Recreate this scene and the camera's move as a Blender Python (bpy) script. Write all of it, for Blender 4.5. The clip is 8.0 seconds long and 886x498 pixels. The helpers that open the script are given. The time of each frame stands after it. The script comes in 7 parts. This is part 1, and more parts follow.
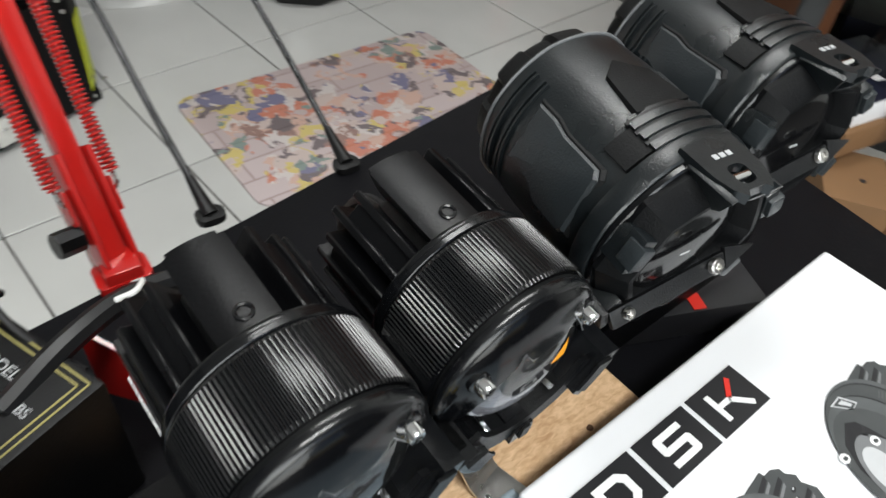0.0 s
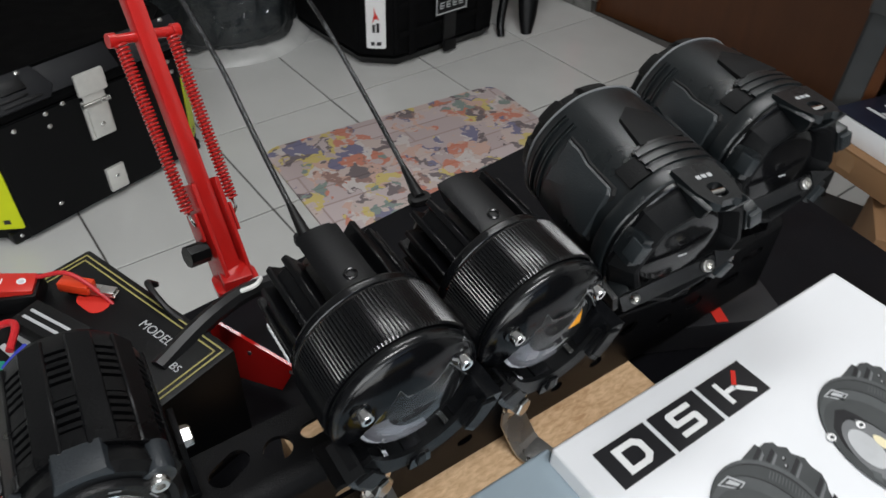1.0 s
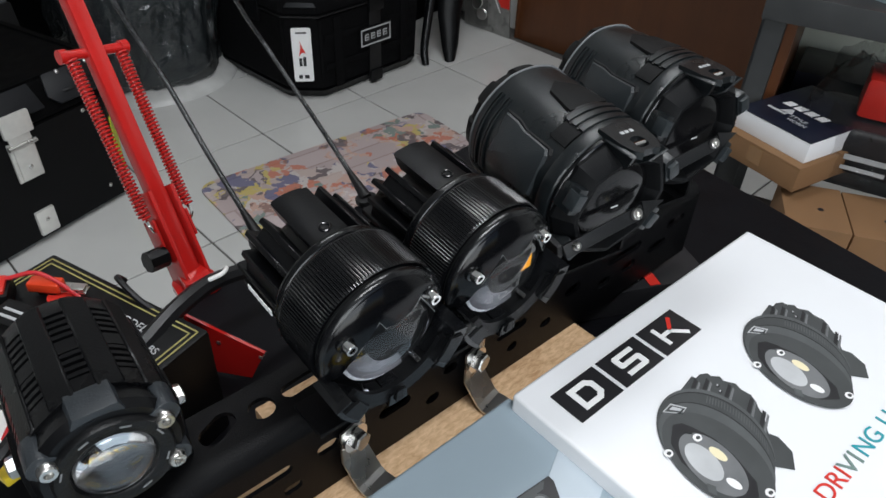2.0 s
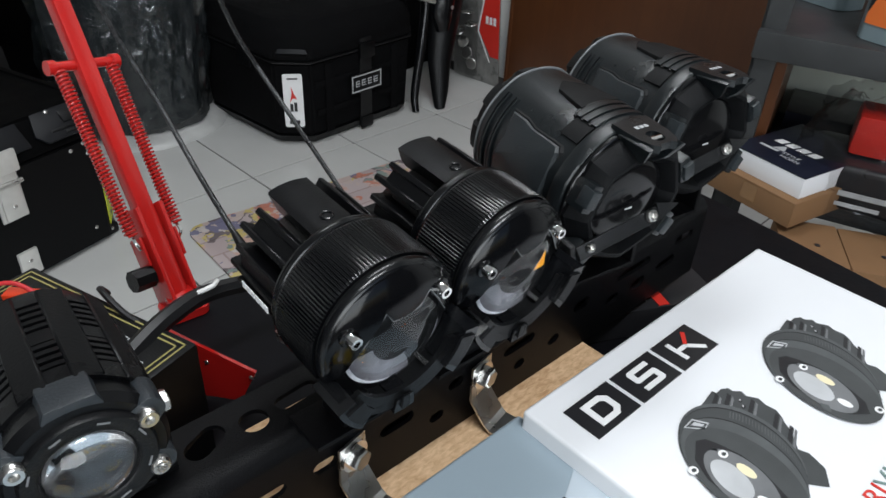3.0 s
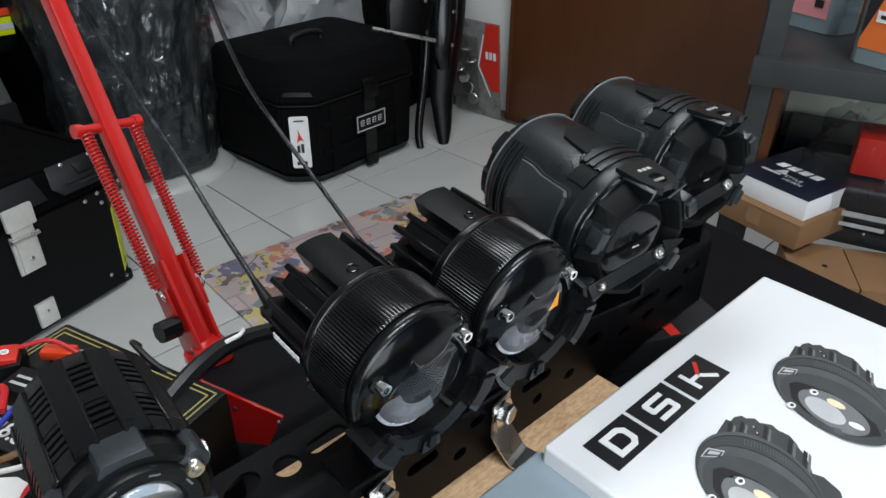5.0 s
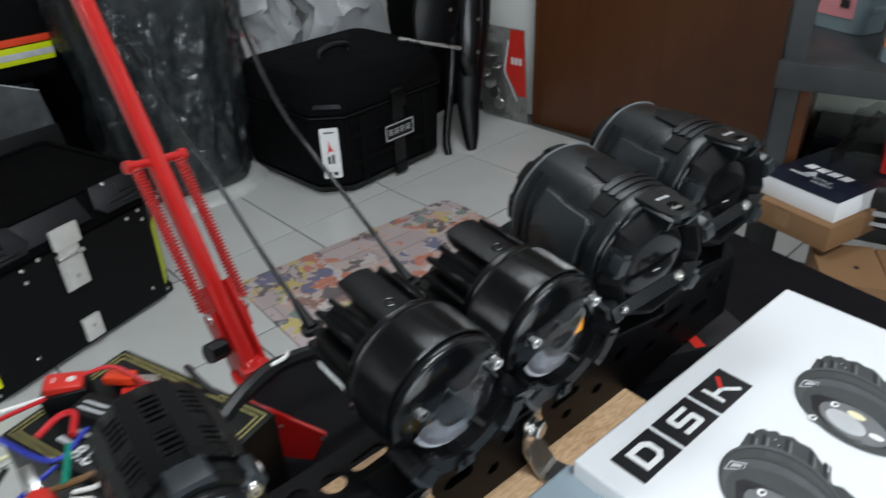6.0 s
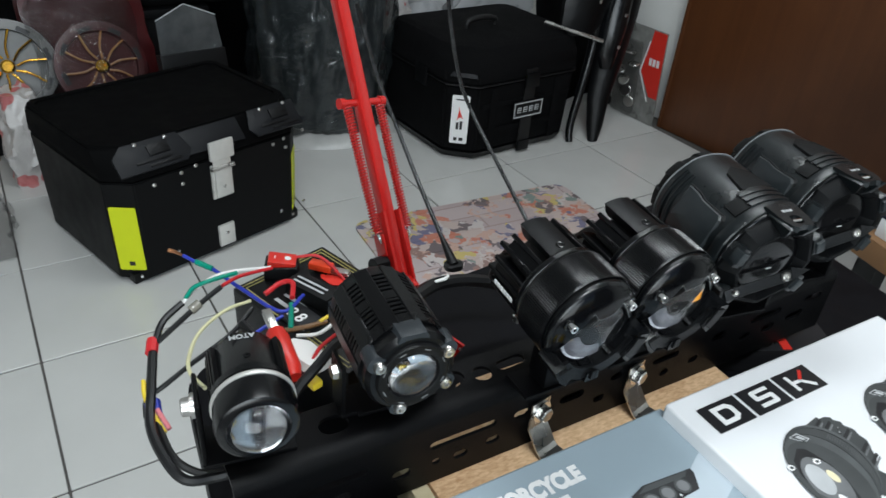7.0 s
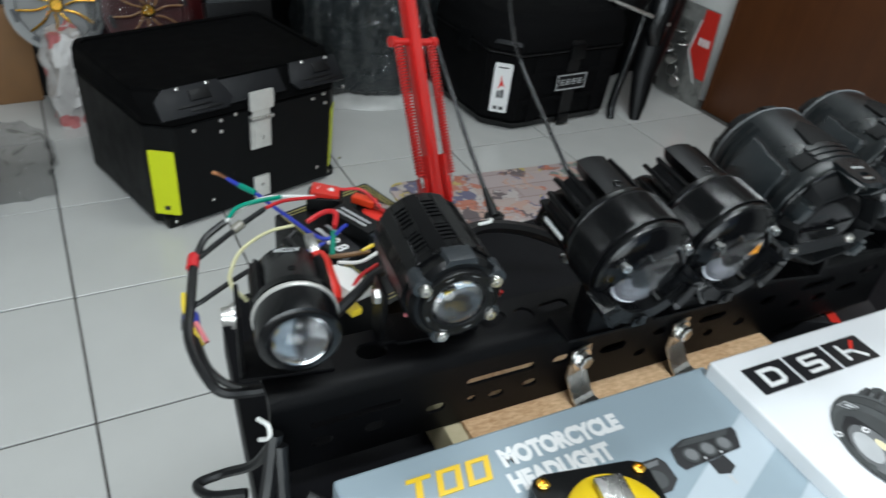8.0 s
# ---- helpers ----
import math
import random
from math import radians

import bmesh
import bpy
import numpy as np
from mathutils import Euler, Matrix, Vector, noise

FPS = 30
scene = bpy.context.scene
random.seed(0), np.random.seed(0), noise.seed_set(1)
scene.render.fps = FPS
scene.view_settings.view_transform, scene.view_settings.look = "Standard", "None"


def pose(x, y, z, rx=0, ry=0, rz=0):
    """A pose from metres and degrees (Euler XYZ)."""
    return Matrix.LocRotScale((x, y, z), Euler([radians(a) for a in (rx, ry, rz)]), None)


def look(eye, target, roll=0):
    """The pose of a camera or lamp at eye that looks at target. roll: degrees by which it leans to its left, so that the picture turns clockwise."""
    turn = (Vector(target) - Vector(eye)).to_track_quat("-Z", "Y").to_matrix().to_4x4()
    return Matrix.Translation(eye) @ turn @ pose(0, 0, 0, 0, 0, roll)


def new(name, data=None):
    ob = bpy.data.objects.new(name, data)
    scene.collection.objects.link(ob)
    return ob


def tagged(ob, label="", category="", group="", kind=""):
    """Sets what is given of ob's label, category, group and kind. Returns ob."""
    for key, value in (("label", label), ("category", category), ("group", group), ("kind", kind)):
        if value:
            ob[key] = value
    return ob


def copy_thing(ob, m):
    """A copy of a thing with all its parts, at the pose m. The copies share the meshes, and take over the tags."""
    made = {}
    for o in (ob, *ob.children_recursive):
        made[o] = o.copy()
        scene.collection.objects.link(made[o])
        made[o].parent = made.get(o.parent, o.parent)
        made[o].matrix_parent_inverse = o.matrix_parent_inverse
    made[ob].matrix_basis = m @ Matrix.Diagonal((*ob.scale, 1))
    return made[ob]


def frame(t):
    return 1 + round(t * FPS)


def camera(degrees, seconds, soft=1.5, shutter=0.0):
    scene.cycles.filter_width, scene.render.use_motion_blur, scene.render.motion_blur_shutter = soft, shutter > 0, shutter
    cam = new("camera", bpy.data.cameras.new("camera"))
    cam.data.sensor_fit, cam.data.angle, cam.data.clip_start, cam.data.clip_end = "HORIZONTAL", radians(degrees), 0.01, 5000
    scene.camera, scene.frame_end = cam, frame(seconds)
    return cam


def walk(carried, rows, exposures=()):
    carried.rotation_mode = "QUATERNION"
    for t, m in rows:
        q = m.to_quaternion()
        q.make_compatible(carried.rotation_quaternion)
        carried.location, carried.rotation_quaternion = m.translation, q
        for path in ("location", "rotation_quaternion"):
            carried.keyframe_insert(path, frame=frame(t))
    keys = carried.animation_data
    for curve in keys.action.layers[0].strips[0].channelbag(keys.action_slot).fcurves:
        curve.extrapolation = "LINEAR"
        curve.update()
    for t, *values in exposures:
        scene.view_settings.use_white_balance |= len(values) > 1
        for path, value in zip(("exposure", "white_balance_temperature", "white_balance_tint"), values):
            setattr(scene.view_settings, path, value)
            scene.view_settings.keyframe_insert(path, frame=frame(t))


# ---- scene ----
# ---------------------------------------------------------------- camera
cam = camera(63.5, 8.0, soft=1.5, shutter=0.35)
PATH = [
    (0, (-0.055, -0.075, 0.886), (0.848, 1.028, -0.516), 6.9),
    (0.5, (-0.053, -0.123, 0.906), (0.634, 1.189, -0.438), 4.4),
    (1, (-0.090, -0.136, 0.923), (0.698, 1.156, -0.384), 2.6),
    (1.5, (-0.107, -0.162, 0.924), (0.799, 1.087, -0.348), 2.2),
    (1.7, (-0.114, -0.168, 0.921), (0.819, 1.075, -0.338), 2.6),
    (2.8, (-0.129, -0.166, 0.896), (0.921, 1.117, -0.222), 1.8),
    (3, (-0.127, -0.162, 0.886), (0.917, 1.139, -0.218), 3.0),
    (3.5, (-0.134, -0.154, 0.883), (0.899, 1.151, -0.226), 3.5),
    (4, (-0.137, -0.166, 0.884), (0.899, 1.154, -0.204), 4.4),
    (4.5, (-0.136, -0.168, 0.891), (0.923, 1.168, -0.155), 1.8),
    (4.7, (-0.138, -0.167, 0.896), (0.914, 1.182, -0.142), 0.8),
    (5.8, (-0.131, -0.171, 0.911), (0.927, 1.183, -0.111), -0.4),
    (6, (-0.144, -0.177, 0.923), (0.843, 1.227, -0.103), -2.5),
    (6.2, (-0.181, -0.189, 0.931), (0.698, 1.234, -0.166), 0.2),
    (6.4, (-0.206, -0.202, 0.943), (0.576, 1.249, -0.189), 1.9),
    (6.5, (-0.212, -0.209, 0.948), (0.551, 1.257, -0.178), 2.0),
    (7, (-0.232, -0.233, 0.960), (0.531, 1.261, -0.127), 5.0),
    (7.5, (-0.228, -0.239, 0.941), (0.643, 1.185, -0.162), 7.6),
    (8, (-0.243, -0.234, 0.932), (0.443, 1.253, -0.217), 7.7),
]
EXPOSURES = [(0.0, 0.24, 6700, 8), (0.5, -0.03, 6900, 8), (1.0, -0.27, 6600, 10), (3.5, -0.15, 6350, 9), (6.0, -0.17, 6250, 7), (8.0, -0.10, 6200, 4)]
walk(cam, [(t, look(eye, target, roll)) for t, eye, target, roll in PATH], EXPOSURES)

# ---------------------------------------------------------------- light
world = bpy.data.worlds.new("world")
scene.world = world
world.use_nodes = True
sky = world.node_tree.nodes.new("ShaderNodeTexSky")
sky.sky_type, sky.sun_disc = "NISHITA", False
sky.sun_elevation, sky.sun_rotation = radians(50), radians(200)
world.node_tree.links.new(sky.outputs[0], world.node_tree.nodes["Background"].inputs[0])
world.node_tree.nodes["Background"].inputs[1].default_value = 0.1


def area_lamp(name, eye, target, size, size_y, watts, colour):
    data = bpy.data.lights.new(name, "AREA")
    data.shape, data.size, data.size_y, data.energy, data.color = "RECTANGLE", size, size_y, watts, colour
    ob = new(name, data)
    ob.matrix_world = look(eye, target)
    return ob


area_lamp("shopfront_daylight", (-1.35, -2.72, 1.35), (0.5, 0.6, 0.7), 2.6, 2.0, 92, (0.94, 0.98, 1.0))
area_lamp("tube_light", (0.5, 0.75, 2.62), (0.5, 0.75, 0), 1.2, 0.26, 19, (0.96, 0.98, 1.0))
area_lamp("tube_light", (-0.1, -0.8, 2.62), (-0.1, -0.8, 0), 1.2, 0.26, 42, (0.96, 0.98, 1.0))

# ---------------------------------------------------------------- materials


def mat(name, colour, rough=0.5, metal=0.0, vary=0.15, scale=40.0, bump=0.0, bump_scale=300.0, coat=0.0, random_tint=0.0, spec=0.5):
    """Principled material with two scales of noise in colour and roughness, and a fine relief."""
    m = bpy.data.materials.new(name)
    m.use_nodes = True
    nt = m.node_tree
    b = nt.nodes["Principled BSDF"]
    co = nt.nodes.new("ShaderNodeTexCoord")
    n1, n2 = nt.nodes.new("ShaderNodeTexNoise"), nt.nodes.new("ShaderNodeTexNoise")
    n1.inputs["Scale"].default_value, n1.inputs["Detail"].default_value = scale, 6
    n2.inputs["Scale"].default_value, n2.inputs["Detail"].default_value = scale * 0.13, 3
    add = nt.nodes.new("ShaderNodeMath")
    add.operation = "ADD"
    for n, k in ((n1, 0), (n2, 1)):
        nt.links.new(co.outputs["Object"], n.inputs["Vector"])
        nt.links.new(n.outputs["Fac"], add.inputs[k])
    rng = nt.nodes.new("ShaderNodeMapRange")
    rng.inputs[1].default_value, rng.inputs[2].default_value = 0.6, 1.4
    rng.inputs[3].default_value, rng.inputs[4].default_value = 1 - vary, 1 + vary
    nt.links.new(add.outputs[0], rng.inputs[0])
    mul = nt.nodes.new("ShaderNodeMix")
    mul.data_type, mul.blend_type = "RGBA", "MULTIPLY"
    mul.inputs[0].default_value = 1.0
    mul.inputs[6].default_value = (*colour, 1)
    value = rng.outputs[0]
    if random_tint:
        info = nt.nodes.new("ShaderNodeObjectInfo")
        r2 = nt.nodes.new("ShaderNodeMapRange")
        r2.inputs[3].default_value, r2.inputs[4].default_value = 1 - random_tint, 1 + random_tint
        nt.links.new(info.outputs["Random"], r2.inputs[0])
        m2 = nt.nodes.new("ShaderNodeMath")
        m2.operation = "MULTIPLY"
        nt.links.new(value, m2.inputs[0])
        nt.links.new(r2.outputs[0], m2.inputs[1])
        value = m2.outputs[0]
    nt.links.new(value, mul.inputs[7])
    nt.links.new(mul.outputs[2], b.inputs["Base Color"])
    rr = nt.nodes.new("ShaderNodeMapRange")
    rr.inputs[1].default_value, rr.inputs[2].default_value = 0.6, 1.4
    rr.inputs[3].default_value, rr.inputs[4].default_value = max(0.02, rough * 0.8), min(1, rough * 1.2)
    nt.links.new(add.outputs[0], rr.inputs[0])
    nt.links.new(rr.outputs[0], b.inputs["Roughness"])
    b.inputs["Metallic"].default_value = metal
    b.inputs["Coat Weight"].default_value = coat
    b.inputs["Specular IOR Level"].default_value = spec
    if bump:
        n3 = nt.nodes.new("ShaderNodeTexNoise")
        n3.inputs["Scale"].default_value, n3.inputs["Detail"].default_value = bump_scale, 4
        nt.links.new(co.outputs["Object"], n3.inputs["Vector"])
        bp = nt.nodes.new("ShaderNodeBump")
        bp.inputs["Strength"].default_value, bp.inputs["Distance"].default_value = bump, 0.001
        nt.links.new(n3.outputs["Fac"], bp.inputs["Height"])
        nt.links.new(bp.outputs[0], b.inputs["Normal"])
    return m


def glass(name, colour=(1, 1, 1), rough=0.0, ior=1.45):
    m = bpy.data.materials.new(name)
    m.use_nodes = True
    b = m.node_tree.nodes["Principled BSDF"]
    b.inputs["Base Color"].default_value = (*colour, 1)
    b.inputs["Roughness"].default_value = rough
    b.inputs["Transmission Weight"].default_value = 1.0
    b.inputs["IOR"].default_value = ior
    return m


def film_plastic(name, tint=(0.9, 0.92, 0.93), clear=0.72, scale=9.0):
    """Thin crumpled clear wrap: mostly see-through, with glossy creases."""
    m = bpy.data.materials.new(name)
    m.use_nodes = True
    nt = m.node_tree
    b = nt.nodes["Principled BSDF"]
    b.inputs["Base Color"].default_value = (*tint, 1)
    b.inputs["Roughness"].default_value = 0.05
    b.inputs["Specular IOR Level"].default_value = 1.0
    co = nt.nodes.new("ShaderNodeTexCoord")
    n = nt.nodes.new("ShaderNodeTexNoise")
    n.inputs["Scale"].default_value, n.inputs["Detail"].default_value, n.inputs["Distortion"].default_value = scale, 3, 0.8
    nt.links.new(co.outputs["Object"], n.inputs["Vector"])
    bp = nt.nodes.new("ShaderNodeBump")
    bp.inputs["Strength"].default_value, bp.inputs["Distance"].default_value = 0.6, 0.04
    nt.links.new(n.outputs["Fac"], bp.inputs["Height"])
    nt.links.new(bp.outputs[0], b.inputs["Normal"])
    tr = nt.nodes.new("ShaderNodeBsdfTransparent")
    mix = nt.nodes.new("ShaderNodeMixShader")
    mix.inputs[0].default_value = 1 - clear
    nt.links.new(tr.outputs[0], mix.inputs[1])
    nt.links.new(b.outputs[0], mix.inputs[2])
    nt.links.new(mix.outputs[0], nt.nodes["Material Output"].inputs[0])
    return m


def wood(name, dark, light, stretch=(2, 30, 30), rough=0.6, scale=3.0):
    m = bpy.data.materials.new(name)
    m.use_nodes = True
    nt = m.node_tree
    b = nt.nodes["Principled BSDF"]
    co, mp = nt.nodes.new("ShaderNodeTexCoord"), nt.nodes.new("ShaderNodeMapping")
    mp.inputs["Scale"].default_value = stretch
    nt.links.new(co.outputs["Object"], mp.inputs[0])
    n = nt.nodes.new("ShaderNodeTexNoise")
    n.inputs["Scale"].default_value, n.inputs["Detail"].default_value, n.inputs["Distortion"].default_value = scale, 8, 0.6
    nt.links.new(mp.outputs[0], n.inputs["Vector"])
    n2 = nt.nodes.new("ShaderNodeTexNoise")
    n2.inputs["Scale"].default_value, n2.inputs["Detail"].default_value = 14, 5
    nt.links.new(co.outputs["Object"], n2.inputs["Vector"])
    mx = nt.nodes.new("ShaderNodeMath")
    mx.operation = "MULTIPLY_ADD"
    mx.inputs[1].default_value = 0.65
    half = nt.nodes.new("ShaderNodeMath")
    half.operation = "MULTIPLY"
    half.inputs[1].default_value = 0.35
    nt.links.new(n2.outputs["Fac"], half.inputs[0])
    nt.links.new(n.outputs["Fac"], mx.inputs[0])
    nt.links.new(half.outputs[0], mx.inputs[2])
    ramp = nt.nodes.new("ShaderNodeValToRGB")
    ramp.color_ramp.elements[0].position, ramp.color_ramp.elements[0].color = 0.32, (*dark, 1)
    ramp.color_ramp.elements[1].position, ramp.color_ramp.elements[1].color = 0.68, (*light, 1)
    nt.links.new(mx.outputs[0], ramp.inputs[0])
    nt.links.new(ramp.outputs[0], b.inputs["Base Color"])
    b.inputs["Roughness"].default_value = rough
    bp = nt.nodes.new("ShaderNodeBump")
    bp.inputs["Strength"].default_value, bp.inputs["Distance"].default_value = 0.25, 0.001
    nt.links.new(n.outputs["Fac"], bp.inputs["Height"])
    nt.links.new(bp.outputs[0], b.inputs["Normal"])
    return m


def mat_print(name):
    """Printed mat: pinkish-grey planks with many small colourful blotches."""
    m = bpy.data.materials.new(name)
    m.use_nodes = True
    nt = m.node_tree
    b = nt.nodes["Principled BSDF"]
    b.inputs["Roughness"].default_value = 0.75
    co = nt.nodes.new("ShaderNodeTexCoord")
    warp = nt.nodes.new("ShaderNodeTexNoise")
    warp.inputs["Scale"].default_value, warp.inputs["Detail"].default_value = 26, 3
    nt.links.new(co.outputs["Object"], warp.inputs["Vector"])
    off = nt.nodes.new("ShaderNodeMix")
    off.data_type, off.blend_type = "RGBA", "LINEAR_LIGHT"
    off.inputs[0].default_value = 0.06
    nt.links.new(co.outputs["Object"], off.inputs[6])
    nt.links.new(warp.outputs["Color"], off.inputs[7])
    big, small = nt.nodes.new("ShaderNodeTexVoronoi"), nt.nodes.new("ShaderNodeTexVoronoi")
    big.inputs["Scale"].default_value, small.inputs["Scale"].default_value = 10.0, 27
    for v in (big, small):
        nt.links.new(off.outputs[2], v.inputs["Vector"])
    # planks
    br = nt.nodes.new("ShaderNodeTexBrick")
    br.inputs["Scale"].default_value = 5.0
    br.inputs["Color1"].default_value, br.inputs["Color2"].default_value = (0.42, 0.34, 0.335, 1), (0.50, 0.42, 0.42, 1)
    br.inputs["Mortar"].default_value = (0.34, 0.26, 0.25, 1)
    br.inputs["Mortar Size"].default_value = 0.012
    br.inputs["Brick Width"].default_value, br.inputs["Row Height"].default_value = 3.0, 0.3
    nt.links.new(co.outputs["Object"], br.inputs["Vector"])
    # colours of the blotches
    hsv = nt.nodes.new("ShaderNodeSeparateColor")
    nt.links.new(small.outputs["Color"], hsv.inputs[0])
    ramp = nt.nodes.new("ShaderNodeValToRGB")
    ramp.color_ramp.interpolation = "CONSTANT"
    stops = [(0.0, (0.04, 0.03, 0.04)), (0.16, (0.55, 0.34, 0.26)), (0.30, (0.52, 0.13, 0.05)), (0.40, (0.06, 0.08, 0.20)), (0.50, (0.58, 0.46, 0.08)),
             (0.58, (0.52, 0.42, 0.38)), (0.76, (0.10, 0.20, 0.17)), (0.82, (0.58, 0.54, 0.52)), (0.93, (0.20, 0.09, 0.06))]
    while len(ramp.color_ramp.elements) < len(stops):
        ramp.color_ramp.elements.new(0.5)
    for e, (p, c) in zip(ramp.color_ramp.elements, stops):
        e.position, e.color = p, (*c, 1)
    nt.links.new(hsv.outputs[0], ramp.inputs[0])
    lt = nt.nodes.new("ShaderNodeMath")
    lt.operation = "LESS_THAN"
    lt.inputs[1].default_value = 0.60
    nt.links.new(big.outputs["Distance"], lt.inputs[0])
    mix = nt.nodes.new("ShaderNodeMix")
    mix.data_type = "RGBA"
    faint = nt.nodes.new("ShaderNodeMath")
    faint.operation = "MULTIPLY"
    faint.inputs[1].default_value = 0.72
    nt.links.new(lt.outputs[0], faint.inputs[0])
    nt.links.new(faint.outputs[0], mix.inputs[0])
    nt.links.new(br.outputs["Color"], mix.inputs[6])
    nt.links.new(ramp.outputs[0], mix.inputs[7])
    nt.links.new(mix.outputs[2], b.inputs["Base Color"])
    return m


BLACK_METAL = mat("black_anodised_metal", (0.0026, 0.0027, 0.0032), 0.30, 0.0, 0.25, 60, 0.10, 900, spec=0.22)
KNURL = mat("black_knurled_metal", (0.0022, 0.0024, 0.0030), 0.20, 0.0, 0.25, 60, spec=0.50)
BLACK_SATIN = mat("black_satin_metal", (0.0032, 0.0035, 0.0042), 0.22, 0.0, 0.25, 60, 0.05, 700, spec=0.45)
BLACK_PLASTIC = mat("black_plastic", (0.0030, 0.0032, 0.0037), 0.36, 0.0, 0.2, 50, 0.2, 1200, spec=0.22)
# lighter blue-grey carries the reflection on the barrel lamps' panels and clip pads
PANEL_SHEEN = mat("charcoal_panel_sheen", (0.016, 0.020, 0.0225), 0.36, 0.0, 0.2, 50, 0.2, 1200, spec=0.5)
SLATE_PLASTIC = mat("slate_coated_metal", (0.020, 0.024, 0.028), 0.38, 0.0, 0.2, 50, 0.2, 1200, spec=0.4)
GREENISH = mat("charcoal_coated_metal", (0.0060, 0.0080, 0.0092), 0.30, 0.0, 0.2, 50, 0.15, 1200, spec=0.6)
POWDER = mat("black_powder_coat", (0.0020, 0.0020, 0.0024), 0.36, 0.0, 0.3, 30, 0.35, 1500, spec=0.11)
PALE_EDGE = mat("pale_edge_grey", (0.13, 0.135, 0.14), 0.35)
SHIELD = mat("glossy_black_shield", (0.0018, 0.0019, 0.0024), 0.15, 0.0, 0.2, 40, spec=0.24)
# greys of the crescents that imitate reflections in the small lamps' lenses
GLINT_GREY = mat("grey_lens_sheen", (0.11, 0.112, 0.125), 0.3, 0.2, 0.9, 90, 0.5, 160)
GLINT_PALE = mat("pale_lens_glint", (0.66, 0.68, 0.73), 0.2, 0.3, 0.7, 160)
MATT_BLACK = mat("matt_black_plastic", (0.0045, 0.0048, 0.0052), 0.55, 0.0, 0.2, 50, 0.2, 1200, spec=0.2)
BEZEL_BLACK = mat("dull_black_bezel", (0.0035, 0.0038, 0.0043), 0.42, 0.0, 0.2, 50, 0.2, 1200, spec=0.08)
RUBBER = mat("black_rubber", (0.005, 0.005, 0.0055), 0.5, 0.0, 0.2, 40, spec=0.35)
STEEL = mat("brushed_steel", (0.62, 0.61, 0.59), 0.28, 1.0, 0.12, 90, 0.1, 500)
LATCH = mat("satin_zinc", (0.70, 0.69, 0.66), 0.42, 0.55, 0.12, 60, 0.1, 400)
CHROME = mat("chrome", (0.8, 0.8, 0.8), 0.12, 1.0, 0.05, 40)
REFLECTOR = mat("reflector", (0.86, 0.87, 0.89), 0.10, 1.0, 0.05, 30)
REFLECTOR_MID = mat("satin_reflector", (0.45, 0.455, 0.47), 0.12, 1.0, 0.2, 60)
REFLECTOR_DARK = mat("dark_reflector", (0.24, 0.25, 0.27), 0.15, 1.0, 0.05, 30)
PHOSPHOR = mat("yellow_phosphor", (0.75, 0.55, 0.04), 0.5)
LENS = glass("clear_lens", (0.97, 0.98, 1.0), 0.01, 1.47)
RED_PAINT = mat("red_paint", (0.42, 0.012, 0.010), 0.22, 0.0, 0.12, 20, coat=0.3)
RED_PLASTIC = mat("red_plastic", (0.52, 0.02, 0.012), 0.35, 0.0, 0.1)
ORANGE = mat("orange_plastic", (0.70, 0.055, 0.014), 0.4)
WHITE_CARD = mat("white_printed_card", (0.78, 0.79, 0.81), 0.33, 0.0, 0.02, 20)
GREY_CARD = mat("grey_blue_printed_card", (0.30, 0.37, 0.42), 0.36, 0.0, 0.05, 20)
GREY_LIGHT = mat("pale_grey_print", (0.45, 0.51, 0.56), 0.36, 0.0, 0.05, 20)
INK_BLACK = mat("black_ink", (0.014, 0.014, 0.016), 0.35, 0.0, 0.1)
INK_GREY = mat("dark_grey_ink", (0.050, 0.054, 0.055), 0.35, 0.0, 0.25, 60)
INK_MID = mat("mid_grey_ink", (0.15, 0.155, 0.16), 0.35, 0.0, 0.25, 90)
INK_SLATE = mat("slate_grey_ink", (0.078, 0.084, 0.086), 0.35, 0.0, 0.25, 90)
INK_PALE = mat("pale_grey_ink", (0.46, 0.47, 0.48), 0.35, 0.0, 0.2, 60)
INK_WHITE = mat("white_ink", (0.8, 0.8, 0.8), 0.4, 0.0, 0.03)
INK_RED = mat("red_ink", (0.62, 0.03, 0.02), 0.4, 0.0, 0.05)
INK_YELLOW = mat("yellow_ink", (0.80, 0.52, 0.02), 0.4, 0.0, 0.05)
INK_ORANGE = mat("orange_ink", (0.72, 0.16, 0.03), 0.4, 0.0, 0.05)
INK_TEAL = mat("teal_ink", (0.02, 0.30, 0.36), 0.4, 0.0, 0.05)
INK_BLUE = mat("blue_ink", (0.03, 0.07, 0.30), 0.4, 0.0, 0.05)
INK_PINK = mat("pink_ink", (0.62, 0.24, 0.26), 0.4, 0.0, 0.1)
GOLD_LINE = mat("gold_line_ink", (0.33, 0.29, 0.10), 0.4, 0.0, 0.05)
HI_VIS = mat("fluorescent_yellow_sticker", (0.55, 0.62, 0.0), 0.45, 0.0, 0.05, 30)
PLANK = wood("raw_pine", (0.46, 0.26, 0.125), (0.80, 0.56, 0.34), (26, 70, 70), 0.65, 7.0)
PALE_WOOD = wood("pale_end_grain", (0.42, 0.36, 0.22), (0.60, 0.52, 0.35), (20, 20, 6), 0.7, 3.0)
DOOR_WOOD = wood("brown_veneer", (0.085, 0.028, 0.0085), (0.115, 0.040, 0.0125), (14, 14, 1.2), 0.42, 2.0)
TILE = mat("white_floor_tile", (0.53, 0.53, 0.515), 0.22, 0.0, 0.05, 9, 0.02, 60, random_tint=0.03)
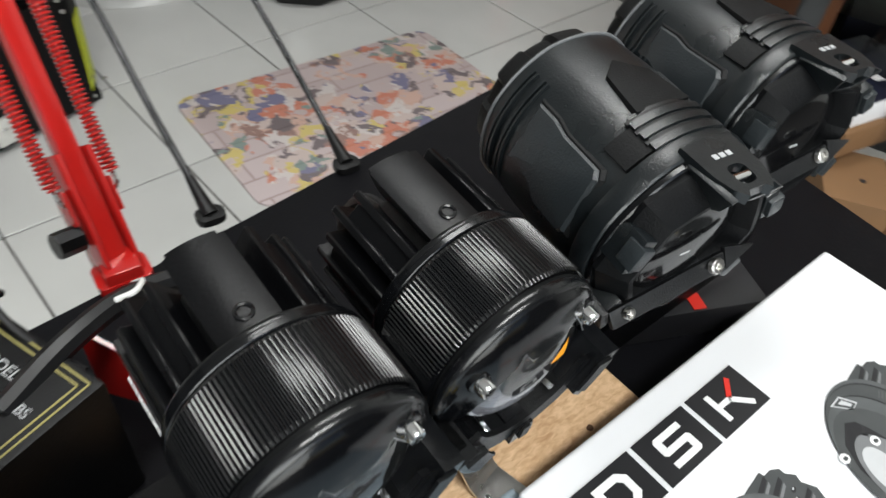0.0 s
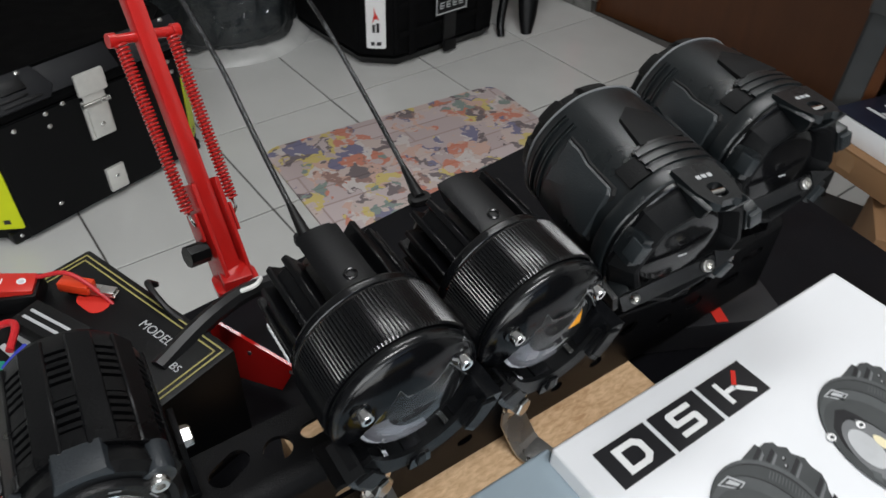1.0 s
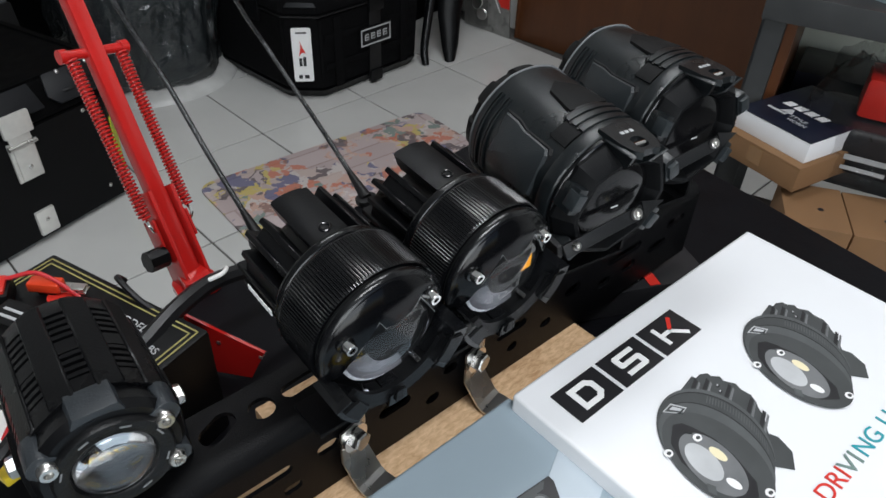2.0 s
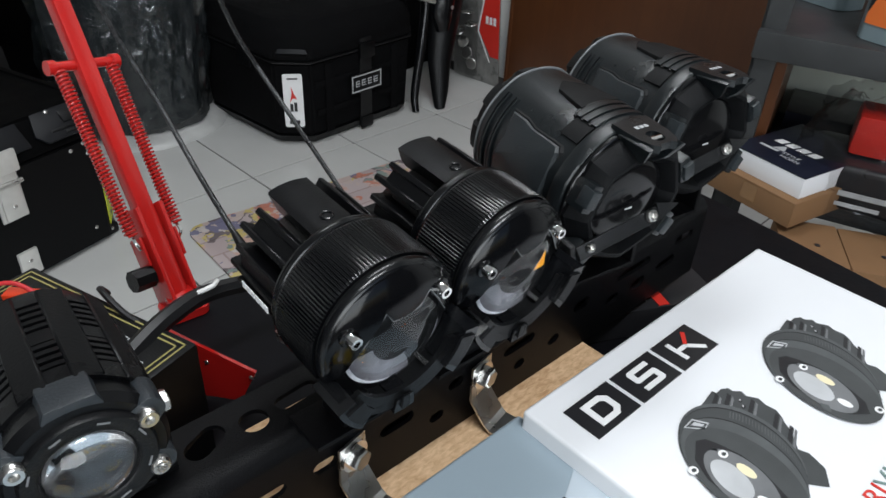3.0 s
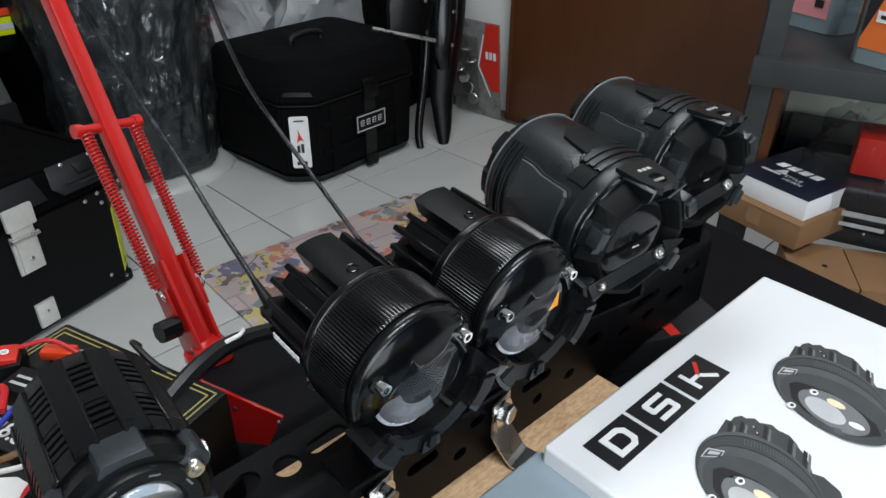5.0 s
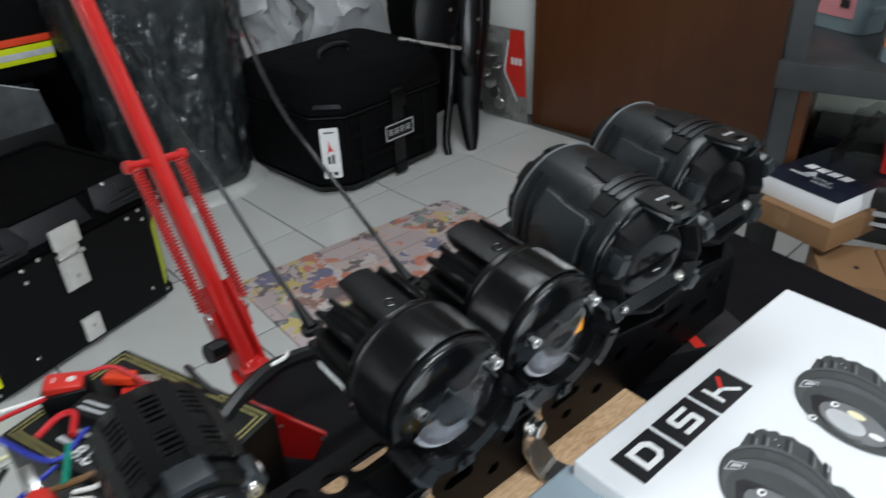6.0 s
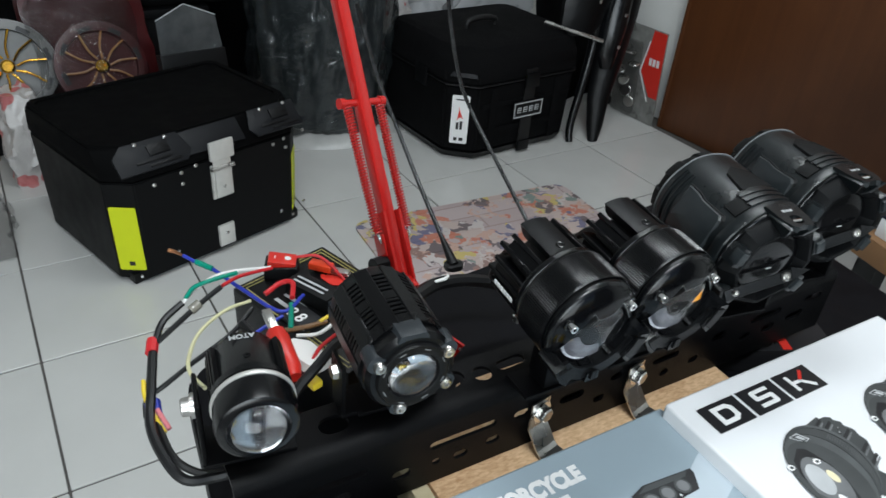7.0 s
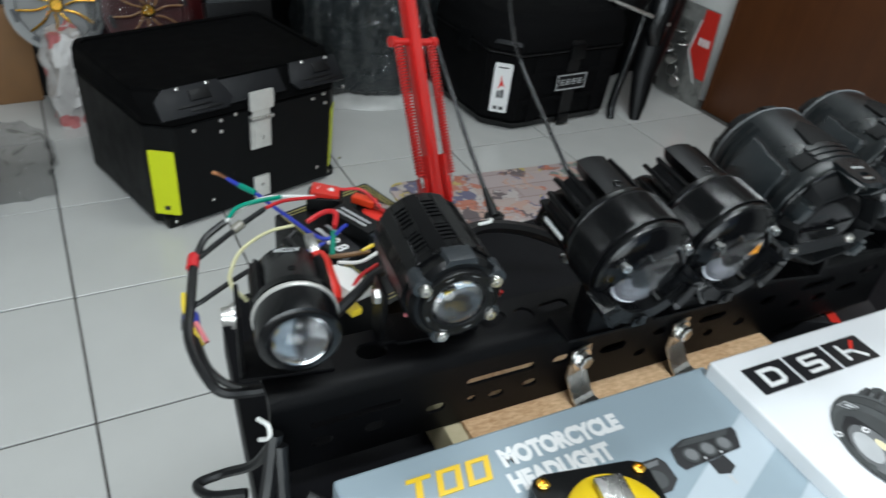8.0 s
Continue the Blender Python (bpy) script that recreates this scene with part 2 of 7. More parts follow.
GROUT = mat("dark_grey_grout", (0.085, 0.080, 0.075), 0.85, 0.0, 0.2, 40)
# for the walls out of view: dark grey holds down the bounced light
BOUNCE_CUT = mat("bounce_cutting_wall", (0.15, 0.15, 0.148), 0.7, 0.0, 0.06, 6, 0.1, 150)
WALL_PAINT = mat("white_wall_paint", (0.70, 0.70, 0.68), 0.7, 0.0, 0.04, 6, 0.1, 150)
CEIL_PAINT = mat("white_ceiling_paint", (0.52, 0.52, 0.515), 0.8, 0.0, 0.03, 5)
TABLE_BLACK = mat("black_table_laminate", (0.0030, 0.0030, 0.0042), 0.55, 0.0, 0.25, 30, 0.15, 500, spec=0.12)
FABRIC = mat("black_woven_fabric", (0.0030, 0.0030, 0.0034), 0.8, 0.0, 0.3, 120, 0.8, 1400, spec=0.08)
CASE_BLACK = mat("black_coated_aluminium", (0.0026, 0.0028, 0.0032), 0.5, 0.0, 0.2, 30, 0.2, 900, spec=0.14)
CASE_LID = mat("black_rubber_lid", (0.0016, 0.0016, 0.0018), 0.75, 0.0, 0.2, 30, 0.3, 900, spec=0.06)
CASE_TRIM = mat("charcoal_case_trim", (0.0055, 0.0062, 0.008), 0.45, 0.0, 0.2, 30, 0.2, 900, spec=0.24)
CARDBOARD = mat("brown_cardboard", (0.20, 0.105, 0.045), 0.8, 0.0, 0.12, 25, 0.15, 300)
RACK = mat("dark_grey_rack_metal", (0.035, 0.037, 0.038), 0.45, 0.0, 0.3, 20, 0.15, 300)
NAVY = mat("navy_printed_card", (0.007, 0.009, 0.020), 0.4, 0.0, 0.15, 30)
PALE_GREEN = mat("pale_green_board", (0.66, 0.70, 0.62), 0.6, 0.0, 0.08, 10)
BOTTLE_GREY = mat("grey_bottle_plastic", (0.17, 0.22, 0.24), 0.38, 0.0, 0.06, 20)
DARK_GREY = mat("dark_grey_plastic", (0.040, 0.049, 0.053), 0.45, 0.0, 0.15, 12)
FILM = film_plastic("clear_wrap", (0.012, 0.012, 0.013), 0.80, 14.0)
FILM_DARK = film_plastic("grey_wrap", (0.020, 0.024, 0.026), 0.45, 19.0)
MAT_PRINT = mat_print("printed_mat")
GOLD = mat("gold_anodised", (0.75, 0.42, 0.06), 0.25, 1.0, 0.1)
RED_BAG = mat("dark_red_packet", (0.045, 0.0035, 0.0045), 0.35, 0.0, 0.4, 18)


def spotted(name, base, spot, size):
    """White glossy wrapping with printed round spots."""
    m = mat(name, base, 0.28, 0.0, 0.2, 14)
    nt = m.node_tree
    b = nt.nodes["Principled BSDF"]
    co, vo = nt.nodes.new("ShaderNodeTexCoord"), nt.nodes.new("ShaderNodeTexVoronoi")
    vo.inputs["Scale"].default_value = size
    nt.links.new(co.outputs["Object"], vo.inputs["Vector"])
    lt = nt.nodes.new("ShaderNodeMath")
    lt.operation = "LESS_THAN"
    lt.inputs[1].default_value = 0.38
    nt.links.new(vo.outputs["Distance"], lt.inputs[0])
    mx = nt.nodes.new("ShaderNodeMix")
    mx.data_type = "RGBA"
    nt.links.new(lt.outputs[0], mx.inputs[0])
    nt.links.new(b.inputs["Base Color"].links[0].from_socket, mx.inputs[6])
    mx.inputs[7].default_value = (*spot, 1)
    nt.links.new(mx.outputs[2], b.inputs["Base Color"])
    return m


PAPER_SPECK = spotted("spotted_wrapping", (0.42, 0.40, 0.39), (0.40, 0.13, 0.13), 22)
BASKET = mat("orange_wicker", (0.32, 0.14, 0.03), 0.6, 0.0, 0.4, 60, 0.6, 120)
YELLOW_PLASTIC = mat("yellow_plastic", (0.78, 0.55, 0.01), 0.35)
WIRES = {n: mat(n + "_wire_sleeve", c, 0.4, 0.0, 0.08) for n, c in (
    ("blue", (0.02, 0.035, 0.34)), ("green", (0.0, 0.20, 0.13)), ("white", (0.72, 0.72, 0.70)), ("cream", (0.62, 0.60, 0.36)),
    ("red", (0.50, 0.015, 0.02)), ("black", (0.0045, 0.0047, 0.0055)), ("yellow", (0.65, 0.48, 0.03)), ("brown", (0.14, 0.07, 0.025)), ("pink", (0.6, 0.18, 0.2)))}

# ---------------------------------------------------------------- mesh helpers


def finish(bm, material, name, smooth=40):
    """A mesh from a bmesh, with outward normals and smooth shading across shallow edges."""
    bmesh.ops.recalc_face_normals(bm, faces=bm.faces)
    me = bpy.data.meshes.new(name)
    bm.to_mesh(me)
    bm.free()
    me.materials.append(material)
    if smooth:
        me.polygons.foreach_set("use_smooth", [True] * len(me.polygons))
        me.set_sharp_from_angle(angle=radians(smooth))
    return me


def thing(name, m, label, category, group="", kind=""):
    ob = new(name)
    ob.empty_display_size = 0.02
    ob.matrix_world = m
    return tagged(ob, label, category, group, kind)


def part(name, bm, material, parent, label="", smooth=40):
    ob = new(name, finish(bm, material, name, smooth))
    ob.parent = parent
    return tagged(ob, label)


def solo(name, bm, material, label, category, group="", kind="", m=None, smooth=40):
    ob = new(name, finish(bm, material, name, smooth))
    if m is not None:
        ob.matrix_world = m
    return tagged(ob, label, category, group, kind)


def join(*bms):
    out = bmesh.new()
    for b in bms:
        me = bpy.data.meshes.new("tmp")
        b.to_mesh(me)
        b.free()
        out.from_mesh(me)
        bpy.data.meshes.remove(me)
    return out


def moved(bm, m):
    bmesh.ops.transform(bm, matrix=m, verts=bm.verts)
    return bm


def box(x0, x1, y0, y1, z0, z1, bevel=0.0, seg=2):
    bm = bmesh.new()
    bmesh.ops.create_cube(bm, size=1)
    bmesh.ops.transform(bm, matrix=Matrix.LocRotScale(((x0 + x1) / 2, (y0 + y1) / 2, (z0 + z1) / 2), None, (x1 - x0, y1 - y0, z1 - z0)), verts=bm.verts)
    if bevel:
        bmesh.ops.bevel(bm, geom=bm.edges, offset=bevel, segments=seg, profile=0.6, affect="EDGES", clamp_overlap=True)
    return bm


def prism(outline, z0, z1, bevel=0.0, taper=1.0, seg=2):
    """A flat outline in x and y raised from z0 to z1."""
    bm = bmesh.new()
    lo = [bm.verts.new((x, y, z0)) for x, y in outline]
    hi = [bm.verts.new((x * taper, y * taper, z1)) for x, y in outline]
    n = len(lo)
    bm.faces.new(lo[::-1])
    bm.faces.new(hi)
    for i in range(n):
        bm.faces.new((lo[i], lo[(i + 1) % n], hi[(i + 1) % n], hi[i]))
    if bevel:
        bmesh.ops.bevel(bm, geom=bm.edges, offset=bevel, segments=seg, profile=0.6, affect="EDGES", clamp_overlap=True)
    return bm


def rounded(w, h, r, n=5, cx=0.0, cy=0.0):
    out = []
    for sx, sy, a0 in ((1, 1, 0), (-1, 1, 90), (-1, -1, 180), (1, -1, 270)):
        for i in range(n + 1):
            a = radians(a0 + 90 * i / n)
            out.append((cx + sx * (w / 2 - r) + r * math.cos(a), cy + sy * (h / 2 - r) + r * math.sin(a)))
    return out


def lathe(profile, n=48, axis="Y", radius=None):
    """Turns (along, radius) pairs round an axis; radius(angle, along, r) may shape it."""
    bm = bmesh.new()
    rings = []
    for a, r in profile:
        ring = []
        for i in range(n):
            t = 2 * math.pi * i / n
            rr = radius(t, a, r) if radius else r
            c, s = rr * math.cos(t), rr * math.sin(t)
            ring.append(bm.verts.new({"Y": (c, a, s), "Z": (c, s, a), "X": (a, c, s)}[axis]))
        rings.append(ring)
    for p, q in zip(rings, rings[1:]):
        for i in range(n):
            bm.faces.new((p[i], p[(i + 1) % n], q[(i + 1) % n], q[i]))
    for ring, (a, r) in ((rings[0], profile[0]), (rings[-1], profile[-1])):
        if r > 1e-6:
            bm.faces.new(ring)
    bmesh.ops.remove_doubles(bm, verts=bm.verts, dist=1e-7)
    return bm


def smooth_path(points, step=6):
    """Catmull-Rom through the points."""
    p = [Vector(q) for q in points]
    p = [2 * p[0] - p[1], *p, 2 * p[-1] - p[-2]]
    out = []
    for i in range(1, len(p) - 2):
        for k in range(step):
            t = k / step
            a, b, c, d = p[i - 1], p[i], p[i + 1], p[i + 2]
            out.append(0.5 * (2 * b + (c - a) * t + (2 * a - 5 * b + 4 * c - d) * t * t + (3 * b - a - 3 * c + d) * t**3))
    return [*out, p[-2]]


def tube(points, r, n=8, r_end=None, curved=True, step=6):
    pts = smooth_path(points, step) if curved else [Vector(q) for q in points]
    bm = bmesh.new()
    rings, side = [], None
    for i, q in enumerate(pts):
        d = (pts[min(i + 1, len(pts) - 1)] - pts[max(i - 1, 0)]).normalized()
        if side is None:
            side = d.orthogonal().normalized()
        side = (side - d * side.dot(d)).normalized()
        other = d.cross(side)
        rr = r if r_end is None else r + (r_end - r) * i / (len(pts) - 1)
        rings.append([bm.verts.new(q + rr * (math.cos(2 * math.pi * k / n) * side + math.sin(2 * math.pi * k / n) * other)) for k in range(n)])
    for p, q in zip(rings, rings[1:]):
        for k in range(n):
            bm.faces.new((p[k], p[(k + 1) % n], q[(k + 1) % n], q[k]))
    bm.faces.new(rings[0])
    bm.faces.new(rings[-1])
    return bm


def helix(a, b, radius, turns, wire, per=12):
    a, b = Vector(a), Vector(b)
    d = (b - a).normalized()
    s = d.orthogonal().normalized()
    o = d.cross(s)
    total = int(turns * per)
    return tube([a + (b - a) * i / total + radius * (math.cos(2 * math.pi * i / per) * s + math.sin(2 * math.pi * i / per) * o) for i in range(total + 1)], wire, 6, curved=False)


def pierced(outline, holes, z0, z1):
    """A plate with holes right through it."""
    bm = bmesh.new()
    edges = []
    for loop in (outline, *holes):
        v = [bm.verts.new((x, y, z1)) for x, y in loop]
        edges += [bm.edges.new((v[i], v[(i + 1) % len(v)])) for i in range(len(v))]
    bmesh.ops.triangle_fill(bm, edges=edges, use_beauty=True)
    got = bmesh.ops.extrude_face_region(bm, geom=bm.faces[:])
    bmesh.ops.translate(bm, vec=(0, 0, z0 - z1), verts=[g for g in got["geom"] if isinstance(g, bmesh.types.BMVert)])
    return bm


def slot(cx, cy, w, h, n=6, turn=0):
    """A rounded slot outline."""
    pts = rounded(w, h, min(w, h) / 2 - 1e-5, n)
    c, s = math.cos(radians(turn)), math.sin(radians(turn))
    return [(cx + x * c - y * s, cy + x * s + y * c) for x, y in pts]


def lettering(text, size, m, material, parent, name="lettering", sx=1.0, bold=0.0, width=0.0):
    cu = bpy.data.curves.new("text", "FONT")
    cu.body, cu.size, cu.extrude, cu.offset = text, size, 0.0001, bold
    tmp = bpy.data.objects.new("text", cu)
    me = bpy.data.meshes.new_from_object(tmp)
    bpy.data.objects.remove(tmp)
    if width:
        xs = [v.co.x for v in me.vertices]
        sx = width / (max(xs) - min(xs))
    me.materials.clear()
    me.materials.append(material)
    ob = new(name, me)
    ob.parent = parent
    ob.matrix_local = m @ Matrix.Diagonal((sx, 1, 1, 1))
    return ob


def screw(r=0.003, h=0.003, socket=True):
    """A cap screw standing on z = 0, along +z."""
    bm = lathe([(0, r), (h * 0.8, r), (h, r * 0.85), (h, r * 0.5), (h * 0.45, r * 0.45), (h * 0.45, 0)] if socket else [(0, r), (h * 0.4, r * 0.95), (h * 0.8, r * 0.6), (h, 0)], 16, "Z")
    return bm




def facing(bm, x, y, z):
    return moved(bm, pose(x, y, z, 90, 0, 0))

# ---------------------------------------------------------------- the room
ROOM = pose(-0.421, 0.968, 0, 0, 0, 10.5)
RAIL = pose(0, 0.029, 0, 0, 0, 5)


def wall(name, x0, x1, y0, y1, z0, z1, material, label):
    return solo(name, box(x0, x1, y0, y1, z0, z1), material, label, "wall", kind="structure", m=ROOM, smooth=0)


A0, A1, B0, B1, HIGH = -2.6, 2.06, -3.3, 1.75, 2.7
wall("wall_north", A0, A1, B1, B1 + 0.12, 0, HIGH, WALL_PAINT, "plain white painted wall behind the stacked goods")
wall("wall_east", A1, A1 + 0.12, B0, B1 + 0.12, 0, HIGH, WALL_PAINT, "plain white painted wall behind the brown panel")
# west and south walls are unseen, darkened to limit fill light
wall("wall_west", A0 - 0.12, A0, B0, B1 + 0.12, 0, HIGH, BOUNCE_CUT, "unseen side wall, dark grey to cut bounced light")
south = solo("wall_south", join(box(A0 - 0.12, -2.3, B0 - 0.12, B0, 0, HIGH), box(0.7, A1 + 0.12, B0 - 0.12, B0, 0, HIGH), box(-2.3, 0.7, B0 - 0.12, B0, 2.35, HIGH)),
             BOUNCE_CUT, "unseen wall, dark grey to cut bounced light, with the wide open shopfront", "wall", kind="structure", m=ROOM, smooth=0)
solo("ceiling", box(A0 - 0.12, A1 + 0.12, B0 - 0.12, B1 + 0.12, HIGH, HIGH + 0.1), CEIL_PAINT, "plain grey-white painted ceiling", "ceiling", kind="structure", m=ROOM, smooth=0)
floor = solo("floor", box(A0 - 0.12, A1 + 0.12, B0 - 3.0, B1 + 0.12, -0.06, -0.003), GROUT, "floor of square white glazed tiles with grey joints", "floor", kind="structure", m=ROOM, smooth=0)


def add_tiles():
    me = finish(prism(rounded(0.3258, 0.3258, 0.002, 1), -0.02, 0.0, 0.0008, seg=1), TILE, "tile", 0)
    turn = radians(-3.2)
    c, k = math.cos(turn), math.sin(turn)
    for i in range(-6, 6):
        for j in range(-5, 5):
            ob = new("tile", me)
            ob.parent = floor
            u, v = 0.165 + 0.33 * i, 0.165 + 0.33 * (j - 1)
            ob.location = (u * c - v * k, u * k + v * c + 0.33, random.uniform(-0.0004, 0.0004))
            ob.rotation_euler.z = turn


panel = thing("brown_door_panel", ROOM @ pose(2.0, 0.24, 0), "tall brown veneered wooden panel leaning flat by the wall", "panel")
part("leaf", box(0, 0.035, -1.15, 0, 0.0, 2.05, 0.002), DOOR_WOOD, panel)
part("edge_strip", box(-0.003, 0.038, 0.0, 0.012, 0.0, 2.05, 0.002), DOOR_WOOD, panel)

# ---------------------------------------------------------------- table
table = thing("work_table", pose(0.1, -0.15, 0), "black laminate work table with metal legs", "table")
top_outline = [(-0.212, -0.62), (0.40, -0.62), (0.43, 0.335), (0.05, 0.252), (-0.190, 0.2085), (-0.206, 0.202), (-0.218, 0.188), (-0.221, 0.172)]
part("tabletop", prism([(x - 0.1, y + 0.15) for x, y in top_outline], 0.545, 0.575, 0.003), TABLE_BLACK, table)
for sx, sy in ((-0.27, -0.42), (0.27, -0.42), (-0.27, 0.32), (0.27, 0.32)):
    part("leg", box(sx - 0.016, sx + 0.016, sy - 0.016, sy + 0.016, 0, 0.545, 0.002), POWDER, table)
for sy in (-0.42, 0.32):
    part("stretcher", box(-0.254, 0.254, sy - 0.01, sy + 0.01, 0.48, 0.52, 0.002), POWDER, table)

plank = thing("wooden_plank", RAIL @ pose(0, 0, 0), "raw pine plank under the black rail, sawn ends", "plank")
part("board", box(-0.098, 0.150, -0.048, 0.036, 0.5755, 0.6045, 0.0015), PLANK, plank)
part("rear_board", box(-0.040, 0.150, 0.0365, 0.068, 0.5755, 0.6040, 0.0015), PLANK, plank)
part("sawn_end", box(-0.110, -0.0985, -0.046, 0.034, 0.576, 0.603, 0.002), PALE_WOOD, plank, "pale sawn end grain")
part("knot", lathe([(0.604, 0.0018), (0.6049, 0.0016), (0.6049, 0)], 12, "Z"), mat("dark_knot", (0.09, 0.04, 0.015), 0.7), plank).location = (0.118, -0.022, 0)

# ---------------------------------------------------------------- rail
TOP = 0.662
U0, U1, DEPTH = -0.212, 0.268, 0.0345
rail = thing("perforated_rail", RAIL, "black powder-coated steel rail with oval holes, screwed to the plank", "rail")


def build_rail():
    t = 0.0022
    bend = 0.009
    holes = [slot(-0.076, 0.021, 0.019, 0.0105, turn=24), slot(-0.0555, 0.019, 0.0125, 0.012), slot(-0.034, 0.0205, 0.021, 0.008, turn=4),
             slot(-0.152, 0.019, 0.017, 0.0125), slot(-0.098, 0.021, 0.010, 0.010), slot(0.068, 0.021, 0.012, 0.010), slot(0.155, 0.0205, 0.018, 0.009),
             slot(0.235, 0.021, 0.013, 0.011), slot(-0.190, 0.020, 0.012, 0.009), slot(0.02, 0.020, 0.018, 0.009), slot(0.112, 0.020, 0.016, 0.009), slot(0.195, 0.020, 0.016, 0.009)]
    outline = [(U0, bend), (U1, bend), (U1, DEPTH - 0.012), (U1 - 0.012, DEPTH), (U0 + 0.014, DEPTH), (U0 + 0.004, DEPTH - 0.004), (U0, DEPTH - 0.014)]
    part("top_plate", pierced(outline, holes, TOP - t, TOP), POWDER, rail, smooth=30)
    bm = bmesh.new()
    rows = []
    for k in range(9):
        a = radians(90 * k / 8)
        rows.append([(bend - rr * math.sin(a), TOP - bend + rr * math.cos(a)) for rr in (bend, bend - t)])
    vs = [[[bm.verts.new((u, *p)) for p in row] for row in rows] for u in (U0, U1)]
    for k in range(8):
        for q in (0, 1):
            bm.faces.new((vs[0][k][q], vs[1][k][q], vs[1][k + 1][q], vs[0][k + 1][q]))
        for e in (0, 1):
            bm.faces.new((vs[e][k][0], vs[e][k + 1][0], vs[e][k + 1][1], vs[e][k][1]))
    part("bent_edge", bm, POWDER, rail)
    lo, hi = 0.6052, TOP - bend
    fl = []
    for u in (-0.185, -0.155, -0.118):
        fl.append(slot(u, 0.6235, 0.012, 0.007))
    fl += [slot(-0.165, 0.6375, 0.052, 0.005), slot(-0.077, 0.6375, 0.046, 0.006), slot(-0.095, 0.623, 0.006, 0.005), slot(-0.078, 0.621, 0.010, 0.006), slot(-0.055, 0.6225, 0.010, 0.006),
           slot(-0.035, 0.636, 0.012, 0.007), slot(0.005, 0.634, 0.02, 0.007), slot(0.03, 0.622, 0.009, 0.006), slot(0.042, 0.637, 0.010, 0.006), slot(0.088, 0.6365, 0.024, 0.006), slot(0.09, 0.622, 0.008, 0.006),
           slot(0.118, 0.624, 0.009, 0.006), slot(0.14, 0.638, 0.014, 0.007), slot(0.19, 0.641, 0.034, 0.0065), slot(0.172, 0.626, 0.012, 0.007), slot(0.198, 0.6265, 0.014, 0.0075), slot(0.228, 0.629, 0.02, 0.007), slot(0.245, 0.642, 0.02, 0.006)]
    outline = [(U0, lo), (U1, lo), (U1, hi), (U0, hi)]
    bm = moved(pierced(outline, fl, 0.0, t), Matrix(((1, 0, 0, 0), (0, 0, 1, 0), (0, 1, 0, 0), (0, 0, 0, 1))))
    part("front_flange", bm, POWDER, rail, smooth=30)


build_rail()
# black strip put behind the flange as shade in its slots
part("slot_shade_strip", box(-0.018, U1 - 0.01, 0.0075, 0.0105, 0.6052, 0.650), RUBBER, rail, "added black strip that keeps the flange slots dark")


def clamp(u, turn):
    """Stainless angle strap bolted to the flange and screwed to the plank."""
    c = thing("steel_angle_strap", RAIL @ pose(u, -0.0005, 0.605, 0, 0, turn), "bent stainless steel strap bolted to the rail and screwed down", "bracket", "straps on the plank")
    pts = [(0.000, 0.038), (0.000, 0.0165), (-0.002, 0.0135), (-0.0095, 0.0040), (-0.0130, 0.0016), (-0.040, 0.0014)]
    bm = bmesh.new()
    w = 0.0085
    rows = []
    for i, (v, z) in enumerate(pts):
        a = Vector(pts[min(i + 1, 5)]) - Vector(pts[max(i - 1, 0)])
        nrm = Vector((a.y, -a.x)).normalized() * 0.0012
        rows.append([bm.verts.new((s * w, v + k * nrm.x, z + k * nrm.y)) for s, k in ((-1, 0), (1, 0), (1, 1), (-1, 1))])
    for p, q in zip(rows, rows[1:]):
        for k in range(4):
            bm.faces.new((p[k], p[(k + 1) % 4], q[(k + 1) % 4], q[k]))
    bm.faces.new(rows[0])
    bm.faces.new(rows[-1])
    bmesh.ops.bevel(bm, geom=[e for e in bm.edges if abs(e.verts[0].co.x - e.verts[1].co.x) > 0.01 and e.verts[0].co.y < -0.04], offset=0.0005, segments=1, affect="EDGES")
    part("strap", bm, STEEL, c, smooth=12)
    part("end_round", moved(lathe([(0.0016, 0.0085), (0.0030, 0.0085), (0.0030, 0)], 24, "Z"), pose(0, -0.042, 0)), STEEL, c)
    part("washer", facing(lathe([(0, 0.0078), (0.0012, 0.0078), (0.0012, 0)], 24, "Z"), 0, -0.0014, 0.029), CHROME, c)
    part("bolt", facing(lathe([(0, 0.0055), (0.004, 0.0055), (0.0048, 0.0045), (0.0048, 0)], 6, "Z"), 0, -0.0026, 0.029), STEEL, c, smooth=0)
    part("wood_screw", moved(join(lathe([(0, 0.0042), (0.0012, 0.0036), (0.0018, 0.002), (0.0018, 0)], 16, "Z"), box(-0.0028, 0.0028, -0.0004, 0.0004, 0.0016, 0.0022), box(-0.0004, 0.0004, -0.0028, 0.0028, 0.0016, 0.0022)), pose(0, -0.032, 0.003)), CHROME, c)
    return c


clamp(-0.0215, 12)
clamp(0.0585, 12)

# ---------------------------------------------------------------- driving lights on the rail


def arc_ring(r0, r1, y0, y1, a0, a1, n, notch=None):
    """A piece of ring round the y axis between two angles (degrees from +x towards +z); notch(i) scales the outer radius."""
    bm = bmesh.new()
    rows = []
    for i in range(n + 1):
        t = radians(a0 + (a1 - a0) * i / n)
        k = notch(i) if notch else 1.0
        rows.append([bm.verts.new((r * math.cos(t), y, r * math.sin(t))) for r, y in ((r0, y0), (r1 * k, y0), (r1 * k, y1), (r0, y1))])
    for p, q in zip(rows, rows[1:]):
        for k in range(4):
            bm.faces.new((p[k], p[(k + 1) % 4], q[(k + 1) % 4], q[k]))
    bm.faces.new(rows[0])
    bm.faces.new(rows[-1])
    return bm


